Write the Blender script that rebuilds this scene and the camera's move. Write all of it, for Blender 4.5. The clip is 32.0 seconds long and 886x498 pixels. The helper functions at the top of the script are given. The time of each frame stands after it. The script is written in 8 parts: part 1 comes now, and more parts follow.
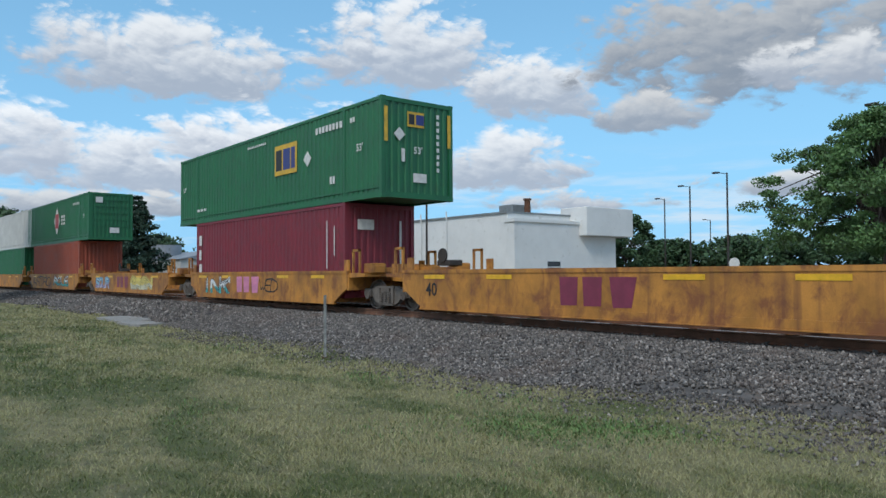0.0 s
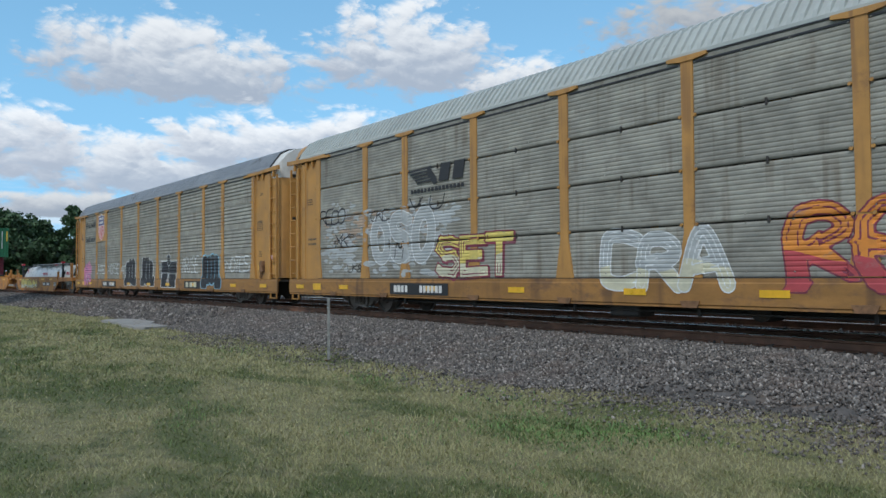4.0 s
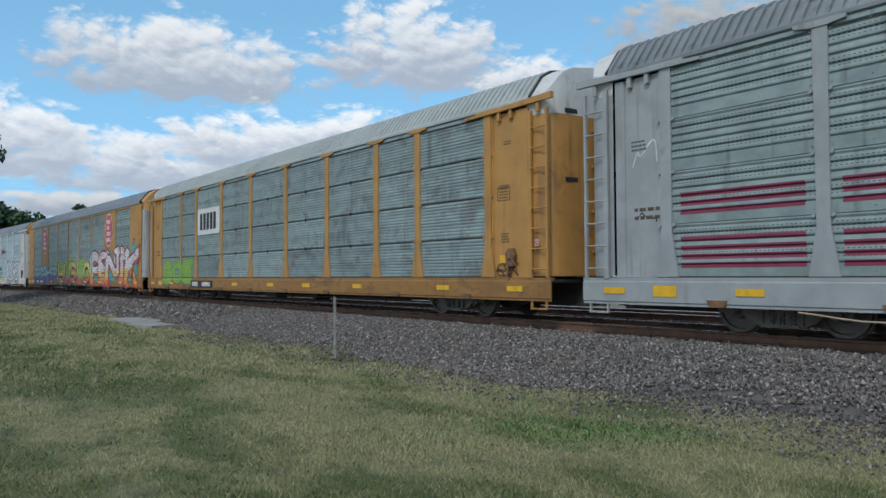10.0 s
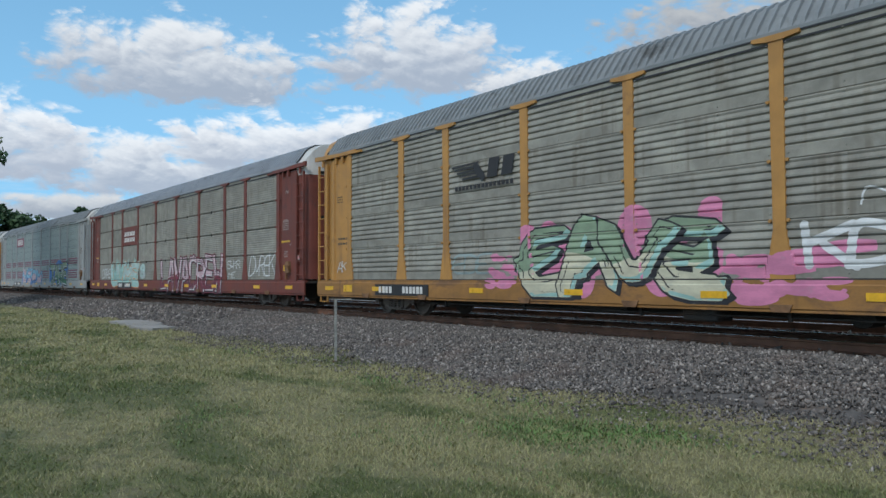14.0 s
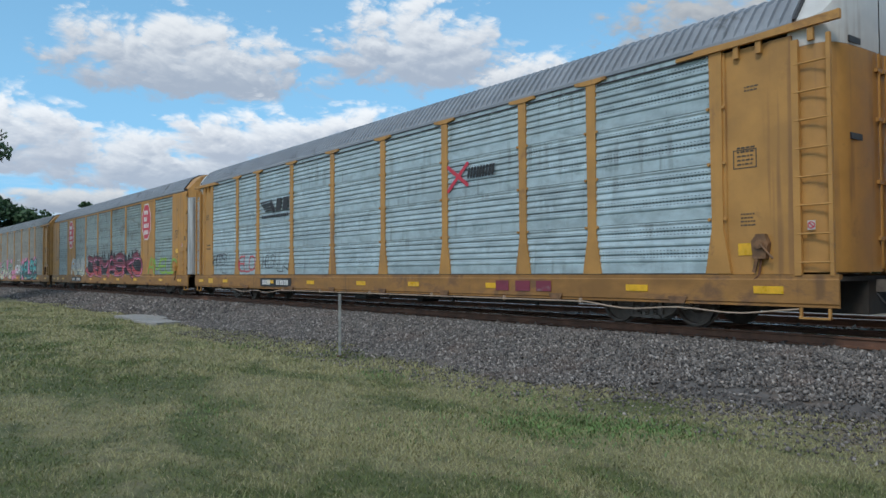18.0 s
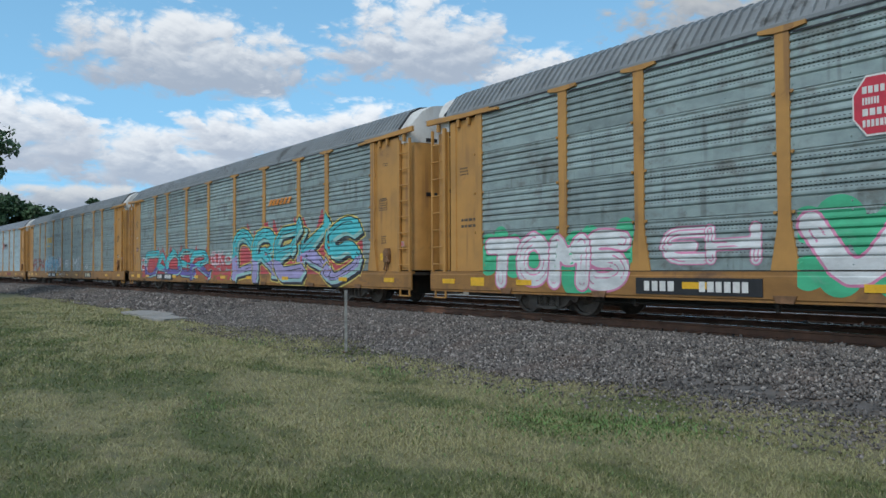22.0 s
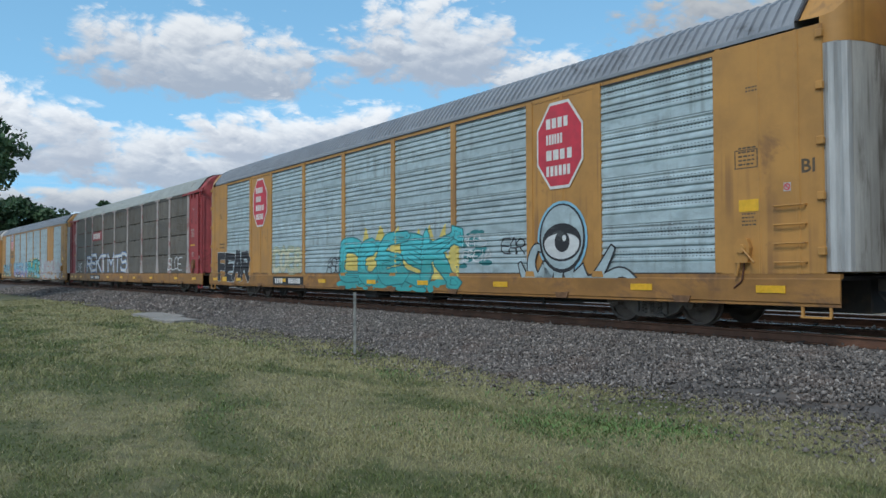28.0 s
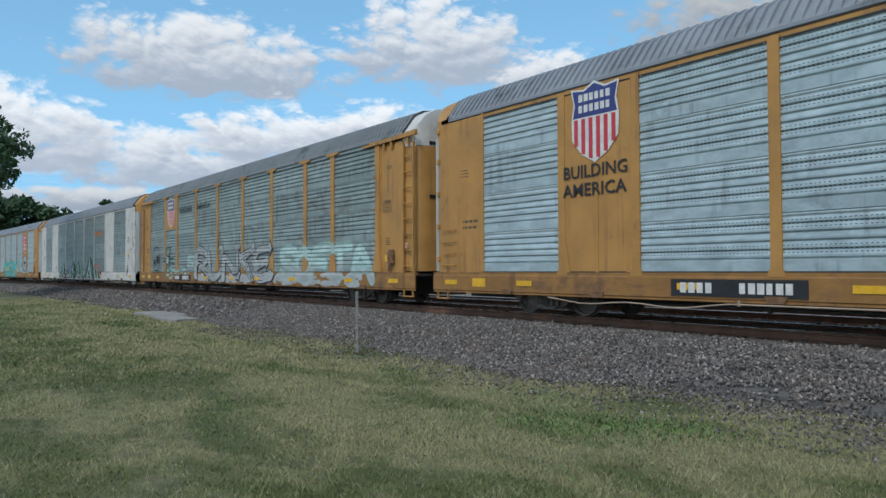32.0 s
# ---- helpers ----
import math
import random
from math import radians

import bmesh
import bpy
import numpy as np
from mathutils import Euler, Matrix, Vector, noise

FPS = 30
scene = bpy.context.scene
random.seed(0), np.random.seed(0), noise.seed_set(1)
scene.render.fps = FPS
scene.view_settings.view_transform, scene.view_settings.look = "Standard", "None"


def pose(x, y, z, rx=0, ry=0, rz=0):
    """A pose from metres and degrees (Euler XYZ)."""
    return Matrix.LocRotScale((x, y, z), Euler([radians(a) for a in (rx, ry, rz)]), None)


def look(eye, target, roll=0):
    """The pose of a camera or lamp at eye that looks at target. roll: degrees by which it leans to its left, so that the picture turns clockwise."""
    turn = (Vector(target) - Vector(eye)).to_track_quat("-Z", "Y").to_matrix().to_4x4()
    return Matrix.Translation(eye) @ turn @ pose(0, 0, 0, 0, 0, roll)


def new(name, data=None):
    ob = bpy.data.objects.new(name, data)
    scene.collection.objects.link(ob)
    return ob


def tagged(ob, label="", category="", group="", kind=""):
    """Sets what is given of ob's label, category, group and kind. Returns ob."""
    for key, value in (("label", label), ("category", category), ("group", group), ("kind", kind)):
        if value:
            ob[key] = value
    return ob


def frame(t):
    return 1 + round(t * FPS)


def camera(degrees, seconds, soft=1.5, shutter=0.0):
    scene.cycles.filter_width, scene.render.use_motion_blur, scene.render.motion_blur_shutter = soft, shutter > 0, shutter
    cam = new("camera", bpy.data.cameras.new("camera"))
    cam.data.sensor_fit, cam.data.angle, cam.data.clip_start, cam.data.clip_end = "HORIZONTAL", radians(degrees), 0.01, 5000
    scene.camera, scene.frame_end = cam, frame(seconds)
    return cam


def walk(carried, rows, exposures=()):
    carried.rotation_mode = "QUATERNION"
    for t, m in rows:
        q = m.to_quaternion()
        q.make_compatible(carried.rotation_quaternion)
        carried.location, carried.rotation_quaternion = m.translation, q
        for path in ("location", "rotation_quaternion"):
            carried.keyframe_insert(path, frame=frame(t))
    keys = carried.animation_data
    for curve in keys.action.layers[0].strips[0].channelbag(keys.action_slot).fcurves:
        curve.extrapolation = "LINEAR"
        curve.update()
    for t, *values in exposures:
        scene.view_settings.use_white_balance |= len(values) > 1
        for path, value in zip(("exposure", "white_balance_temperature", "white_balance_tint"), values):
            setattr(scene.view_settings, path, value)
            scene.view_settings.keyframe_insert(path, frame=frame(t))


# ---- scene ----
FOV = 61.13
EYE = (0.0, -12.856, 1.035)


def aim(turn, tilt, roll):
    """The camera's pose: degrees turned left of +Y, tilted up, and leant to its left."""
    return pose(*EYE, 0, 0, turn) @ pose(0, 0, 0, 90 + tilt, 0, 0) @ pose(0, 0, 0, 0, 0, roll)


cam = camera(FOV, 32.0)
walk(cam, [
    (0, aim(52.189, 1.859, -0.284)),
    (0.5, aim(52.184, 1.922, -0.293)),
    (1, aim(52.212, 1.990, -0.301)),
    (1.5, aim(52.229, 2.004, -0.308)),
    (2, aim(52.264, 1.989, -0.311)),
    (2.5, aim(52.309, 1.980, -0.322)),
    (3, aim(52.339, 1.991, -0.324)),
    (3.5, aim(52.407, 2.019, -0.328)),
    (5.5, aim(52.513, 2.104, -0.327)),
    (6, aim(52.538, 2.070, -0.320)),
    (6.5, aim(52.589, 2.038, -0.317)),
    (7, aim(52.640, 2.032, -0.318)),
    (7.5, aim(52.686, 2.038, -0.315)),
    (8, aim(52.712, 2.025, -0.315)),
    (8.5, aim(52.755, 1.991, -0.308)),
    (9, aim(52.809, 1.956, -0.302)),
    (9.5, aim(52.858, 1.941, -0.300)),
    (10, aim(52.908, 1.980, -0.298)),
    (10.5, aim(52.949, 2.034, -0.295)),
    (11, aim(52.969, 2.068, -0.284)),
    (11.5, aim(52.947, 2.097, -0.281)),
    (12, aim(52.934, 2.112, -0.280)),
    (12.5, aim(52.939, 2.138, -0.280)),
    (13, aim(52.950, 2.163, -0.288)),
    (13.5, aim(52.965, 2.169, -0.295)),
    (14, aim(52.983, 2.165, -0.300)),
    (14.5, aim(52.984, 2.147, -0.311)),
    (16.5, aim(53.179, 1.912, -0.316)),
    (17, aim(53.223, 1.857, -0.318)),
    (17.5, aim(53.249, 1.799, -0.318)),
    (18, aim(53.287, 1.755, -0.320)),
    (18.5, aim(53.335, 1.713, -0.319)),
    (19, aim(53.370, 1.653, -0.316)),
    (19.5, aim(53.395, 1.599, -0.309)),
    (20, aim(53.430, 1.544, -0.300)),
    (20.5, aim(53.509, 1.506, -0.293)),
    (21, aim(53.607, 1.500, -0.283)),
    (21.5, aim(53.691, 1.504, -0.268)),
    (22, aim(53.751, 1.498, -0.253)),
    (22.5, aim(53.789, 1.488, -0.236)),
    (23, aim(53.826, 1.486, -0.224)),
    (23.5, aim(53.854, 1.480, -0.212)),
    (24, aim(53.903, 1.461, -0.199)),
    (24.5, aim(53.970, 1.465, -0.197)),
    (25, aim(54.045, 1.503, -0.200)),
    (25.5, aim(54.089, 1.540, -0.202)),
    (27.5, aim(54.357, 1.646, -0.212)),
    (28, aim(54.421, 1.673, -0.219)),
    (28.5, aim(54.461, 1.666, -0.231)),
    (29, aim(54.500, 1.681, -0.239)),
    (29.5, aim(54.514, 1.713, -0.245)),
    (30, aim(54.520, 1.723, -0.244)),
    (30.5, aim(54.525, 1.704, -0.242)),
    (31, aim(54.528, 1.659, -0.237)),
    (31.5, aim(54.547, 1.605, -0.234)),
    (32, aim(54.581, 1.582, -0.229)),
], exposures=[(0, -0.05), (0.5, -0.2), (1, -0.40), (2, -0.34), (2.5, -0.14), (3, 0.0), (4, -0.04), (6, -0.07), (32, -0.07)])

# ---- world and light ----
SUN_TURN, SUN_RISE = 208.0, 46.0     # degrees left of +Y, and above the horizon
world = bpy.data.worlds.new("sky")
scene.world = world
world.use_nodes = True


class Nodes:
    """Short calls to lay down and join nodes of one tree."""

    def __init__(self, tree):
        self.tree = tree

    def add(self, kind, **inputs):
        node = self.tree.nodes.new(kind)
        for key, value in inputs.items():
            name = key.replace("_", " ")
            socket = node.inputs[int(key[1:])] if key[0] == "i" and key[1:].isdigit() else node.inputs[name]
            self.feed(socket, value)
        return node

    def feed(self, socket, value):
        if isinstance(value, bpy.types.NodeSocket):
            self.tree.links.new(value, socket)
        else:
            socket.default_value = value

    def math(self, op, a, b=0.0, c=0.0, clamp=False):
        node = self.tree.nodes.new("ShaderNodeMath")
        node.operation, node.use_clamp = op, clamp
        for socket, value in zip(node.inputs, (a, b, c)):
            self.feed(socket, value)
        return node.outputs[0]

    def ramp(self, value, low, high, a=0.0, b=1.0, smooth=True):
        node = self.tree.nodes.new("ShaderNodeMapRange")
        node.interpolation_type = "SMOOTHSTEP" if smooth else "LINEAR"
        for socket, v in zip(node.inputs, (value, low, high, a, b)):
            self.feed(socket, v)
        return node.outputs[0]

    def mix(self, factor, a, b, kind="RGBA", blend="MIX"):
        node = self.tree.nodes.new("ShaderNodeMix")
        node.data_type, node.blend_type = kind, blend
        ins = [s for s in node.inputs if s.enabled]
        self.feed(ins[0], factor), self.feed(ins[1], a), self.feed(ins[2], b)
        return [s for s in node.outputs if s.enabled][0]

    def noise(self, vector, scale, detail=4.0, rough=0.55, distort=0.0):
        node = self.tree.nodes.new("ShaderNodeTexNoise")
        self.feed(node.inputs["Vector"], vector)
        for key, v in (("Scale", scale), ("Detail", detail), ("Roughness", rough), ("Distortion", distort)):
            node.inputs[key].default_value = v
        return node.outputs["Fac"]


def build_sky():
    n = Nodes(world.node_tree)
    tree = world.node_tree
    tree.nodes.clear()
    sky = tree.nodes.new("ShaderNodeTexSky")
    sky.sky_type, sky.sun_disc = "NISHITA", False
    sky.sun_elevation, sky.sun_rotation = radians(SUN_RISE), radians(-SUN_TURN)
    sky.air_density, sky.dust_density, sky.ozone_density = 1.0, 0.6, 2.5
    way = tree.nodes.new("ShaderNodeTexCoord").outputs["Generated"]
    part_of = n.add("ShaderNodeSeparateXYZ", Vector=way).outputs
    # degrees left of +Y, and above the horizon
    turn = n.math("MULTIPLY", n.math("ARCTAN2", n.math("MULTIPLY", part_of[0], -1.0), part_of[1]), 180 / math.pi)
    rise = n.math("MULTIPLY", n.math("ARCSINE", part_of[2]), 180 / math.pi)
    flat = n.add("ShaderNodeCombineXYZ", X=n.math("MULTIPLY", turn, 0.09), Y=n.math("MULTIPLY", rise, 0.17)).outputs[0]

    def billow(vector):
        """Fractal lumps: soft noise with rounded heads on it."""
        soft = n.noise(vector, 2.7, 9.0, 0.57, 0.25)
        heads = world.node_tree.nodes.new("ShaderNodeTexVoronoi")
        heads.feature = "SMOOTH_F1"
        for key, v in (("Vector", n.add("ShaderNodeVectorMath", i0=vector, i1=n.add("ShaderNodeCombineXYZ", X=n.math("MULTIPLY", soft, 0.5), Y=n.math("MULTIPLY", soft, 0.3)).outputs[0]).outputs[0]), ("Scale", 5.2), ("Detail", 3.0), ("Roughness", 0.55), ("Smoothness", 0.35)):
            n.feed(heads.inputs[key], v)
        return n.math("ADD", n.math("SUBTRACT", soft, 0.5), n.math("MULTIPLY", n.math("SUBTRACT", 0.42, heads.outputs["Distance"]), 0.30))

    lumps = billow(flat)
    above = billow(n.add("ShaderNodeVectorMath", i0=flat, i1=(0.025, 0.075, 0.0)).outputs[0])
    relief = n.math("SUBTRACT", lumps, above)
    air = n.mix(1.0, sky.outputs[0], (0.125, 0.150, 0.135, 1), blend="MULTIPLY")
    colour = n.mix(n.ramp(rise, 0.0, 20.0, 0.85, 0.45), air, (0.225, 0.550, 0.93, 1))
    # thin veil low over the horizon
    veil = n.noise(n.add("ShaderNodeMapping", Vector=flat, Scale=(0.6, 2.4, 1.0)).outputs[0], 2.0, 6.0, 0.6)
    colour = n.mix(n.math("MULTIPLY", n.ramp(veil, 0.45, 0.65), n.ramp(rise, 3.0, 10.0, 0.7, 0.0)), colour, (0.70, 0.77, 0.84, 1))
    # cloud masses: turn, rise of the base, half width, height (degrees), whiteness of the head
    masses = [
        (94.0, 17.5, 9.0, 7.0, 0.8), (71.5, 12.6, 13.0, 7.6, 0.90), (54.5, 13.6, 9.0, 9.0, 0.93), (45.0, 11.6, 7.5, 6.4, 0.92),
        (30.0, 12.2, 15.0, 11.5, 0.56), (25.0, 12.4, 6.5, 4.6, 0.84), (36.5, 10.2, 5.0, 4.2, 0.70),
        (72.0, 5.8, 18.0, 6.2, 0.97), (85.0, 6.6, 8.0, 7.8, 1.0), (66.0, 7.4, 10.0, 6.4, 1.0), (59.5, 8.4, 6.0, 5.4, 1.0), (47.5, 6.4, 7.0, 6.0, 0.93),
        (43.0, 4.7, 10.0, 1.9, 0.80), (78.0, 4.2, 18.0, 2.2, 0.76), (25.0, 5.4, 10.0, 2.4, 0.76), (104.0, 8.0, 9.0, 7.0, 0.9),
    ]
    for a, e, w, h, white in masses:
        u = n.math("DIVIDE", n.math("SUBTRACT", turn, a), w)
        v = n.math("DIVIDE", n.math("SUBTRACT", rise, e), h)
        # flat base at v = 0, domed head near v = 1
        low = n.math("MULTIPLY", n.math("MINIMUM", n.math("SUBTRACT", v, 0.22), 0.0), 3.2)
        top = n.math("MAXIMUM", n.math("SUBTRACT", v, 0.22), 0.0)
        r2 = n.math("ADD", n.math("MULTIPLY", u, u), n.math("ADD", n.math("MULTIPLY", low, low), n.math("MULTIPLY", n.math("MULTIPLY", top, top), 2.2)))
        field = n.math("ADD", n.math("SUBTRACT", 1.12, r2), n.math("MULTIPLY", lumps, 2.0))
        cover = n.ramp(field, -0.05, 0.5)
        light = n.math("ADD", n.math("MULTIPLY", v, 1.0), n.math("ADD", n.math("MULTIPLY", relief, 0.85), n.math("MULTIPLY", lumps, -0.35)))
        light = n.ramp(light, 0.10, 0.86)
        shade = n.mix(light, (0.37 * white + 0.04, 0.43 * white + 0.05, 0.53 * white + 0.06, 1), (white * 0.88, white * 0.92, white * 0.96, 1))
        colour = n.mix(n.math("MULTIPLY", cover, 0.96), colour, shade)
    # broken cloud over the rest of the sky
    over = n.add("ShaderNodeVectorMath", i0=way, i1=(1.0, 1.0, 2.2))
    over.operation = "MULTIPLY"
    rest = n.ramp(n.noise(over.outputs[0], 2.2, 8.0, 0.6), 0.42, 0.62)
    outside = n.ramp(n.math("ABSOLUTE", n.math("SUBTRACT", turn, 56.0)), 42.0, 60.0)
    high = n.ramp(rise, 22.0, 30.0)
    rest = n.math("MULTIPLY", rest, n.math("MAXIMUM", outside, high))
    colour = n.mix(rest, colour, (0.72, 0.74, 0.78, 1))
    back = n.add("ShaderNodeBackground", Color=colour, Strength=1.10)
    out = n.add("ShaderNodeOutputWorld", Surface=back.outputs[0])
    return out


build_sky()
sun = new("sun", bpy.data.lights.new("sun", "SUN"))
sun.data.energy, sun.data.angle, sun.data.color = 1.55, radians(14), (1.0, 0.97, 0.93)
sun.matrix_world = look((0, 0, 50), (50 * math.sin(radians(SUN_TURN)), -50 * math.cos(radians(SUN_TURN)), 50 - 50 * math.tan(radians(SUN_RISE))))

# ---- materials ----
def material(name, colour, rough=0.6, metal=0.0, vary=0.25, scale=3.0, bump=0.15, grain=60.0, stretch=(1, 1, 1), dirt=None, dirt_amount=0.0, spread=0.0, dirt_scale=1.2, random_tint=0.0, ribs=0.0, streaks=None, holes=None):
    """A surface with coarse stains and fine grain. dirt: a second colour laid on in patches."""
    m = bpy.data.materials.new(name)
    m.use_nodes = True
    tree = m.node_tree
    n = Nodes(tree)
    base = tree.nodes["Principled BSDF"]
    place = tree.nodes.new("ShaderNodeTexCoord").outputs["Object"]
    own = tree.nodes.new("ShaderNodeObjectInfo").outputs["Random"]
    place = n.add("ShaderNodeVectorMath", i0=place, i1=n.add("ShaderNodeCombineXYZ", X=n.math("MULTIPLY", own, 37.0), Y=n.math("MULTIPLY", own, 53.0)).outputs[0]).outputs[0]
    if stretch != (1, 1, 1):
        place = n.add("ShaderNodeMapping", Vector=place, Scale=stretch).outputs[0]
    coarse = n.noise(place, scale, 5.0, 0.6)
    fine = n.noise(place, grain, 3.0, 0.6)
    dark = tuple(c * (1 - vary) for c in colour) + (1,)
    light = tuple(min(1, c * (1 + vary)) for c in colour) + (1,)
    tone = n.mix(n.ramp(coarse, 0.3, 0.7), dark, light)
    tone = n.mix(n.math("MULTIPLY", n.ramp(fine, 0.35, 0.7), vary * 0.6), tone, tuple(c * 0.55 for c in colour) + (1,))
    if dirt:
        patch = n.noise(place, dirt_scale, 7.0, 0.7, 0.4)
        tone = n.mix(n.ramp(patch, 0.62 - dirt_amount * 0.35, 0.75 - dirt_amount * 0.2, 0.0, 0.9), tone, (*dirt, 1))
    if streaks:
        drip = n.noise(n.add("ShaderNodeMapping", Vector=place, Scale=(6.0, 6.0, 0.25)).outputs[0], 1.0, 2.0, 0.5)
        tone = n.mix(n.math("MULTIPLY", n.ramp(drip, 0.52, 0.70), n.ramp(n.noise(place, 0.7, 3.0), 0.42, 0.62, 0.05, 0.62)), tone, (*streaks, 1))
    if holes:
        # rows of short slots punched through the sheet, on the ribs only
        at = n.add("ShaderNodeSeparateXYZ", Vector=m.node_tree.nodes.new("ShaderNodeTexCoord").outputs["Object"]).outputs
        along = n.math("LESS_THAN", n.math("FRACT", n.math("DIVIDE", at[0], 0.075)), 0.5)
        step = n.math("FRACT", n.math("DIVIDE", at[2], holes))
        row = n.math("LESS_THAN", n.math("ABSOLUTE", n.math("SUBTRACT", step, 0.5)), 0.12)
        zone = n.math("MAXIMUM", n.math("LESS_THAN", n.math("ABSOLUTE", n.math("SUBTRACT", at[2], 0.36)), 0.09), n.math("LESS_THAN", n.math("ABSOLUTE", n.math("SUBTRACT", at[2], 0.77)), 0.09))
        tone = n.mix(n.math("MULTIPLY", n.math("MULTIPLY", along, row), n.math("MULTIPLY", zone, 0.9)), tone, (0.03, 0.035, 0.035, 1))
    if random_tint:
        info = tree.nodes.new("ShaderNodeObjectInfo").outputs["Random"]
        hsv = n.add("ShaderNodeHueSaturation", Color=tone, Value=n.ramp(info, 0, 1, 1 - random_tint, 1 + random_tint, False))
        tone = hsv.outputs[0]
    n.feed(base.inputs["Base Color"], tone)
    n.feed(base.inputs["Roughness"], n.ramp(coarse, 0.2, 0.8, max(0.05, rough - 0.12), min(1, rough + 0.12)))
    base.inputs["Metallic"].default_value = metal
    if bump:
        height = n.math("ADD", fine, n.math("MULTIPLY", coarse, 0.6))
        if ribs:
            z = n.add("ShaderNodeSeparateXYZ", Vector=place).outputs[2]
            height = n.math("ADD", height, n.math("MULTIPLY", n.math("SINE", n.math("MULTIPLY", z, 2 * math.pi / ribs)), 1.2))
        b = n.add("ShaderNodeBump", Height=height, Strength=bump, Distance=0.01)
        n.feed(base.inputs["Normal"], b.outputs[0])
    return m


def spray(name, colour):
    """Sprayed paint, thinned and rubbed so that the grey metal below shows in places."""
    return material(name.replace(" ", "_") + "_spray_paint", colour, 0.6, vary=0.16, scale=3.0, bump=0.06, grain=40, stretch=(0.7, 1, 1.6), dirt=tuple(0.6 * c + 0.4 * g for c, g in zip(colour, (0.25, 0.28, 0.27))), dirt_amount=0.22, dirt_scale=2.6)


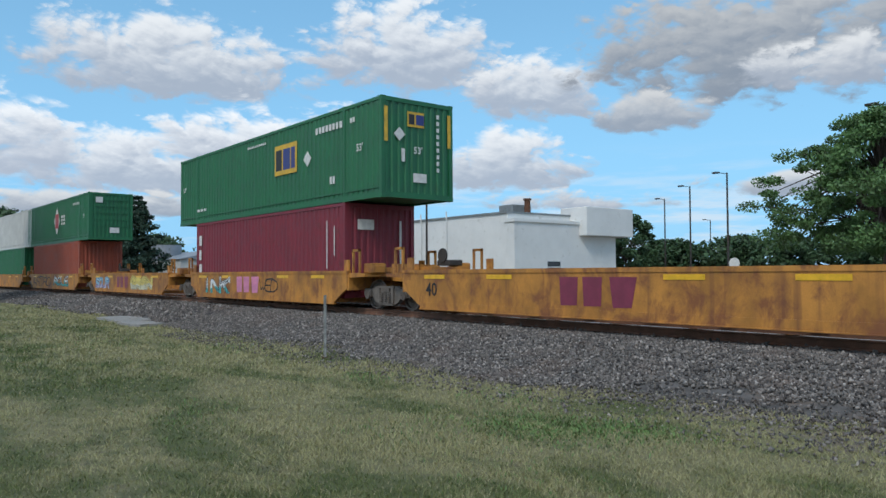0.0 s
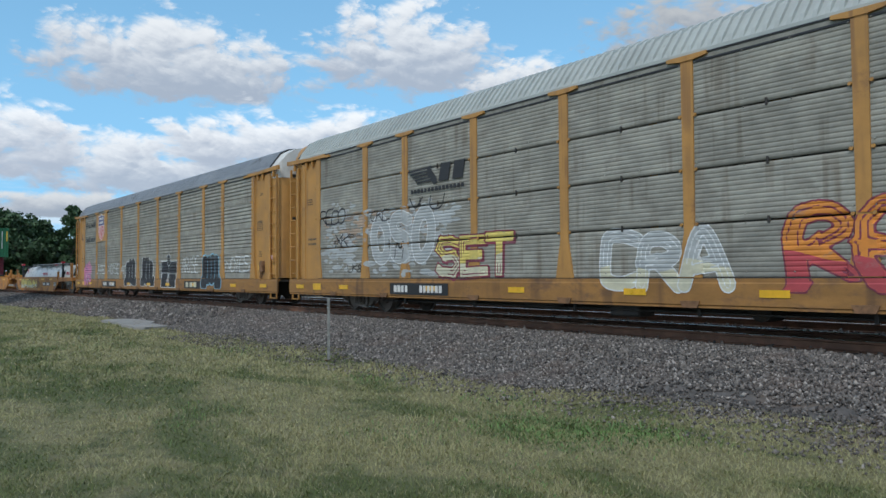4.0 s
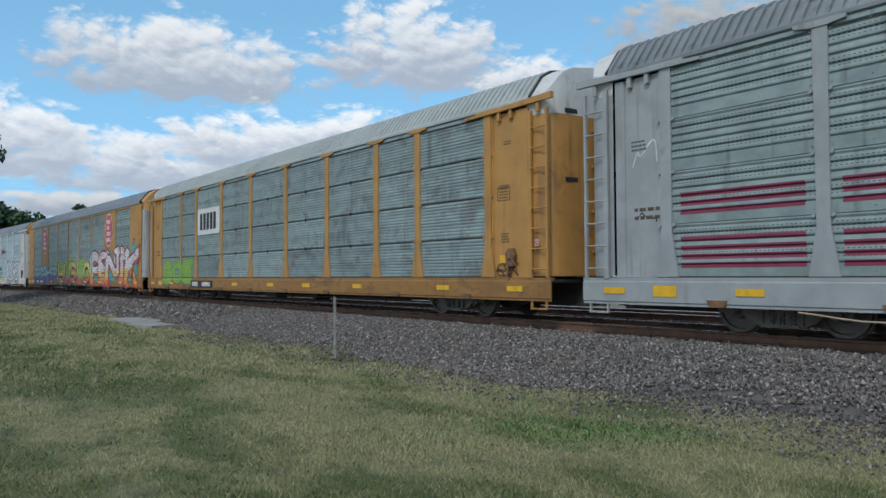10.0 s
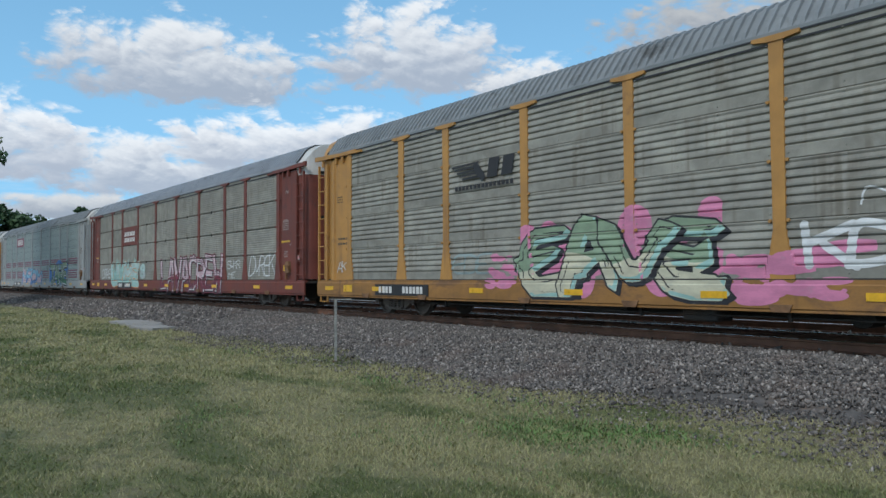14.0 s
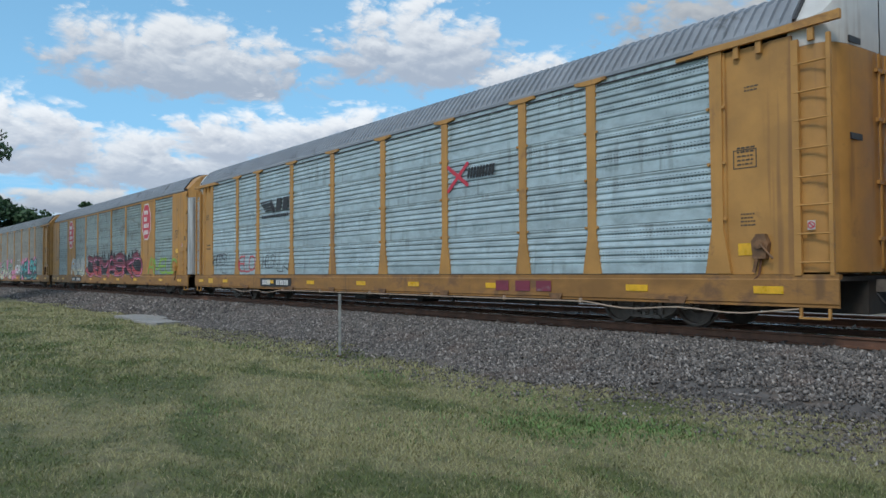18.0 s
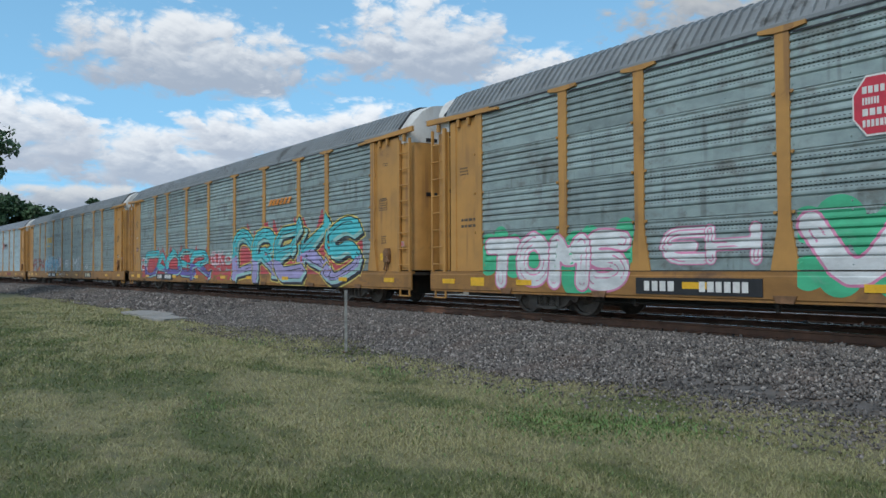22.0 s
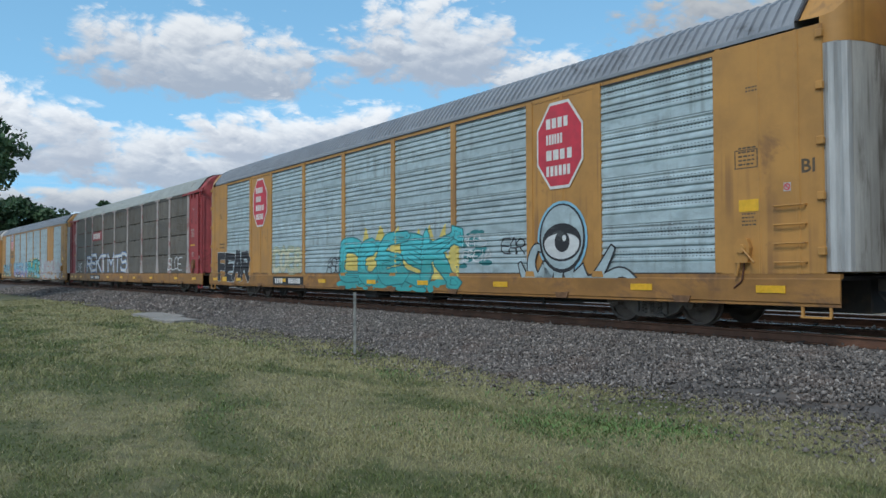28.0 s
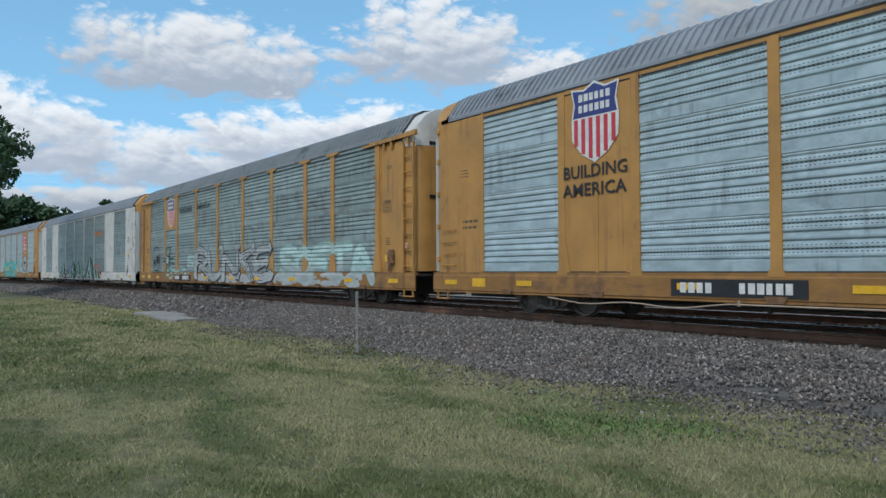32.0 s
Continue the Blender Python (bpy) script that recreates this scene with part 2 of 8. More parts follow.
RUST = (0.13, 0.055, 0.03)
GRIME = (0.06, 0.05, 0.04)
M = {
    "yellow": material("faded_yellow_paint", (0.455, 0.232, 0.062), 0.55, vary=0.14, scale=1.3, dirt=(0.26, 0.13, 0.05), dirt_amount=0.12, bump=0.08, streaks=(0.20, 0.10, 0.045)),
    "sill_yellow": material("grimy_yellow_sill_paint", (0.33, 0.162, 0.044), 0.6, vary=0.25, scale=1.6, stretch=(0.6, 1, 1.2), dirt=(0.17, 0.09, 0.045), dirt_amount=0.42, dirt_scale=1.6, bump=0.1, streaks=(0.10, 0.055, 0.03)),
    "yellow_well": material("worn_orange_yellow_paint", (0.47, 0.205, 0.038), 0.6, vary=0.3, scale=1.7, stretch=(1, 1, 0.7), dirt=(0.21, 0.075, 0.03), dirt_amount=0.5, dirt_scale=1.9, bump=0.1, streaks=(0.15, 0.055, 0.03)),
    "white": material("off_white_paint", (0.60, 0.59, 0.56), 0.55, vary=0.1, scale=1.5, dirt=(0.33, 0.28, 0.23), dirt_amount=0.12, bump=0.06, streaks=(0.26, 0.19, 0.13)),
    "grey": material("light_grey_paint", (0.33, 0.345, 0.345), 0.55, vary=0.12, scale=1.5, dirt=(0.25, 0.23, 0.21), dirt_amount=0.1, bump=0.06, streaks=(0.2, 0.16, 0.12)),
    "brown": material("oxide_brown_paint", (0.17, 0.045, 0.032), 0.6, vary=0.22, scale=1.4, dirt=(0.09, 0.04, 0.035), dirt_amount=0.25, bump=0.1, streaks=(0.08, 0.03, 0.025)),
    "red": material("weathered_red_paint", (0.34, 0.055, 0.06), 0.6, vary=0.2, scale=1.2, dirt=(0.12, 0.035, 0.03), dirt_amount=0.3, bump=0.1, streaks=(0.1, 0.03, 0.03)),
    "roof": material("galvanised_roof_sheet", (0.27, 0.29, 0.315), 0.5, 0.25, vary=0.12, scale=1.0, dirt=(0.12, 0.125, 0.13), dirt_amount=0.2, bump=0.06),
    "roof_dark": material("dulled_roof_sheet", (0.22, 0.237, 0.243), 0.55, 0.2, vary=0.14, scale=1.0, dirt=(0.085, 0.085, 0.08), dirt_amount=0.2, bump=0.06),
    "roof_white": material("pale_roof_sheet", (0.40, 0.425, 0.405), 0.55, 0.05, vary=0.1, scale=1.0, dirt=(0.24, 0.23, 0.21), dirt_amount=0.15, bump=0.06),
    "panel_bright": material("bright_galvanised_screen", (0.43, 0.525, 0.545), 0.45, 0.35, vary=0.16, scale=2.2, stretch=(1, 1, 2.0), random_tint=0.07, bump=0.1, grain=45, dirt=(0.29, 0.36, 0.375), dirt_amount=0.3, holes=0.0575, streaks=(0.22, 0.25, 0.25)),
    "panel_mid": material("greenish_galvanised_screen", (0.285, 0.342, 0.326), 0.5, 0.3, vary=0.16, scale=2.2, stretch=(1, 1, 1.6), random_tint=0.09, bump=0.12, grain=45, dirt=(0.24, 0.285, 0.265), dirt_amount=0.3, holes=0.0575, streaks=(0.12, 0.13, 0.12)),
    "panel_grey": material("aged_galvanised_screen", (0.285, 0.352, 0.342), 0.5, 0.3, vary=0.16, scale=2.2, stretch=(1, 1, 1.6), random_tint=0.14, bump=0.12, grain=45, dirt=(0.175, 0.185, 0.17), dirt_amount=0.36, holes=0.0575, streaks=(0.12, 0.13, 0.12)),
    "panel_dull": material("dirty_brownish_screen", (0.285, 0.277, 0.238), 0.65, 0.06, vary=0.2, scale=2.0, stretch=(1, 1, 1.4), random_tint=0.1, bump=0.14, grain=45, dirt=(0.215, 0.205, 0.175), dirt_amount=0.35, streaks=(0.15, 0.125, 0.095)),
    "panel_dark": material("dark_weathered_screen", (0.15, 0.138, 0.118), 0.65, 0.12, vary=0.25, scale=2.0, random_tint=0.12, bump=0.14, grain=45, dirt=(0.11, 0.09, 0.07), dirt_amount=0.35, streaks=(0.07, 0.045, 0.035)),
    "door_grey": material("grimy_grey_door_paint", (0.40, 0.40, 0.38), 0.75, vary=0.22, scale=1.6, stretch=(2.2, 2.2, 0.35), dirt=(0.13, 0.115, 0.10), dirt_amount=0.42, bump=0.08, streaks=(0.10, 0.085, 0.07)),
    "door_rail": material("streaked_galvanised_rail", (0.42, 0.43, 0.43), 0.5, 0.15, vary=0.25, scale=2.0, stretch=(3, 3, 0.3), bump=0.06, streaks=(0.16, 0.13, 0.10)),
    "hand_brake": material("rust_stained_brake_gear", (0.20, 0.105, 0.05), 0.7, vary=0.35, scale=6.0, dirt=(0.09, 0.05, 0.03), dirt_amount=0.3),
    "stencil_ink": material("faded_stencil_ink", (0.10, 0.075, 0.05), 0.7, vary=0.3, scale=9.0, bump=0),
    "stencil_pale": material("faded_pale_stencil", (0.38, 0.33, 0.30), 0.7, vary=0.3, scale=9.0, bump=0),
    "placard": material("weathered_placard", (0.50, 0.46, 0.42), 0.6, vary=0.2, scale=9.0, bump=0),
    "post_worn": material("worn_white_over_red_paint", (0.40, 0.36, 0.34), 0.6, vary=0.15, scale=2.0, dirt=(0.27, 0.06, 0.055), dirt_amount=0.38, dirt_scale=2.5),
    "weed": material("fresh_green_weeds", (0.125, 0.215, 0.060), 0.65, vary=0.3, scale=3.0, bump=0),
    "dark": material("dark_underframe_steel", (0.045, 0.04, 0.036), 0.75, 0.1, vary=0.3, scale=4.0, dirt=(0.09, 0.06, 0.04), dirt_amount=0.2),
    "truck": material("oily_cast_steel", (0.17, 0.145, 0.125), 0.7, 0.15, vary=0.3, scale=5.0, dirt=(0.11, 0.075, 0.05), dirt_amount=0.25),
    "wheel": material("worn_wheel_steel", (0.16, 0.13, 0.11), 0.6, 0.4, vary=0.25, scale=6.0),
    "black": material("black_paint", (0.02, 0.02, 0.022), 0.5, vary=0.3, scale=4.0, bump=0.05),
    "plate_white": material("white_lettering", (0.68, 0.67, 0.64), 0.6, vary=0.12, scale=8.0, bump=0.04),
    "reflector": material("yellow_reflector_tape", (0.75, 0.42, 0.02), 0.35, vary=0.12, scale=6.0, bump=0.03),
    "logo_red": material("red_sign_paint", (0.55, 0.035, 0.06), 0.45, vary=0.12, scale=4.0, bump=0.03),
    "logo_blue": material("blue_sign_paint", (0.03, 0.045, 0.20), 0.45, vary=0.15, scale=4.0, bump=0.03),
    "logo_yellow": material("yellow_sign_paint", (0.66, 0.40, 0.04), 0.5, vary=0.15, scale=4.0, bump=0.03),
    "maroon": material("maroon_band_paint", (0.22, 0.035, 0.07), 0.5, vary=0.15, scale=3.0, bump=0.04),
    "green_box": material("green_container_paint", (0.014, 0.135, 0.055), 0.5, vary=0.15, scale=1.2, dirt=(0.02, 0.105, 0.05), dirt_amount=0.2, bump=0.06),
    "maroon_box": material("maroon_container_paint", (0.20, 0.022, 0.038), 0.55, vary=0.15, scale=1.2, dirt=(0.12, 0.03, 0.03), dirt_amount=0.2, bump=0.06),
    "orange_box": material("orange_red_container_paint", (0.30, 0.06, 0.03), 0.55, vary=0.15, scale=1.2, bump=0.06),
    "grey_box": material("pale_grey_container_paint", (0.55, 0.55, 0.53), 0.5, vary=0.1, scale=1.2, bump=0.05),
    "tank": material("white_tank_shell", (0.72, 0.72, 0.70), 0.4, vary=0.06, scale=1.2, dirt=(0.55, 0.53, 0.49), dirt_amount=0.1, bump=0.03),
    "steel": material("dull_galvanised_steel", (0.42, 0.43, 0.43), 0.5, 0.3, vary=0.2, scale=8.0),
    "post_steel": material("dull_weathered_post_steel", (0.31, 0.31, 0.29), 0.7, 0.1, vary=0.3, scale=8.0, dirt=(0.12, 0.09, 0.06), dirt_amount=0.25),
    "rail": material("rusty_rail_steel", (0.19, 0.095, 0.06), 0.75, 0.1, vary=0.3, scale=3.0, grain=40),
    "rail_head": material("polished_rail_head", (0.42, 0.41, 0.40), 0.28, 0.9, vary=0.1, scale=3.0, bump=0.03),
    "tie": material("weathered_timber_tie", (0.06, 0.045, 0.035), 0.9, vary=0.35, scale=3.0, stretch=(4, 0.6, 4)),
    "concrete": material("pale_concrete", (0.29, 0.28, 0.26), 0.85, vary=0.15, scale=2.0, dirt=(0.24, 0.22, 0.19), dirt_amount=0.25),
    "wall": material("white_painted_masonry", (0.72, 0.72, 0.70), 0.75, vary=0.05, scale=0.4, dirt=(0.55, 0.54, 0.50), dirt_amount=0.15, bump=0.08, grain=12),
    "rust": material("rusted_steel", RUST, 0.85, vary=0.35, scale=4.0),
    "bark": material("grey_brown_bark", (0.07, 0.055, 0.045), 0.9, vary=0.35, scale=5.0, bump=0.5, stretch=(2, 2, 0.5)),
    "leaf": material("mid_green_leaves", (0.085, 0.17, 0.05), 0.6, vary=0.4, scale=0.9, bump=0),
    "leaf_dark": material("dark_green_leaves", (0.04, 0.085, 0.032), 0.65, vary=0.4, scale=0.9, bump=0),
    "needle": material("blue_green_needles", (0.022, 0.052, 0.030), 0.7, vary=0.4, scale=0.9, bump=0),
    "glass": material("dark_window_glass", (0.03, 0.035, 0.04), 0.08, vary=0.1, scale=2.0, bump=0),
    "pink": spray("pink", (0.62, 0.22, 0.36)),
    "teal": spray("teal", (0.05, 0.36, 0.36)),
    "cream": spray("cream", (0.56, 0.54, 0.4)),
    "mint": spray("mint", (0.3, 0.5, 0.46)),
    "pale_mint": spray("pale mint", (0.42, 0.56, 0.54)),
    "sky_blue": spray("light blue", (0.22, 0.46, 0.6)),
    "bright_blue": spray("bright blue", (0.08, 0.22, 0.52)),
    "deep_blue": spray("dark blue", (0.03, 0.06, 0.16)),
    "bright_teal": spray("turquoise", (0.07, 0.46, 0.5)),
    "deep_teal": spray("dark teal", (0.025, 0.17, 0.18)),
    "sage": spray("grey green", (0.24, 0.33, 0.22)),
    "lime": spray("lime", (0.24, 0.4, 0.07)),
    "bright_green": spray("bright green", (0.06, 0.42, 0.22)),
    "spray_green": spray("green", (0.03, 0.17, 0.08)),
    "spray_red": spray("red", (0.46, 0.07, 0.08)),
    "dull_red": spray("dull red", (0.3, 0.1, 0.09)),
    "salmon": spray("salmon", (0.56, 0.22, 0.16)),
    "spray_orange": spray("orange", (0.66, 0.24, 0.04)),
    "spray_yellow": spray("yellow", (0.64, 0.52, 0.14)),
    "spray_white": spray("chalky white", (0.62, 0.64, 0.64)),
    "ghost": spray("thin grey", (0.4, 0.42, 0.42)),
    "pale_pink": spray("pale pink", (0.58, 0.42, 0.46)),
    "dusty_pink": spray("dusty pink", (0.42, 0.2, 0.26)),
    "pale_rust": spray("rusty buff", (0.4, 0.3, 0.22)),
    "violet": spray("violet", (0.14, 0.11, 0.36)),
    "lilac": spray("lilac", (0.34, 0.3, 0.52)),
    "spray_black": spray("black", (0.022, 0.022, 0.026)),
    "spray_maroon": spray("wine red", (0.2, 0.035, 0.06)),
}


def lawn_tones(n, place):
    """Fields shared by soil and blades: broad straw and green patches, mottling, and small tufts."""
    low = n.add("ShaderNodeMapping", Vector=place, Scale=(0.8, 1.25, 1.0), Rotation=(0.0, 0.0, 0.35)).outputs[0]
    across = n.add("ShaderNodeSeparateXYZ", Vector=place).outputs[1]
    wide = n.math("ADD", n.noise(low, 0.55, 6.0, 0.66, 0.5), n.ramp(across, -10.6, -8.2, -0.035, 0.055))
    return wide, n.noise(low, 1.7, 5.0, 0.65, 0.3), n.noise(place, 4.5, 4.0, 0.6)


def ground_material():
    """Mown grass and soil: dry straw, fresh green and bare patches, metres across."""
    m = bpy.data.materials.new("mown_grass_ground")
    m.use_nodes = True
    n = Nodes(m.node_tree)
    base = m.node_tree.nodes["Principled BSDF"]
    place = m.node_tree.nodes.new("ShaderNodeTexCoord").outputs["Object"]
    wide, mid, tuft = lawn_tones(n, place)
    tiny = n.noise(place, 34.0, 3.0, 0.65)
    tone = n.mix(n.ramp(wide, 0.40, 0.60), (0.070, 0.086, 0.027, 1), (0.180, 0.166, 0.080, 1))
    tone = n.mix(n.ramp(mid, 0.54, 0.68, 0, 0.65), tone, (0.062, 0.072, 0.030, 1))
    tone = n.mix(n.ramp(tuft, 0.56, 0.70, 0, 0.5), tone, (0.12, 0.10, 0.065, 1))
    # trodden soil and fine gravel along the foot of the ballast
    across = n.add("ShaderNodeSeparateXYZ", Vector=place).outputs[1]
    soil = n.math("ADD", n.math("MULTIPLY", n.noise(place, 1.1, 5.0, 0.65, 0.5), 2.2), n.ramp(across, -6.4, -4.4, -0.80, 0.0))
    tone = n.mix(n.ramp(soil, 0.75, 1.05, 0, 0.95), tone, (0.185, 0.150, 0.112, 1))
    tone = n.mix(n.ramp(tiny, 0.45, 0.75, 0, 0.5), tone, (0.085, 0.085, 0.045, 1))
    n.feed(base.inputs["Base Color"], tone)
    base.inputs["Roughness"].default_value = 0.95
    b = n.add("ShaderNodeBump", Height=tiny, Strength=0.6, Distance=0.03)
    n.feed(base.inputs["Normal"], b.outputs[0])
    return m


def blade_material():
    m = bpy.data.materials.new("grass_blades")
    m.use_nodes = True
    n = Nodes(m.node_tree)
    base = m.node_tree.nodes["Principled BSDF"]
    place = m.node_tree.nodes.new("ShaderNodeTexCoord").outputs["Object"]
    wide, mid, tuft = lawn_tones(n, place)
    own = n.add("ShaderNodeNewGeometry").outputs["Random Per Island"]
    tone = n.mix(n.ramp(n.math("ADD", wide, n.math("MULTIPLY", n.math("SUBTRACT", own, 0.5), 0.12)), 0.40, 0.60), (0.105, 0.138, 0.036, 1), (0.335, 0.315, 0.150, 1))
    tone = n.mix(n.ramp(mid, 0.54, 0.68, 0, 0.65), tone, (0.095, 0.122, 0.042, 1))
    tone = n.mix(n.ramp(tuft, 0.56, 0.70, 0, 0.4), tone, (0.26, 0.22, 0.13, 1))
    tone = n.mix(n.ramp(own, 0.90, 0.93), tone, (0.36, 0.325, 0.185, 1))
    n.feed(base.inputs["Base Color"], tone)
    base.inputs["Roughness"].default_value = 0.7
    return m


def stone_material():
    m = bpy.data.materials.new("crushed_granite")
    m.use_nodes = True
    n = Nodes(m.node_tree)
    base = m.node_tree.nodes["Principled BSDF"]
    own = n.add("ShaderNodeNewGeometry").outputs["Random Per Island"]
    place = m.node_tree.nodes.new("ShaderNodeTexCoord").outputs["Object"]
    wide = n.noise(place, 0.8, 4.0, 0.6)
    tone = n.mix(n.ramp(own, 0.0, 1.0, smooth=False), (0.045, 0.041, 0.040, 1), (0.255, 0.228, 0.205, 1))
    tone = n.mix(n.ramp(wide, 0.5, 0.75, 0, 0.35), tone, (0.20, 0.13, 0.10, 1))
    tone = n.mix(n.ramp(n.noise(place, 70.0, 3.0), 0.4, 0.7, 0, 0.4), tone, (0.09, 0.085, 0.085, 1))
    tone = n.mix(n.ramp(own, 0.90, 0.93), tone, (0.36, 0.325, 0.295, 1))
    n.feed(base.inputs["Base Color"], tone)
    base.inputs["Roughness"].default_value = 0.9
    return m


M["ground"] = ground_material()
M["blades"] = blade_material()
M["stone"] = stone_material()
M["gravel"] = material("fine_ballast_bed", (0.10, 0.092, 0.087), 0.95, vary=0.35, scale=5.0, bump=0.9, grain=28.0, dirt=(0.13, 0.095, 0.07), dirt_amount=0.2)

# ---- mesh helpers ----
CACHE = {}


def mesh_of(key, mat, build):
    """Mesh data shared by all pieces of one shape and one material."""
    if (key, mat) not in CACHE:
        bm = bmesh.new()
        build(bm)
        bmesh.ops.recalc_face_normals(bm, faces=bm.faces)
        me = bpy.data.meshes.new(str(key[0]) if isinstance(key, tuple) else str(key))
        bm.to_mesh(me)
        bm.free()
        for m in (mat if isinstance(mat, tuple) else (mat,)):
            me.materials.append(M[m])
        CACHE[(key, mat)] = me
    return CACHE[(key, mat)]


def piece(name, key, mat, build, parent=None, at=None, label=""):
    ob = new(name, mesh_of(key, mat, build))
    if parent:
        ob.parent = parent
    if at is not None:
        ob.matrix_basis = at if isinstance(at, Matrix) else Matrix.Translation(at)
    return tagged(ob, label)


def part(name, bm, mat, parent=None, label="", smooth=False):
    """Links a bmesh as one mesh object under a thing."""
    me = bpy.data.meshes.new(name)
    if smooth:
        for f in bm.faces:
            f.smooth = True
    bm.to_mesh(me)
    bm.free()
    for m in (mat if isinstance(mat, tuple) else (mat,)):
        me.materials.append(M[m])
    ob = new(name, me)
    if parent:
        ob.parent = parent
    return tagged(ob, label)


def box(bm, x0, x1, y0, y1, z0, z1, slot=0):
    v = [bm.verts.new((x, y, z)) for z in (z0, z1) for y in (y0, y1) for x in (x0, x1)]
    for f in ((0, 2, 3, 1), (4, 5, 7, 6), (0, 1, 5, 4), (2, 6, 7, 3), (0, 4, 6, 2), (1, 3, 7, 5)):
        bm.faces.new([v[i] for i in f]).material_index = slot


def soft_box(bm, x0, x1, y0, y1, z0, z1, b=0.01):
    """A box with chamfered edges along all sides."""
    box(bm, x0, x1, y0, y1, z0, z1)
    bmesh.ops.bevel(bm, geom=bm.edges[-12:], offset=b, segments=1, affect="EDGES")


def prism_x(bm, outline, x0, x1, caps=True, closed=True, slot=0):
    """Sweeps an outline of (y, z) from x0 to x1."""
    a = [bm.verts.new((x0, y, z)) for y, z in outline]
    b = [bm.verts.new((x1, y, z)) for y, z in outline]
    k = len(outline)
    for i in range(k if closed else k - 1):
        j = (i + 1) % k
        bm.faces.new((a[i], a[j], b[j], b[i])).material_index = slot
    if caps and closed:
        bm.faces.new(a).material_index = slot
        bm.faces.new(b[::-1]).material_index = slot


def prism_y(bm, outline, y0, y1, slot=0):
    """Sweeps an outline of (x, z) from y0 to y1."""
    a = [bm.verts.new((x, y0, z)) for x, z in outline]
    b = [bm.verts.new((x, y1, z)) for x, z in outline]
    k = len(outline)
    for i in range(k):
        j = (i + 1) % k
        bm.faces.new((a[i], a[j], b[j], b[i])).material_index = slot
    bm.faces.new(a).material_index = slot
    bm.faces.new(b[::-1]).material_index = slot


def tube(bm, a, b, r0, r1=None, sides=8, caps=True):
    a, b = Vector(a), Vector(b)
    r1 = r0 if r1 is None else r1
    q = (b - a).to_track_quat("Z", "Y")
    rings = []
    for p, r in ((a, r0), (b, r1)):
        rings.append([bm.verts.new(p + q @ Vector((r * math.cos(t), r * math.sin(t), 0))) for t in (2 * math.pi * i / sides for i in range(sides))])
    for i in range(sides):
        j = (i + 1) % sides
        bm.faces.new((rings[0][i], rings[0][j], rings[1][j], rings[1][i]))
    if caps:
        bm.faces.new(rings[0][::-1])
        bm.faces.new(rings[1])


def lathe_y(bm, outline, sides=24, centre=(0, 0)):
    """Turns an outline of (y, radius) round the y axis."""
    rings = [[bm.verts.new((centre[0] + r * math.sin(2 * math.pi * i / sides), y, centre[1] + r * math.cos(2 * math.pi * i / sides))) for i in range(sides)] for y, r in outline]
    for p, q in zip(rings, rings[1:]):
        for i in range(sides):
            j = (i + 1) % sides
            bm.faces.new((p[i], p[j], q[j], q[i]))
    bm.faces.new(rings[0])
    bm.faces.new(rings[-1][::-1])


def raw_mesh(name, verts, faces, mat, k):
    """A mesh from arrays: faces all of k corners."""
    me = bpy.data.meshes.new(name)
    me.vertices.add(len(verts))
    me.vertices.foreach_set("co", np.asarray(verts, np.float32).ravel())
    me.loops.add(len(faces) * k)
    me.loops.foreach_set("vertex_index", np.asarray(faces, np.int32).ravel())
    me.polygons.add(len(faces))
    me.polygons.foreach_set("loop_start", np.arange(0, len(faces) * k, k, dtype=np.int32))
    me.polygons.foreach_set("loop_total", np.full(len(faces), k, np.int32))
    me.update(calc_edges=True)
    me.materials.append(M[mat])
    return me


# ---- ground, track and ballast ----
GROUND = -0.65
BEND = 5.04e-4


def bend(x):
    """Sideways place of the track's middle: straight past the camera, a wide curve beyond."""
    d = min(0.0, x + 12)
    if d > -120:
        return -BEND * d * d
    return BEND * 120 * 120 + 2 * BEND * 120 * d


def stations(x0, x1, step):
    k = max(1, round((x1 - x0) / step))
    return [x0 + (x1 - x0) * i / k for i in range(k + 1)]


def along_track(bm, outline, xs, closed=True, slots=None):
    """Sweeps an outline of (y, z) along the track through the stations xs."""
    rings = [[bm.verts.new((x, bend(x) + y, z)) for y, z in outline] for x in xs]
    k = len(outline)
    for p, q in zip(rings, rings[1:]):
        for i in range(k if closed else k - 1):
            j = (i + 1) % k
            f = bm.faces.new((p[i], q[i], q[j], p[j]))
            if slots:
                f.material_index = slots[i]


XS = stations(-640, -140, 100) + stations(-135, -10, 2.5) + stations(40, 640, 100)


def build_ground():
    size = 2500
    cuts = [-size, -400, -140] + stations(-90, 20, 2.5) + [60, 200, size]
    rows = [-size, -300, -80] + stations(-30, 30, 2.0) + [80, 250, size]
    bm = bmesh.new()
    grid = []
    for x in cuts:
        line = []
        for y in rows:
            near = abs(y) < 40 and -90 < x < 30
            rise = 0.05 * noise.noise(Vector((x * 0.12, y * 0.2, 0))) if near and y < -5.5 else 0.0
            line.append(bm.verts.new((x, y, GROUND + rise)))
        grid.append(line)
    for i in range(len(cuts) - 1):
        for j in range(len(rows) - 1):
            bm.faces.new((grid[i][j], grid[i + 1][j], grid[i + 1][j + 1], grid[i][j + 1]))
    return tagged(part("ground", bm, "ground", smooth=True), "mown grass field with dry and green patches", "ground", kind="structure")


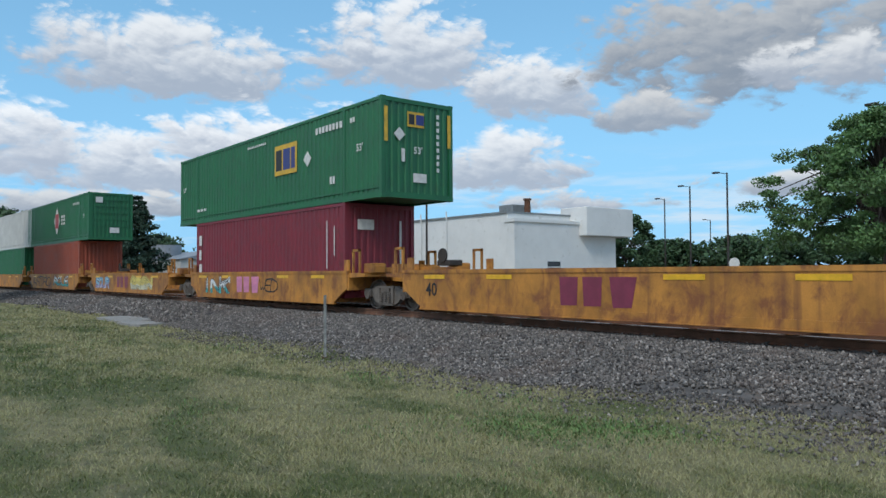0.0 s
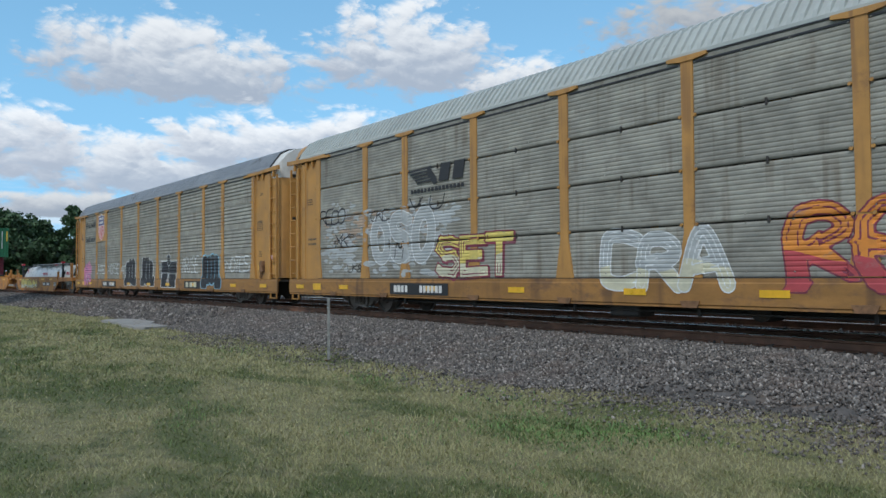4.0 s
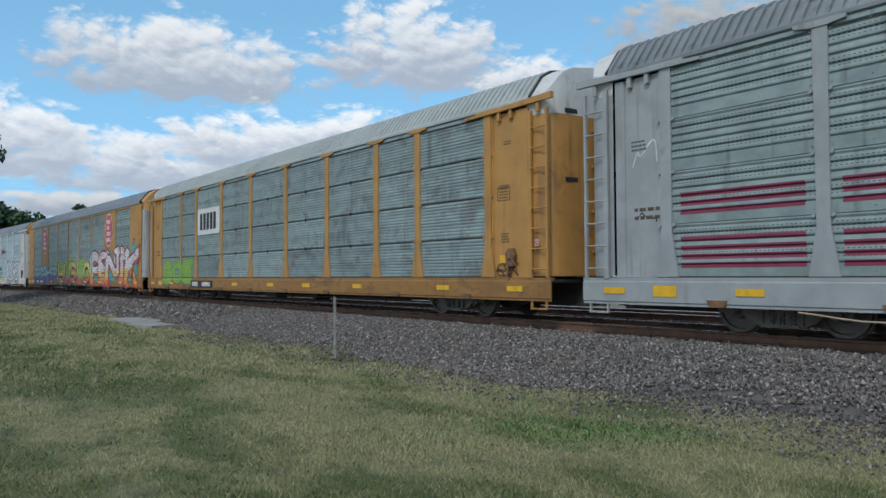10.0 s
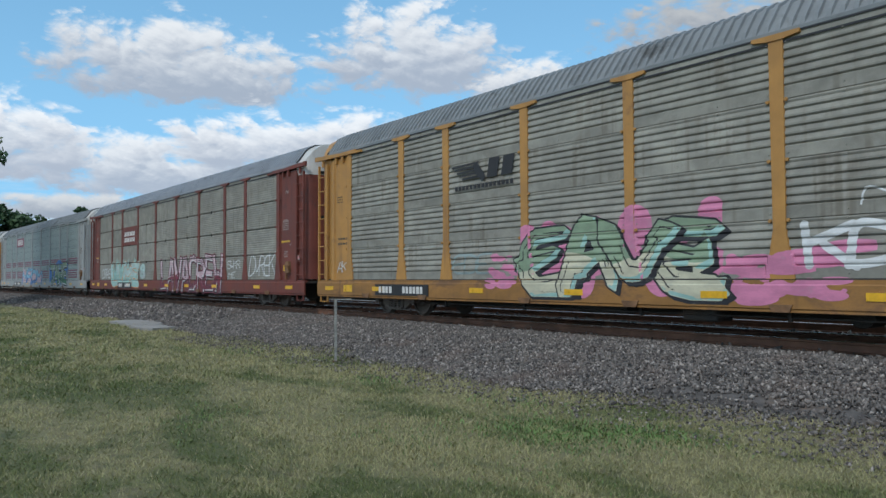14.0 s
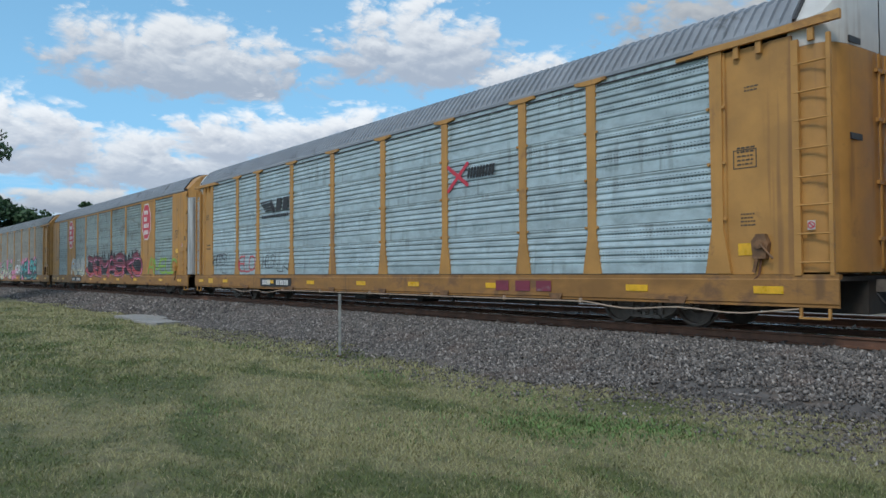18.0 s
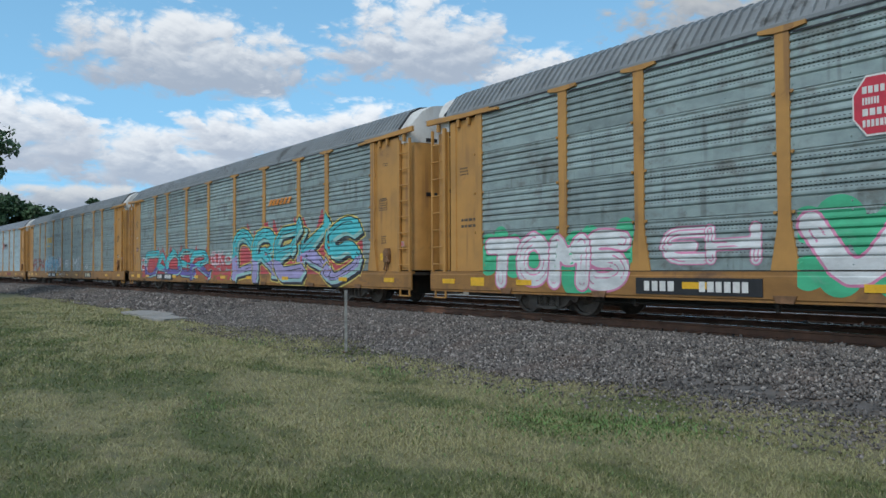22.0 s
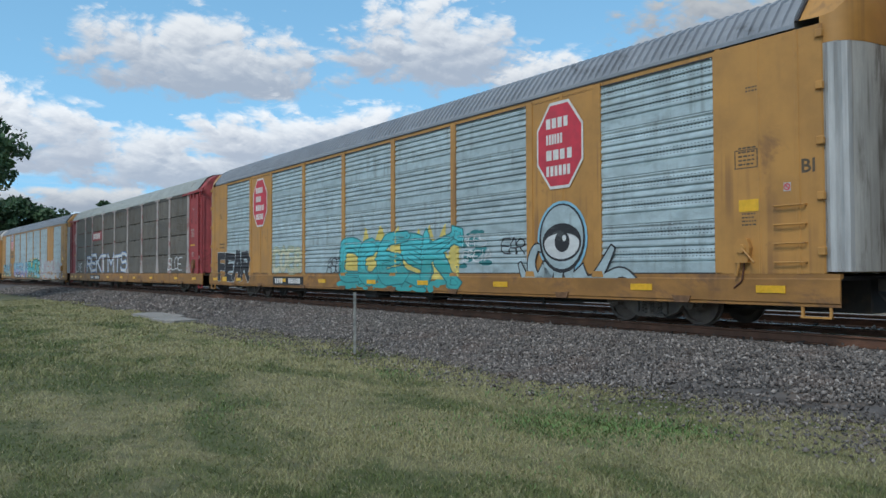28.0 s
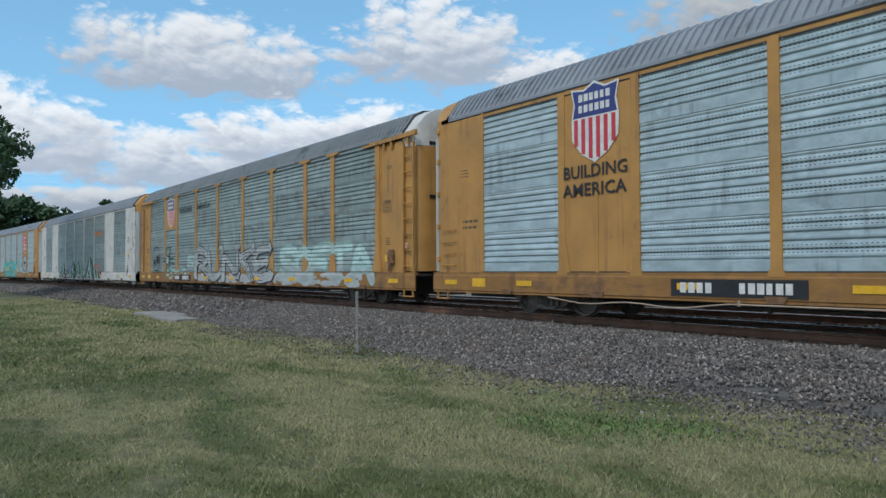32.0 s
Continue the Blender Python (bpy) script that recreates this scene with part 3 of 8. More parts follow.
def bed_height(y):
    """Top of the ballast bed across the track."""
    pts = ((-5.6, -0.95), (-4.5, -0.72), (-3.9, -0.58), (-3.2, -0.45), (-2.2, -0.27), (-1.6, -0.2), (1.6, -0.2), (2.4, -0.24), (6.4, -0.22), (9.0, -0.68))
    return float(np.interp(y, [p[0] for p in pts], [p[1] for p in pts]))


def build_bed():
    bm = bmesh.new()
    outline = [(y, bed_height(y)) for y in (-5.6, -4.5, -3.9, -3.2, -2.7, -2.2, -1.6, 0.0, 1.6, 2.4, 6.4, 9.0)]
    along_track(bm, outline, XS, closed=False)
    return tagged(part("ballast_bed", bm, "gravel", smooth=True), "grey crushed stone ballast bed under the track", "ballast", kind="structure")


def build_rails():
    head = [(-0.037, -0.04), (-0.037, -0.008), (-0.028, 0.0), (0.028, 0.0), (0.037, -0.008), (0.037, -0.04)]
    foot = [(0.009, -0.055), (0.009, -0.15), (0.075, -0.165), (0.075, -0.18), (-0.075, -0.18), (-0.075, -0.165), (-0.009, -0.15), (-0.009, -0.055)]
    outline = head + foot
    slots = [0, 1, 1, 1, 0, 0] + [0] * len(foot)
    for side in (-0.755, 0.755, 3.545, 5.055):
        bm = bmesh.new()
        along_track(bm, [(side + y, z) for y, z in outline], XS, slots=slots)
        tagged(part("rail", bm, ("rail", "rail_head")), "rusty steel rail with a polished running surface", "rail", "rails of the two tracks", "structure")


def build_ties():
    def one(bm):
        soft_box(bm, -0.115, 0.115, -1.3, 1.3, -0.34, -0.18, 0.015)
    bed = tagged(new("track_ties"), "dark weathered timber ties under the rails", "ties", kind="structure")
    x = -80.0
    rng = random.Random(3)
    while x < 12:
        slope = math.degrees(math.atan2(bend(x + 0.5) - bend(x - 0.5), 1.0))
        piece("tie", "tie", "tie", one, bed, pose(x, bend(x) + rng.uniform(-0.03, 0.03), 0, 0, 0, slope + rng.uniform(-0.6, 0.6)))
        if -40 < x:
            piece("tie", "tie", "tie", one, bed, pose(x + 0.1, bend(x) + 4.3, 0, 0, 0, slope))
        x += 0.5


def verge(x):
    """The ragged line where the lawn meets the ballast."""
    return -4.45 - 0.5 * np.sin(x * 0.45) - 0.3 * np.sin(x * 1.37 + 1) + 0.75 * np.clip((x + 8.5) / 4.0, 0, 1)


def build_stones():
    rng = np.random.default_rng(5)

    def heap(name, count, x0, x1, size, y0=-5.1, y1=-1.15, stray=0.10):
        x = rng.uniform(x0, x1, count)
        y = y0 + (y1 - y0) * rng.random(count) ** 0.85
        ragged = verge(x) - 0.25 + 0.25 * np.sin(3.1 * x) * np.sin(2.3 * x + 1)
        keep = (y > ragged) | (rng.random(count) < stray)
        x, y = x[keep], y[keep]
        z = np.interp(y, [-5.6, -4.3, -3.9, -3.2, -2.2, -1.6, 6.5], [-0.65, -0.63, -0.57, -0.44, -0.26, -0.2, -0.21])
        y = y + np.array([bend(v) for v in x])
        k = len(x)
        unit = np.array([(1, 0, 0), (-1, 0, 0), (0, 1, 0), (0, -1, 0), (0, 0, 1), (0, 0, -1)], float)
        s = size * rng.uniform(0.55, 1.25, (k, 1, 1)) * rng.uniform(0.6, 1.2, (k, 1, 3))
        p = unit[None] + rng.normal(0, 0.28, (k, 6, 3))
        a = rng.uniform(0, 6.28, k)
        c, d = np.cos(a)[:, None], np.sin(a)[:, None]
        p = p * s
        tilt = rng.uniform(-0.8, 0.8, (k, 1))
        px, py, pz = p[..., 0], p[..., 1], p[..., 2]
        px, pz = px * np.cos(tilt) - pz * np.sin(tilt), px * np.sin(tilt) + pz * np.cos(tilt)
        verts = np.stack([px * c - py * d + x[:, None], px * d + py * c + y[:, None], pz + (z + rng.uniform(-0.01, 0.03, k))[:, None]], -1)
        tri = np.array([(0, 2, 4), (2, 1, 4), (1, 3, 4), (3, 0, 4), (2, 0, 5), (1, 2, 5), (3, 1, 5), (0, 3, 5)])
        faces = (tri[None] + (np.arange(k) * 6)[:, None, None]).reshape(-1, 3)
        ob = new(name, raw_mesh(name, verts.reshape(-1, 3), faces, "stone", 3))
        tagged(ob, "loose grey and brownish crushed ballast stones", "ballast stones", kind="stuff")

    heap("ballast_stones", 96000, -26, 2, 0.031)
    heap("ballast_stones", 16000, -22, 2, 0.022, -6.3, -3.9, 0.55)
    heap("ballast_stones", 18000, -80, -26, 0.06)
    heap("ballast_stones", 12000, -30, 2, 0.05, -1.3, 6.5)


def build_grass():
    """Blades on the lawn between camera and ballast, denser close by."""
    rng = np.random.default_rng(9)
    turn = rng.uniform(math.radians(18), math.radians(90), 330000)
    far_off = 4.2 + 48 * rng.random(len(turn)) ** 2.1
    # the lawn goes on, thinner, round and behind
    turn = np.concatenate([turn, rng.uniform(0, 2 * math.pi, 30000)])
    far_off = np.concatenate([far_off, 1.0 + 15 * np.sqrt(rng.random(30000))])
    x, y = -np.sin(turn) * far_off, EYE[1] + np.cos(turn) * far_off
    edge = verge(x)
    bare = np.array([noise.noise(Vector((a * 0.9, b * 0.9, 3.0))) for a, b in zip(x, y)])
    thin = np.clip((y - edge + 0.9) / 1.1, 0, 1)
    keep = (y < edge + rng.normal(0, 0.35, len(x))) & (bare + 0.9 - 0.62 * thin > 0.7 * rng.random(len(x)) - 0.1)
    x, y, far_off, bare = x[keep], y[keep], far_off[keep], bare[keep]
    k = len(x)
    tall = (0.030 + 0.030 * rng.random(k) + 0.026 * np.clip(bare, 0, 1)) * np.clip(far_off / 12, 0.9, 1.3)
    tuft = rng.random(k) < 0.012
    tall[tuft] *= 1.9
    wide = 0.0030 * np.clip(far_off / 5, 1, 7)
    a = rng.uniform(0, 6.28, k)
    lean = rng.normal(0, 0.65, (k, 2)) * tall[:, None]
    z = np.full(k, GROUND - 0.015) + np.array([0.05 * noise.noise(Vector((p * 0.12, q * 0.2, 0))) for p, q in zip(x, y)])
    dx, dy = np.cos(a) * wide, np.sin(a) * wide
    v = np.empty((k, 5, 3))
    v[:, 0] = np.stack([x - dx, y - dy, z], -1)
    v[:, 1] = np.stack([x + dx, y + dy, z], -1)
    v[:, 2] = np.stack([x + dx * 0.7 + lean[:, 0] * 0.4, y + dy * 0.7 + lean[:, 1] * 0.4, z + tall * 0.6], -1)
    v[:, 3] = np.stack([x - dx * 0.7 + lean[:, 0] * 0.4, y - dy * 0.7 + lean[:, 1] * 0.4, z + tall * 0.6], -1)
    v[:, 4] = np.stack([x + lean[:, 0], y + lean[:, 1], z + tall], -1)
    tri = np.array([(0, 1, 2), (0, 2, 3), (3, 2, 4)])
    faces = (tri[None] + (np.arange(k) * 5)[:, None, None]).reshape(-1, 3)
    ob = new("grass", raw_mesh("grass", v.reshape(-1, 3), faces, "blades", 3))
    tagged(ob, "short mown grass, straw-dry and green in patches", "grass", kind="stuff")


def build_weeds():
    """Fresh green weeds in loose patches on the lawn."""
    rng = np.random.default_rng(21)
    spots = [(-5.7, -7.1, 1.0, 2600), (-5.0, -6.3, 0.7, 900), (-7.4, -6.0, 0.8, 350), (-6.6, -8.3, 0.8, 300), (-10.5, -6.3, 0.7, 300), (-16.5, -6.2, 1.2, 350), (-9.0, -9.8, 1.0, 160), (-4.3, -8.6, 0.9, 350), (-20.0, -8.5, 1.6, 250)]
    x = np.concatenate([rng.normal(a, r * 0.55, k) for a, b, r, k in spots])
    y = np.concatenate([rng.normal(b, r * 0.4, k) for a, b, r, k in spots])
    k = len(x)
    a = rng.uniform(0, 6.28, k)
    tall, wide = rng.uniform(0.03, 0.075, k), rng.uniform(0.003, 0.008, k)
    out = rng.uniform(0.4, 1.1, k) * tall
    z = np.full(k, GROUND - 0.01)
    dx, dy = -np.sin(a) * wide, np.cos(a) * wide
    ox, oy = np.cos(a) * out, np.sin(a) * out
    v = np.empty((k, 4, 3))
    v[:, 0] = np.stack([x, y, z], -1)
    v[:, 1] = np.stack([x + ox * 0.6 + dx, y + oy * 0.6 + dy, z + tall * 0.8], -1)
    v[:, 2] = np.stack([x + ox, y + oy, z + tall], -1)
    v[:, 3] = np.stack([x + ox * 0.6 - dx, y + oy * 0.6 - dy, z + tall * 0.8], -1)
    ob = new("weeds", raw_mesh("weeds", v.reshape(-1, 3), np.arange(k * 4).reshape(-1, 4), "weed", 4))
    tagged(ob, "fresh green weeds growing in the lawn", "weeds", kind="stuff")


def build_post():
    post = tagged(new("marker_post"), "thin grey steel marker post standing in the grass", "post")
    post.location = (-13.35, -5.5, GROUND)
    bm = bmesh.new()
    outline = [(-0.032, -0.012), (-0.032, 0.018), (0.032, 0.018), (0.032, -0.012), (0.012, -0.012), (0.012, 0.01), (-0.012, 0.01), (-0.012, -0.012)]
    a = [bm.verts.new((x, y, -0.3)) for x, y in outline]
    b = [bm.verts.new((x, y, 1.26)) for x, y in outline]
    for i in range(8):
        bm.faces.new((a[i], a[(i + 1) % 8], b[(i + 1) % 8], b[i]))
    bm.faces.new(b)
    part("channel_post", bm, "post_steel", post)
    bm = bmesh.new()
    box(bm, -0.05, 0.05, -0.05, 0.05, -0.05, 0.03)
    part("rusty_stub", bm, "rust", post, "rusted base stub")
    return post


def build_slab():
    slab = tagged(new("concrete_slab"), "cracked pale concrete slab flush with the gravel", "slab")
    rng = random.Random(4)
    for x0, x1, y0, y1 in ((-31.0, -27.4, -5.75, -4.5), (-27.3, -25.2, -5.9, -4.9)):
        bm = bmesh.new()
        k = 14
        ring = []
        for i in range(k):
            t = 2 * math.pi * i / k
            ring.append(((x0 + x1) / 2 + (x1 - x0) / 2 * max(-1, min(1, 1.25 * math.cos(t))) + rng.uniform(-0.12, 0.12), (y0 + y1) / 2 + (y1 - y0) / 2 * max(-1, min(1, 1.25 * math.sin(t))) + rng.uniform(-0.08, 0.08)))
        a = [bm.verts.new((x, y, -0.75)) for x, y in ring]
        b = [bm.verts.new((x, y, -0.565)) for x, y in ring]
        bm.faces.new(b)
        for i in range(k):
            bm.faces.new((a[i], a[(i + 1) % k], b[(i + 1) % k], b[i]))
        part("slab_piece", bm, "concrete", slab)


# ---- trees ----
def leaf_cloud(name, centres, radii, count, size, mat, parent, seed, droop=0.0, flat=0.62):
    rng = np.random.default_rng(seed)
    pick = rng.integers(0, len(centres), count)
    c, r = np.array(centres)[pick], np.array(radii)[pick]
    d = rng.normal(0, 1, (count, 3))
    d /= np.linalg.norm(d, axis=1)[:, None]
    p = c + d * (r * rng.random((count, 1)) ** 0.4) * np.array([1, 1, flat])
    p[:, 2] -= droop * rng.random(count) ** 2 * r[:, 0]
    u = rng.normal(0, 1, (count, 3))
    u /= np.linalg.norm(u, axis=1)[:, None]
    w = np.cross(u, rng.normal(0, 1, (count, 3)))
    w /= np.linalg.norm(w, axis=1)[:, None]
    s = size * rng.uniform(0.6, 1.4, (count, 1))
    v = np.stack([p - u * s, p + w * s * 0.55, p + u * s, p - w * s * 0.55], 1).reshape(-1, 3)
    faces = np.arange(count * 4).reshape(-1, 4)
    ob = new(name, raw_mesh(name, v, faces, mat, 4))
    ob.parent = parent
    return ob


def tree(label, x, y, high, wide, clear, seed, mat="leaf", clumps=60, leaves=9000, size=0.16, base=GROUND, lean=0.0, puff=1.0, flat=0.62):
    """A broad tree: tapered trunk, limbs to every clump, and leaves round the clumps. clear: height of the bare trunk."""
    rng = random.Random(seed)
    t = tagged(new("tree"), label, "tree")
    t.location = (x, y, base)
    bm = bmesh.new()
    points = [Vector((0, 0, -0.2))]
    for i in range(1, 6):
        points.append(Vector((rng.uniform(-0.03, 0.03) * high, rng.uniform(-0.03, 0.03) * high, high * 0.8 * i / 5)))
    thick = high * 0.024
    for i in range(5):
        tube(bm, points[i], points[i + 1], thick * (1 - i / 5.6), thick * (1 - (i + 1) / 5.6), 9, False)
    centres, radii = [], []
    for i in range(clumps):
        a, e = rng.uniform(0, 2 * math.pi), rng.uniform(-0.9, 1.0)
        out = rng.uniform(0.45, 1.0)
        swell = math.sqrt(max(0.0, 1 - e * e)) * (0.85 + 0.3 * math.sin(3 * a + seed)) * (1 - lean * e)
        zc = clear + (high - clear) * (0.5 + 0.42 * e)
        c = Vector((wide * swell * out * math.cos(a), wide * swell * out * math.sin(a), zc))
        centres.append(tuple(c))
        radii.append((rng.uniform(0.14, 0.3) * wide * puff,))
        if i % 2 == 0:
            start = points[rng.randint(2, 4)]
            mid = start.lerp(c, 0.5) + Vector((0, 0, 0.06 * high))
            tube(bm, start, mid, thick * 0.3, thick * 0.18, 5, False)
            tube(bm, mid, c, thick * 0.18, thick * 0.06, 5, False)
    part("trunk", bm, "bark", t)
    leaf_cloud("crown", centres, radii, leaves, size, mat, t, seed, flat=flat)
    return t


def conifer(label, x, y, high, wide, seed, leaves=5000):
    rng = random.Random(seed)
    t = tagged(new("conifer"), label, "tree")
    t.location = (x, y, GROUND)
    bm = bmesh.new()
    tube(bm, (0, 0, -0.2), (0, 0, high * 0.97), high * 0.022, 0.02, 8)
    centres, radii = [], []
    z = high * 0.08
    while z < high:
        reach = wide * (1 - z / high) ** 0.8
        for i in range(7):
            a = rng.uniform(0, 6.28)
            q = rng.uniform(0.6, 1.05) * reach
            tip = Vector((q * math.cos(a), q * math.sin(a), z + 0.12 * q))
            tube(bm, (0, 0, z), tip, 0.05, 0.015, 4, False)
            for f in (0.45, 0.75, 1.0):
                centres.append(tuple(Vector((0, 0, z)).lerp(tip, f)))
                radii.append((0.16 * reach + 0.22,))
        z += high * 0.055
    part("trunk", bm, "bark", t)
    leaf_cloud("crown", centres, radii, leaves, 0.2, "needle", t, seed)
    return t


def build_trees():
    tree("broad green honey locust tree beside the car park", -15.6, 26.5, 10.2, 6.4, 1.6, 11, clumps=300, leaves=64000, size=0.085, lean=0.42, puff=0.5, flat=0.46)
    tree("green park tree behind the white building", -55.5, 57.0, 8.6, 4.2, 1.5, 12, "leaf_dark", 50, 7000, 0.22)
    tree("large old tree with drooping branches beside the lawn", -57.0, -11.3, 13.6, 6.8, 5.6, 13, "leaf_dark", 80, 12000, 0.2, puff=0.85)
    for i, (x, y, h, w) in enumerate(((-73.5, 30.0, 6.0, 2.6), (-70.5, 35.0, 6.3, 2.6), (-62, 75, 6.0, 4.5), (-54, 78, 6.5, 5.0), (-45, 74, 6.0, 4.5), (-38, 76, 6.8, 5.0), (-30, 72, 6.2, 4.5), (-70, 84, 6.5, 5.5))):
        tree("low green tree along the far edge of the car park", x, y, h, w * 1.15, 0.5, 30 + i, "leaf_dark", 70, 5200, 0.3)
    conifer("dark spruce tree beyond the track", -98.0, 14.6, 11.8, 5.0, 21, 14000)
    conifer("dark spruce tree beyond the track", -108.0, 15.0, 10.5, 4.6, 22, 9000)
    for i, (x, y, h, w) in enumerate(((-150, -3, 15.5, 7), (-152, 3, 15.5, 7), (-150, 8, 14.5, 6), (-150, 12, 12.5, 5), (-140, 16, 15.2, 3.5), (-170, 25, 12, 8), (-190, -8, 16, 9), (-160, -14, 15, 8), (-175, 40, 11, 8), (-150, 50, 10, 8))):
        tree("distant green tree beyond the railway", x, y, h, w * 1.15, 0.6, 50 + i, "leaf_dark", 70, 5200, 0.42)


# ---- buildings and car park ----
def build_buildings():
    b = tagged(new("white_building"), "low white painted industrial building with a flat roof", "building")
    bm = bmesh.new()
    box(bm, -68.4, -51.2, 34.5, 47.0, GROUND - 0.2, 6.6)
    part("wing_wall", bm, "wall", b)
    bm = bmesh.new()
    box(bm, -68.55, -51.1, 34.35, 47.15, 6.6, 6.78)
    part("wing_roof", bm, "roof_dark", b, "thin dark roof edge")
    bm = bmesh.new()
    box(bm, -51.2, -50.0, 34.2, 48.4, GROUND - 0.2, 5.75)
    part("block_wall", bm, "wall", b)
    bm = bmesh.new()
    box(bm, -51.4, -49.85, 34.05, 48.5, 5.75, 6.05)
    part("parapet", bm, "wall", b)
    bm = bmesh.new()
    soft_box(bm, -52.5, -49.0, 42.9, 50.0, 4.65, 7.5, 0.05)
    part("rooftop_box", bm, "wall", b, "projecting white plant box")
    w = piece("window", ("bwindow",), "glass", lambda q: box(q, -0.05, 0.05, -0.85, 0.85, -0.6, 0.6), b, (-49.99, 39.3, 1.55))
    piece("window_frame", ("bframe",), "wall", lambda q: [box(q, 0.04, 0.1, -0.95, 0.95, a, a + 0.1) for a in (-0.66, -0.02, 0.56)], w)
    bm = bmesh.new()
    soft_box(bm, -55.2, -53.2, 37.0, 39.5, 6.78, 7.7, 0.04)
    part("roof_unit", bm, "roof_dark", b, "grey rooftop air unit")
    bm = bmesh.new()
    tube(bm, (-52.4, 38.2, 6.7), (-52.4, 38.2, 8.1), 0.3, 0.3, 12)
    tube(bm, (-52.4, 38.2, 8.1), (-52.4, 38.2, 8.25), 0.42, 0.42, 12)
    part("roof_vent", bm, "rust", b, "rusty roof vent")
    for x in (-64.6, -60.2):
        bm = bmesh.new()
        tube(bm, (x, 34.3, 0), (x, 34.3, 7.3), 0.07, 0.07, 8)
        part("downpipe", bm, "wall", b)
    s = tagged(new("storage_shed"), "pale grey shed with a round steel tank, far beyond the track", "building")
    bm = bmesh.new()
    box(bm, -130, -104, 22.0, 34, GROUND - 0.2, 3.2)
    part("shed_wall", bm, "grey_box", s)
    bm = bmesh.new()
    prism_x(bm, [(21.7, 3.2), (34.3, 3.2), (28.0, 4.6)], -130.3, -103.7)
    part("shed_roof", bm, "roof", s)
    bm = bmesh.new()
    tube(bm, (-118, 24.5, 3.0), (-118, 24.5, 5.6), 2.2, 2.2, 20)
    part("round_tank", bm, "roof", s)
    f = tagged(new("low_white_shed"), "long low white shed beyond the track", "building")
    bm = bmesh.new()
    box(bm, -90.5, -86.0, 20.0, 31.5, GROUND - 0.2, 4.0)
    part("shed_wall", bm, "wall", f)
    bm = bmesh.new()
    box(bm, -90.7, -85.8, 19.8, 31.7, 4.0, 4.18)
    part("shed_roof", bm, "roof", f)
    lot = bmesh.new()
    box(lot, -45, 10, 46, 70, GROUND - 0.2, GROUND + 0.02)
    tagged(part("car_park", lot, "gravel"), "grey paved car park beyond the track", "pavement", kind="structure")


def build_lamps():
    def lamp(x, y, high):
        t = tagged(new("street_lamp"), "tall dark steel lamp post with a single arm head", "street lamp", "lamps round the car park")
        t.location = (x, y, GROUND)
        piece("pole", ("pole", round(high, 1)), "dark", lambda q: tube(q, (0, 0, -0.2), (0, 0, high), 0.10, 0.07, 8), t)
        piece("lamp_head", ("lhead", round(high, 1)), "dark", lambda q: (tube(q, (0, 0, high - 0.1), (-0.9, 0, high + 0.12), 0.035, 0.035, 6), soft_box(q, -1.35, -0.75, -0.16, 0.16, high + 0.04, high + 0.18, 0.03)), t)
    for x, y, high in ((-34.9, 44.4, 10.0), (-44.6, 53.5, 10.4), (-55.4, 64.3, 10.6), (-69.9, 96.7, 10.2), (-16.2, 29.3, 10.4), (-75.0, 14.9, 10.3), (-48.2, 22.9, 10.75)):
        lamp(x, y, high)
    sign = tagged(new("round_sign"), "pale round sign on a thin post", "sign")
    sign.location = (-29.9, 37.0, GROUND)
    bm = bmesh.new()
    tube(bm, (0, 0, -0.1), (0, 0, 2.6), 0.03, 0.03, 6)
    part("sign_post", bm, "steel", sign)
    bm = bmesh.new()
    tube(bm, (0, -0.02, 2.3), (0, -0.05, 2.3), 0.42, 0.42, 16)
    part("sign_plate", bm, "plate_white", sign)


build_ground()
build_bed()
build_rails()
build_stones()
build_grass()
build_weeds()
build_post()
build_slab()
build_trees()
build_buildings()
build_lamps()
build_ties()

# ---- train: running gear ----
SIDE = -1.52                      # outer face of the car sides
WHEEL = 0.42
WHEELSETS = {-1: [], 1: []}


def build_wheelset(bm):
    for side in (-1, 1):
        prof = [(0.66, 0.10), (0.665, 0.17), (0.69, 0.30), (0.682, 0.37), (0.682, 0.445), (0.715, 0.445), (0.722, WHEEL), (0.80, WHEEL - 0.008), (0.80, 0.355), (0.755, 0.34), (0.745, 0.18), (0.80, 0.14), (0.80, 0.10)]
        lathe_y(bm, [(side * y, r) for y, r in prof], 28)
        tube(bm, (0, side * 0.80, 0), (0, side * 1.09, 0), 0.085, 0.085, 12)
        tube(bm, (0, side * 1.09, 0), (0, side * 1.13, 0), 0.12, 0.12, 12)
        for i in range(3):
            a = 2.094 * i
            tube(bm, (0.06 * math.sin(a), side * 1.13, 0.06 * math.cos(a)), (0.06 * math.sin(a), side * 1.145, 0.06 * math.cos(a)), 0.018, 0.018, 6)
    tube(bm, (0, -0.7, 0), (0, 0.7, 0), 0.085, 0.085, 12)


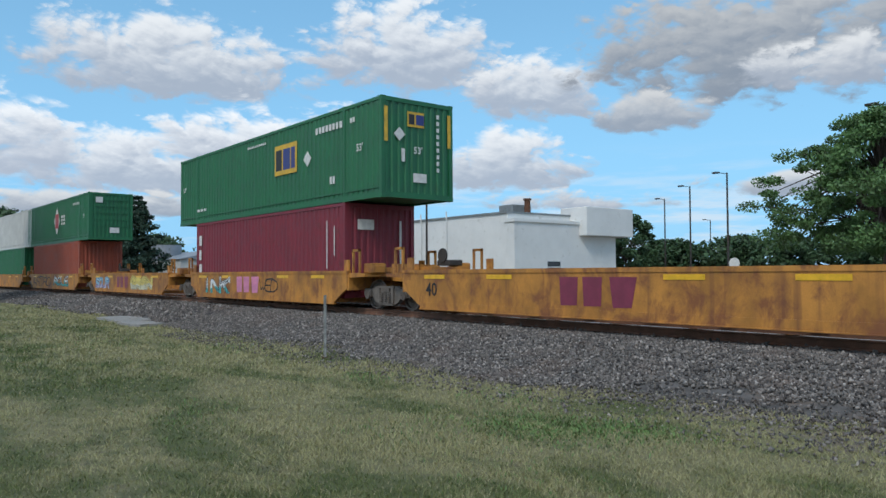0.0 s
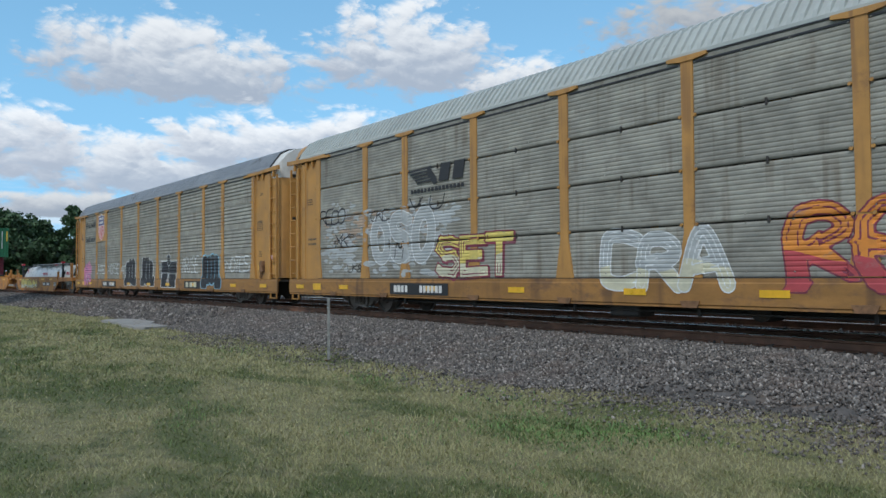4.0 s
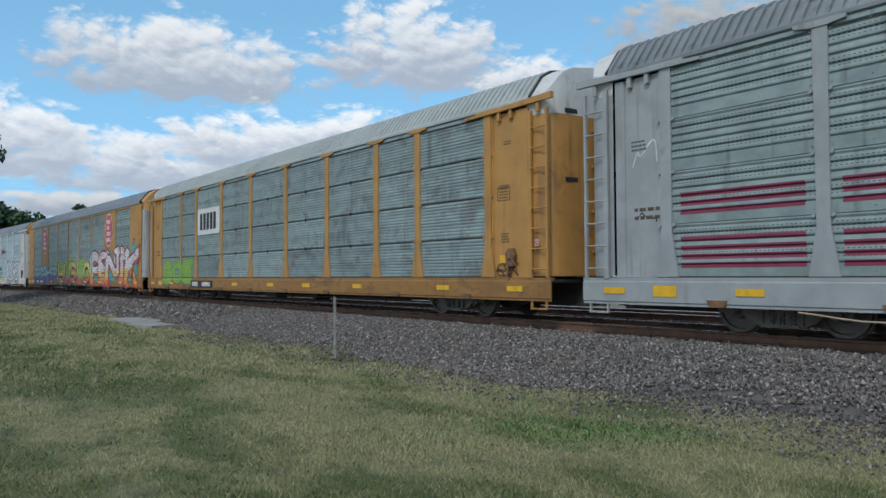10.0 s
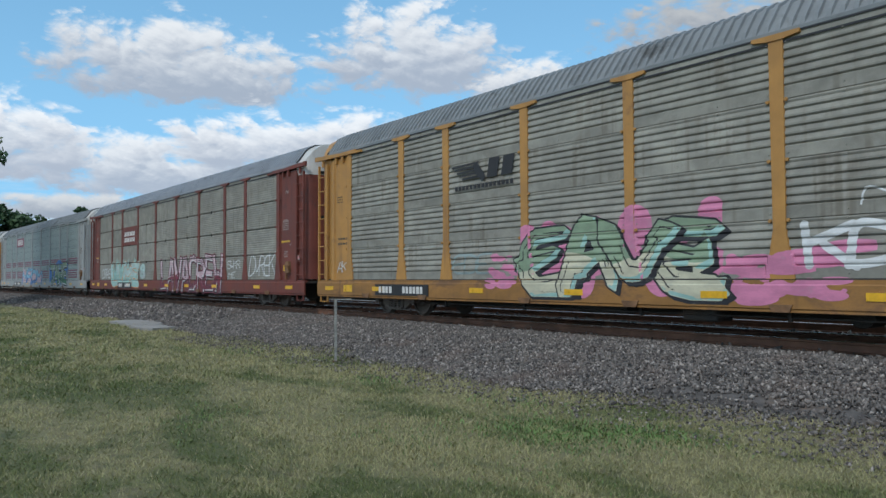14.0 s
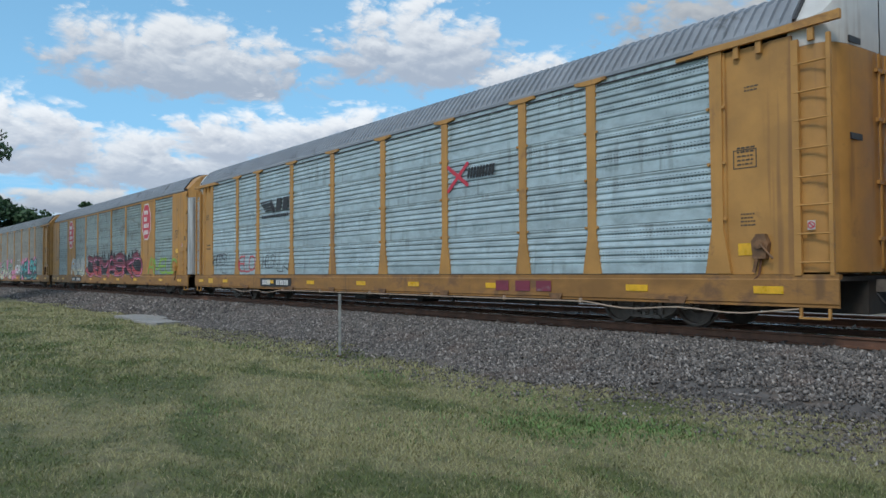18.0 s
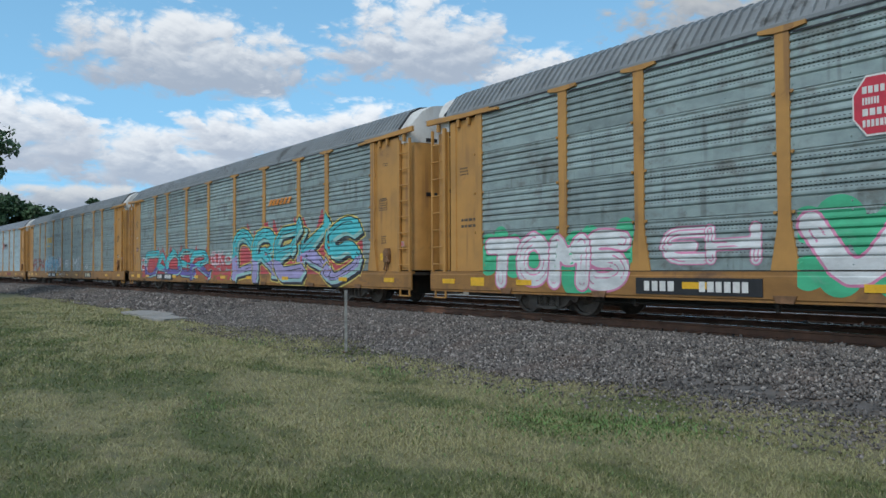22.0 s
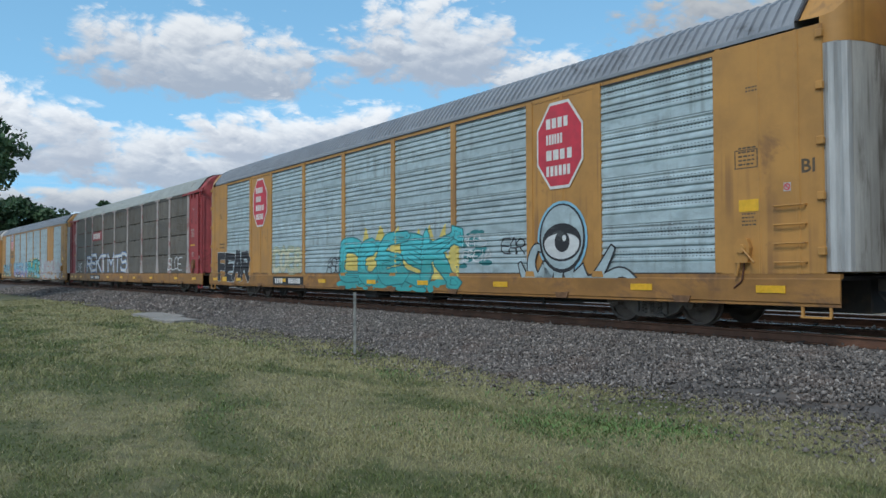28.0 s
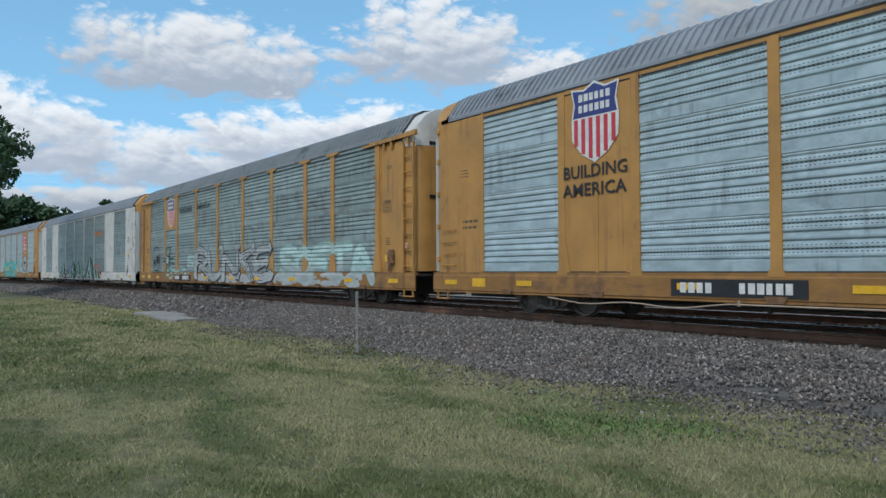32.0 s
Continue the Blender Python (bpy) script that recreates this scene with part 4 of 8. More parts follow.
def build_truck(bm):
    """Two cast side frames with their pockets, spring nests and the bolster between them."""
    top = [(-1.18, 0.50), (-1.12, 0.60), (-0.72, 0.60), (-0.45, 0.68), (0.45, 0.68), (0.72, 0.60), (1.12, 0.60), (1.18, 0.50), (1.12, 0.36), (1.02, 0.36), (0.98, 0.46), (0.80, 0.47), (0.58, 0.24), (0.34, 0.14), (-0.34, 0.14), (-0.58, 0.24), (-0.80, 0.47), (-0.98, 0.46), (-1.02, 0.36), (-1.12, 0.36)]
    for side in (-1, 1):
        y0, y1 = sorted((side * 0.92, side * 1.05))
        prism_y(bm, top, y0, y1)
        y0, y1 = sorted((side * 1.05, side * 1.10))
        prism_y(bm, [(-0.34, 0.14), (-0.30, 0.20), (0.30, 0.20), (0.34, 0.14)], y0, y1)
        prism_y(bm, [(-0.42, 0.62), (-0.42, 0.68), (0.42, 0.68), (0.42, 0.62)], y0, y1)
        for x in (-0.34, 0.34):
            prism_y(bm, [(x - 0.05, 0.2), (x - 0.05, 0.62), (x + 0.05, 0.62), (x + 0.05, 0.2)], y0, y1)
        for x in (-0.18, 0.0, 0.18):
            for k in range(5):
                z = 0.22 + 0.062 * k
                lathe_y(bm, [(side * 1.065, 0.01), (side * 1.066, 0.028), (side * 1.13, 0.028), (side * 1.131, 0.01)], 6, (x, z))
                box(bm, x - 0.075, x + 0.075, min(side * 1.06, side * 1.12), max(side * 1.06, side * 1.12), z - 0.014, z + 0.014)
        for x in (-0.89, 0.89):
            prism_y(bm, [(x - 0.16, 0.38), (x - 0.13, 0.56), (x + 0.13, 0.56), (x + 0.16, 0.38)], y0, y1 + 0.01)
    box(bm, -0.2, 0.2, -1.12, 1.12, 0.53, 0.63)
    for x in (-0.32, 0.32):
        box(bm, x - 0.04, x + 0.04, -0.9, 0.9, 0.30, 0.40)


def add_truck(car, x):
    truck = piece("truck", "truck", "truck", build_truck, car, (x, 0, 0), "dark oily cast steel two-axle truck")
    for side in (-1, 1):
        w = piece("wheelset", "wheelset", "wheel", build_wheelset, truck, (side * 0.89, 0, WHEEL))
        WHEELSETS[side].append(w)
    return truck


def build_coupler(bm):
    """A knuckle coupler that points along +x from its pocket."""
    box(bm, -0.5, 0.25, -0.09, 0.09, 0.68, 0.88)
    prism_y(bm, [(0.2, 0.66), (0.2, 0.92), (0.42, 0.94), (0.46, 0.64)], -0.17, 0.02)
    prism_y(bm, [(0.2, 0.66), (0.2, 0.92), (0.36, 0.90), (0.36, 0.68)], 0.02, 0.16)
    box(bm, 0.16, 0.26, -0.22, 0.22, 0.72, 0.84)


def build_hose(bm):
    """An air hose that hangs in a loop below the coupler."""
    last = Vector((-0.1, -0.3, 0.66))
    for i in range(1, 9):
        t = i / 8
        p = Vector((-0.1 + 0.55 * t, -0.3 + 0.18 * t, 0.66 - 0.34 * math.sin(math.pi * min(1, t * 0.85)) + 0.05 * t))
        tube(bm, last, p, 0.022, 0.022, 6, False)
        last = p


# ---- train: lettering and paint on the sides ----
def letters(words, parent, mat, x, z, high, face=-1.0, name="lettering", width=None):
    """Upright words on the near side, from x, with their foot at z."""
    curve = bpy.data.curves.new("words", "FONT")
    curve.body, curve.size, curve.resolution_u, curve.offset = words, high * 1.38, 2, 0.006
    tmp = bpy.data.objects.new("words", curve)
    scene.collection.objects.link(tmp)
    me = bpy.data.meshes.new_from_object(tmp)
    bpy.data.objects.remove(tmp)
    me.materials.clear()
    me.materials.append(M[mat])
    ob = new(name, me)
    ob.parent = parent
    ob.matrix_basis = pose(x, face, z, 90, 0, 0)
    if width and me.vertices:
        long = max(v.co.x for v in me.vertices)
        ob.scale = (width / long, 1, 1)
    return ob


def sheet(bm, outline, y, slot=0):
    """A thin coat of paint: the outline (x, z) at depth y, with an edge."""
    a = [bm.verts.new((x, y, z)) for x, z in outline]
    b = [bm.verts.new((x, y + 0.004, z)) for x, z in outline]
    bm.faces.new(a).material_index = slot
    k = len(a)
    for i in range(k):
        bm.faces.new((a[i], a[(i + 1) % k], b[(i + 1) % k], b[i])).material_index = slot


def bars(name, parent, mat, x0, x1, z0, z1, count, y, seed=1, rows=1, slant=0.0):
    """Plain bars in place of writing."""
    rng = random.Random(seed)
    bm = bmesh.new()
    for r in range(rows):
        zb = z0 + (z1 - z0) * r / rows
        zt = z0 + (z1 - z0) * (r + (0.72 if rows > 1 else 1.0)) / rows
        step = (x1 - x0) / count
        for i in range(count):
            a = x0 + step * i
            w = step * rng.uniform(0.62, 0.78)
            sheet(bm, [(a, zb), (a + w, zb), (a + w + slant, zt), (a + slant, zt)], y)
    return part(name, bm, mat, parent)


PLANE = SIDE - 0.0145


def capsule(bm, p, q, w, y, slot):
    p, q = Vector(p), Vector(q)
    d = (q - p).normalized() if (q - p).length > 1e-6 else Vector((1, 0))
    n = Vector((-d.y, d.x))
    ring = []
    for c, sgn in ((q, 1), (p, -1)):
        for k in range(5):
            a = math.pi * (0.5 - k / 4)
            ring.append(c + sgn * (d * math.cos(a) + n * math.sin(a)) * w)
    f = bm.faces.new([bm.verts.new((v.x, y, v.y)) for v in ring])
    f.material_index = slot


def smooth_line(pts, times=2, closed=False):
    """Rounds the corners of a line by cutting them."""
    for _ in range(times):
        out = [] if closed else [pts[0]]
        pairs = list(zip(pts, pts[1:])) + ([(pts[-1], pts[0])] if closed else [])
        for (a, b), (c, d) in pairs:
            out += [(a * 0.75 + c * 0.25, b * 0.75 + d * 0.25), (a * 0.25 + c * 0.75, b * 0.25 + d * 0.75)]
        pts = out if closed else out + [pts[-1]]
    return pts


def ribbon(bm, pts, widths, y, slot, grow=0.0, shift=(0.0, 0.0), cut=None, low_slot=0, floor=None):
    """A stroke of paint along pts; below the height cut it takes low_slot."""
    left, right = [], []
    k = len(pts)
    for i, (px, pz) in enumerate(pts):
        a, b = Vector(pts[max(0, i - 1)]), Vector(pts[min(k - 1, i + 1)])
        d = (b - a).normalized() if (b - a).length > 1e-6 else Vector((1, 0))
        w = widths[i] + grow
        ends = (grow if i == k - 1 else -grow if i == 0 else 0.0)
        c = Vector((px + shift[0], pz + shift[1])) + d * ends
        n = Vector((-d.y, d.x)) * w
        for side, q in ((left, c + n), (right, c - n)):
            side.append(bm.verts.new((q.x, y, max(floor, q.y) if floor is not None else q.y)))
    for i in range(k - 1):
        f = bm.faces.new((left[i], left[i + 1], right[i + 1], right[i]))
        mid = (left[i].co.z + right[i + 1].co.z) / 2
        f.material_index = low_slot if cut is not None and mid < cut + 0.05 * math.sin(7 * left[i].co.x) else slot


def scribble(bm, rng, x0, x1, z0, z1, wide, y, slot):
    """A quick tag: one looping thin line."""
    k = max(5, round((x1 - x0) / (z1 - z0) * 4))
    pts = []
    for i in range(k):
        t = min(1.05, max(-0.05, (i + rng.uniform(-1.1, 1.1)) / (k - 1)))
        pts.append((x0 + (x1 - x0) * t, z0 + (z1 - z0) * (rng.uniform(0.45, 1.0) if i % 2 else rng.uniform(0.0, 0.6))))
    pts = smooth_line(pts, 2)
    ribbon(bm, pts, [wide * rng.uniform(0.7, 1.2) for _ in pts], y, slot)


# a plain stroke alphabet on a grid of eight by eight: x and y of each corner, strokes parted by bars
GLYPHS = {
    "A": "00 38 58 80|23 63", "B": "00 08 58 76 54 04|54 82 60 00", "C": "87 58 18 06 02 10 50 81", "D": "00 08 48 86 82 40 00",
    "E": "80 00 08 88|04 64", "F": "00 08 88|04 64", "G": "87 58 18 06 02 10 60 82 84 54", "H": "00 08|80 88|04 84", "I": "40 48",
    "J": "28 88 82 50 20 02", "K": "00 08|04 88|34 80", "L": "08 00 80", "M": "00 08 43 88 80", "N": "00 08 80 88",
    "O": "48 17 04 11 40 71 84 77 48", "P": "00 08 58 86 64 04", "R": "00 08 58 86 64 04|34 80", "S": "87 58 18 06 24 64 82 60 10 01",
    "T": "40 48|08 88", "U": "08 02 20 60 82 88", "V": "08 40 88", "W": "08 20 44 60 88", "X": "00 88|08 80", "Y": "08 44 88|44 40",
    "Z": "08 88 00 80", "8": "44 16 38 58 76 44 12 20 60 72 44", "!": "48 43|40 41", ">": "07 84 01", "m": "00 06 27 46 40|46 67 86 80",
    "w": "08 01 20 41 47|41 60 81 88",
}


def strokes_of(letter, x, z, wide, high, rng, mode, slant):
    """The letter's strokes in the box at (x, z), a little uneven."""
    out = []
    kick = rng.uniform(-0.10, 0.10)
    for s in GLYPHS[letter].split("|"):
        pts = []
        for p in s.split():
            a, b = int(p[0]) / 8 + rng.uniform(-0.05, 0.05), int(p[1]) / 8 + rng.uniform(-0.04, 0.04)
            if mode == "sharp":
                b += 0.10 * math.sin(5 * a + kick * 30)
            pts.append((x + wide * a + slant * high * b + kick * high * (b - 0.5), z + high * b))
        if mode in ("bubble", "tag"):
            pts = smooth_line(pts, 2)
        elif mode == "sharp" and len(pts) > 2:
            pts = smooth_line(pts, 1)
        out.append(pts)
        if mode == "sharp":
            for end, nxt in ((pts[0], pts[1]), (pts[-1], pts[-2])):
                if rng.random() < 0.65:
                    away = math.atan2(end[1] - nxt[1], end[0] - nxt[0]) + rng.choice((-1, 1)) * rng.uniform(0.7, 1.5)
                    reach = high * rng.uniform(0.14, 0.26)
                    out.append([end, (end[0] + reach * math.cos(away), end[1] + reach * 0.8 * math.sin(away))])
    return out


def stroke_field(gx, gz, strokes, half, mode):
    """Distance to the edge of fat strokes at each point: negative inside."""
    field = np.full(gx.shape, 9.0)
    for pts in strokes:
        k = len(pts) - 1
        for i, ((ax, az), (bx, bz)) in enumerate(zip(pts, pts[1:])):
            dx, dz = bx - ax, bz - az
            long = max(1e-5, math.hypot(dx, dz))
            u = ((gx - ax) * dx + (gz - az) * dz) / long
            v = np.abs((gx - ax) * -dz + (gz - az) * dx) / long
            if mode == "block":
                d = np.maximum(np.abs(u - long / 2) - long / 2 - half, v - half)
            elif mode == "sharp":
                # each stroke swells at its foot and runs out in a point
                t = (np.clip(u / long, 0, 1) + i) / k
                w = half * (1.28 - 0.62 * t)
                over = np.maximum(np.maximum(-u, u - long), 0.0)
                d = v + over * 0.75 - w
            else:
                over = np.maximum(np.maximum(-u, u - long), 0.0)
                d = np.sqrt(v * v + over * over) - half
            field = np.minimum(field, d)
    return field


class Skin:
    """The side of a car as paint finds it: heights of its creases, and its depth at each point."""

    def __init__(self, kind=None, later=False, solid=(), flat=None):
        self.kind, self.later, self.solid, self.flat = kind, later, solid, flat
        self.prof = screen_profile(kind) if kind else None

    def lines(self, z0, z1, step):
        cuts = set()
        if self.flat is None:
            cuts.update((0.50, 0.52, 0.88, 0.90, 0.965, 0.992))
            for k in range(4):
                cuts.update(PANEL_FOOT + PANEL_HIGH * k + z for d, z in self.prof)
        cuts = sorted([z0, z1] + [z for z in cuts if z0 + 0.004 < z < z1 - 0.004])
        out = [cuts[0]]
        for b in cuts[1:]:
            k = max(1, math.ceil((b - out[-1]) / step))
            out += [out[-1] + (b - out[-1]) * (i + 1) / k for i in range(k)]
        return np.array(out)

    def bare(self, z):
        """The dark strip over the sill and the gaps between the screens stay unpainted."""
        if self.flat is not None:
            return False
        top = self.prof[-1][1]
        return 0.9649 < z < 0.9921 or any(PANEL_FOOT + PANEL_HIGH * k + top < z < PANEL_FOOT + PANEL_HIGH * (k + 1) for k in range(4))

    def depth(self, gx, gz):
        if self.flat is not None:
            return np.full(gx.shape, self.flat)
        local = np.clip(gz - PANEL_FOOT, 0, None) % PANEL_HIGH
        y = SIDE + 0.035 - np.interp(local, [p[1] for p in self.prof], [p[0] for p in self.prof])
        for i, (a, b) in enumerate(zip(POSTS, POSTS[1:])):
            if i in self.solid:
                y = np.where((gx > a) & (gx < b), SIDE - 0.018, y)
        for i, x in enumerate(POSTS):
            if self.later:
                if i not in (0, 9):
                    y = np.where(np.abs(gx - x) < np.where(gz < 1.03, 0.185, 0.125), SIDE - 0.021, y)
            else:
                half = 0.13 + 0.135 * np.clip((1.75 - gz) / 0.77, 0, 1)
                y = np.where(np.abs(gx - x) < half, SIDE - 0.017, y)
        y = np.where(np.abs(gx) > 11.86, SIDE - 0.022 if self.later else SIDE + 0.016, y)
        return np.where(gz < 0.98, np.where(gz < 0.89, SIDE - 0.0205, SIDE - 0.0095), y)


def split_poly(poly, k):
    """Cuts a polygon where its k-th value changes sign: the part below nought, and the rest."""
    inner, outer = [], []
    for p, q in zip(poly, poly[1:] + poly[:1]):
        (inner if p[k] < 0 else outer).append(p)
        if (p[k] < 0) != (q[k] < 0):
            t = p[k] / (p[k] - q[k])
            m = tuple(a + (b - a) * t for a, b in zip(p, q))
            inner.append(m), outer.append(m)
    return inner, outer


def paint_coat(name, skin, x0, x1, z0, z1, step, layers, mats, parent, lift, label=""):
    """A coat of paint that lies on the car's ribs. layers(gx, gz): fields from the widest to the topmost; below nought they are painted."""
    xs = np.linspace(x0, x1, max(2, round((x1 - x0) / step)) + 1)
    zs = skin.lines(z0, z1, step * 1.15)
    gx, gz = np.meshgrid(xs, zs, indexing="ij")
    fields = layers(gx, gz)
    deep = skin.depth(gx, gz) - lift
    code = sum((f < 0).astype(int) << i for i, f in enumerate(fields))
    verts, faces, slots, index = [], [], [], {}

    def at(x, y, z):
        key = (int(x * 8000), int(z * 8000 + 0.5))
        if key not in index:
            index[key] = len(verts)
            verts.append((x, y, z))
        return index[key]

    def emit(poly, slot):
        ids = []
        for p in poly:
            i = at(p[0], p[1], p[2])
            if i not in ids:
                ids.append(i)
        if len(ids) > 2:
            faces.append(ids), slots.append(slot)

    n, m = len(xs) - 1, len(zs) - 1
    for j in range(m):
        if skin.bare((zs[j] + zs[j + 1]) / 2):
            continue
        low, top = code[:, j], code[:, j + 1]
        flat = np.abs(deep[1:, j] - deep[:-1, j]) + np.abs(deep[1:, j + 1] - deep[:-1, j + 1]) < 1e-6
        plain = (low[:-1] == low[1:]) & (low[1:] == top[1:]) & (top[1:] == top[:-1])
        i = 0
        while i < n:
            if plain[i]:
                if not low[i] & 1:
                    i += 1
                    continue
                e = i + 1
                while flat[i] and e < n and plain[e] and flat[e] and low[e] == low[i]:
                    e += 1
                slot = int(low[i]).bit_length() - 1
                emit([(xs[i], deep[i, j], zs[j]), (xs[e], deep[e, j], zs[j]), (xs[e], deep[e, j + 1], zs[j + 1]), (xs[i], deep[i, j + 1], zs[j + 1])], slot)
                i = e
                continue
            poly = [(float(xs[a]), float(deep[a, b]), float(zs[b])) + tuple(float(f[a, b]) for f in fields) for a, b in ((i, j), (i + 1, j), (i + 1, j + 1), (i, j + 1))]
            for k in reversed(range(len(fields))):
                inner, poly = split_poly(poly, 3 + k)
                if len(inner) > 2:
                    emit(inner, k)
                if len(poly) < 3:
                    break
            i += 1
    if not faces:
        return None
    me = bpy.data.meshes.new(name)
    me.from_pydata(verts, [], faces)
    me.polygons.foreach_set("material_index", slots)
    for c in mats:
        me.materials.append(M[c])
    ob = new(name, me)
    ob.parent = parent
    return tagged(ob, label)


def cloud_field(gx, gz, x0, x1, z0, z1, rng, kind):
    """A backing of sprayed bubbles, or of jagged flames."""
    field = np.full(gx.shape, 9.0)
    high = z1 - z0
    k = max(4, round((x1 - x0) / (high * 0.28)))
    for i in range(k + 1):
        cx = x0 + (x1 - x0) * (0.04 + 0.92 * i / k) + rng.uniform(-0.06, 0.06) * high
        r = high * rng.uniform(0.24, 0.34)
        lean = rng.uniform(-0.5, 0.5)
        if kind == "flame":
            cz, tall = z0 + 0.15 * high, high * rng.uniform(0.62, 0.92)
            t = np.clip((gz - cz) / tall, 0, 1)
            field = np.minimum(field, np.maximum(np.abs(gx - cx - lean * 0.4 * high * t * t) - r * (1.15 - 1.1 * t), np.abs(gz - cz - tall / 2) - tall / 2))
        else:
            for cz, q in ((z1 - r * rng.uniform(0.6, 1.6), r * 0.75), (z0 + high * rng.uniform(0.1, 0.6), r * 0.8)):
                field = np.minimum(field, np.hypot(gx - cx, gz - cz) - q * rng.uniform(0.7, 1.15))
    return field


def graffiti(car, skin, x0, x1, z0, z1, style, word, seed):
    """A sprayed piece: letters with outline, fade, shine and side shade over a backing of colour; or a thin quick tag."""
    s = STYLES[style]
    rng = random.Random(seed)
    high = z1 - z0
    mode = s["mode"]
    words = list(word)
    base = None
    if s.get("cloud"):
        side = 0.10 * high
        base = paint_coat("graffiti", skin, x0 - side, x1 + side, z0 - 0.02, z1 + 0.16 * high, 0.04, lambda gx, gz: [np.maximum(cloud_field(gx, gz, x0 - side * 0.5, x1 + side * 0.5, z0, z1 + 0.1 * high, random.Random(seed), s.get("puff", "bubble")), z0 - gz)], (s["cloud"],), car, 0.003, "spray-painted graffiti")
    step = (x1 - x0) / max(1, len(words))
    tag = mode == "tag"
    half = s.get("fat", 0.1) * min(high, step * 1.35) * (1.0 if tag else 0.86)
    edge = s.get("edge", 0.03) * min(high, 1.8)
    for i, c in enumerate(words):
        if c == " ":
            continue
        room = half + (0 if tag else edge)
        lap = s.get("lap", 0.14 if tag else 0.05) * step
        lx, lw = x0 + step * i + room - lap, max(0.1 * step, step - 2 * room + 2 * lap)
        lz, lh = z0 + room + rng.uniform(0, 0.04) * high, high - 2 * room - rng.uniform(0.0, 0.10) * high
        slant = s.get("slant", 0.0)
        strokes = strokes_of(c, lx, lz, lw, lh, rng, mode, slant)
        cut = lz + lh * rng.uniform(0.34, 0.50)
        swing = rng.uniform(0, 6)

        def layers(gx, gz):
            fill = stroke_field(gx, gz, strokes, half, mode)
            if tag:
                return [fill]
            fill = np.maximum(fill, z0 + 0.01 - gz)
            line = fill - edge
            if s.get("deep"):
                for k in (1, 2, 3):
                    d = s["deep"] * high * k / 3
                    line = np.minimum(line, stroke_field(gx - d, gz + d * 0.7, strokes, half, mode) - edge * 0.7)
            out = [line, fill]
            if s.get("aura"):
                out.insert(0, line - edge * 1.1)
            if s.get("low"):
                out.append(np.maximum(fill + 0.002, gz - cut - 0.07 * high * np.sin(4.5 * gx / high + swing)))
            if s.get("third"):
                out.append(np.maximum(fill + 0.002, gz - (z0 + 0.25 * high) - 0.05 * high * np.sin(6 * gx / high + swing)))
            if not s.get("plain"):
                inner = np.abs(fill + 0.58 * half) - 0.010 - 0.004 * high
                out.append(np.maximum(np.maximum(inner, fill + 0.01), 0.12 * (np.sin(3.4 * gx / high + 2.6 * gz / high + swing) + np.sin(7.3 * gz / high - 2 * gx + 2 * swing) - 0.1)))
            if s.get("shine"):
                d = half * 0.42
                out.append(np.maximum(fill + 0.012, -stroke_field(gx + d, gz - d * 1.1, strokes, half, mode) - 0.004))
            return out
        mats = (s["line"],) if tag else tuple(m for m in (s.get("aura"), s["line"], s["fill"], s.get("low"), s.get("third"), None if s.get("plain") else s["line"], s.get("shine")) if m)
        grow = half + edge * 2.3 + s.get("deep", 0) * high + 0.02
        px = [p[0] for q in strokes for p in q]
        pz = [p[1] for q in strokes for p in q]
        fine = min(0.036, max(0.013, 0.6 * half if tag else 0.045 * high * 0.6))
        ob = paint_coat("painted_letter" if base else "graffiti", skin, min(px) - grow, max(px) + grow, max(z0 - (0.05 if not tag else 0.0), min(pz) - grow), max(pz) + grow, fine, layers, mats, base or car, 0.0045 + 0.0022 * (i % 3), "" if base else "spray-painted graffiti")
        base = base or ob


def sprayed_shape(car, skin, x0, x1, z0, z1, mats, layers, lift=0.005, step=0.03):
    return paint_coat("graffiti", skin, x0, x1, z0, z1, step, layers, mats, car, lift, "spray-painted graffiti")


def fist_mark(car, skin, x0, x1, z0, z1, inks, fingers, seed):
    """A bubbly black fist: fat upright fingers over two round lobes, ringed in white."""
    rng = random.Random(seed)
    wide, high = x1 - x0, z1 - z0
    shapes = [((x0 + wide * (0.16 + 0.72 * (i + 0.5) / fingers - 0.05), z0 + high * 0.28, z0 + high * rng.uniform(0.72, 0.9)), wide * 0.40 / fingers) for i in range(fingers)]
    lobes = [(x0 + wide * 0.16, z0 + high * 0.17, wide * 0.15), (x0 + wide * 0.84, z0 + high * 0.16, wide * 0.16)]

    def layers(gx, gz):
        field = np.full(gx.shape, 9.0)
        seams = np.full(gx.shape, 9.0)
        for (x, a, b), r in shapes:
            d = np.hypot(gx - x, np.maximum(np.maximum(a - gz, gz - b), 0.0)) - r * 1.12
            seams = np.minimum(seams, np.maximum(np.abs(gx - x - r * 1.1) - 0.018, np.abs(gz - (a + b) / 2) - (b - a) * 0.52))
            field = np.minimum(field, d)
        for x, z, r in lobes:
            field = np.minimum(field, np.hypot(gx - x, gz - z) - r)
        field = np.maximum(field, z0 + 0.02 - gz)
        return [field - 0.055, field, np.maximum(field, seams)]
    sprayed_shape(car, skin, x0 - 0.1, x1 + 0.1, z0, z1 + 0.1, (inks[1], inks[0], inks[1]), layers)


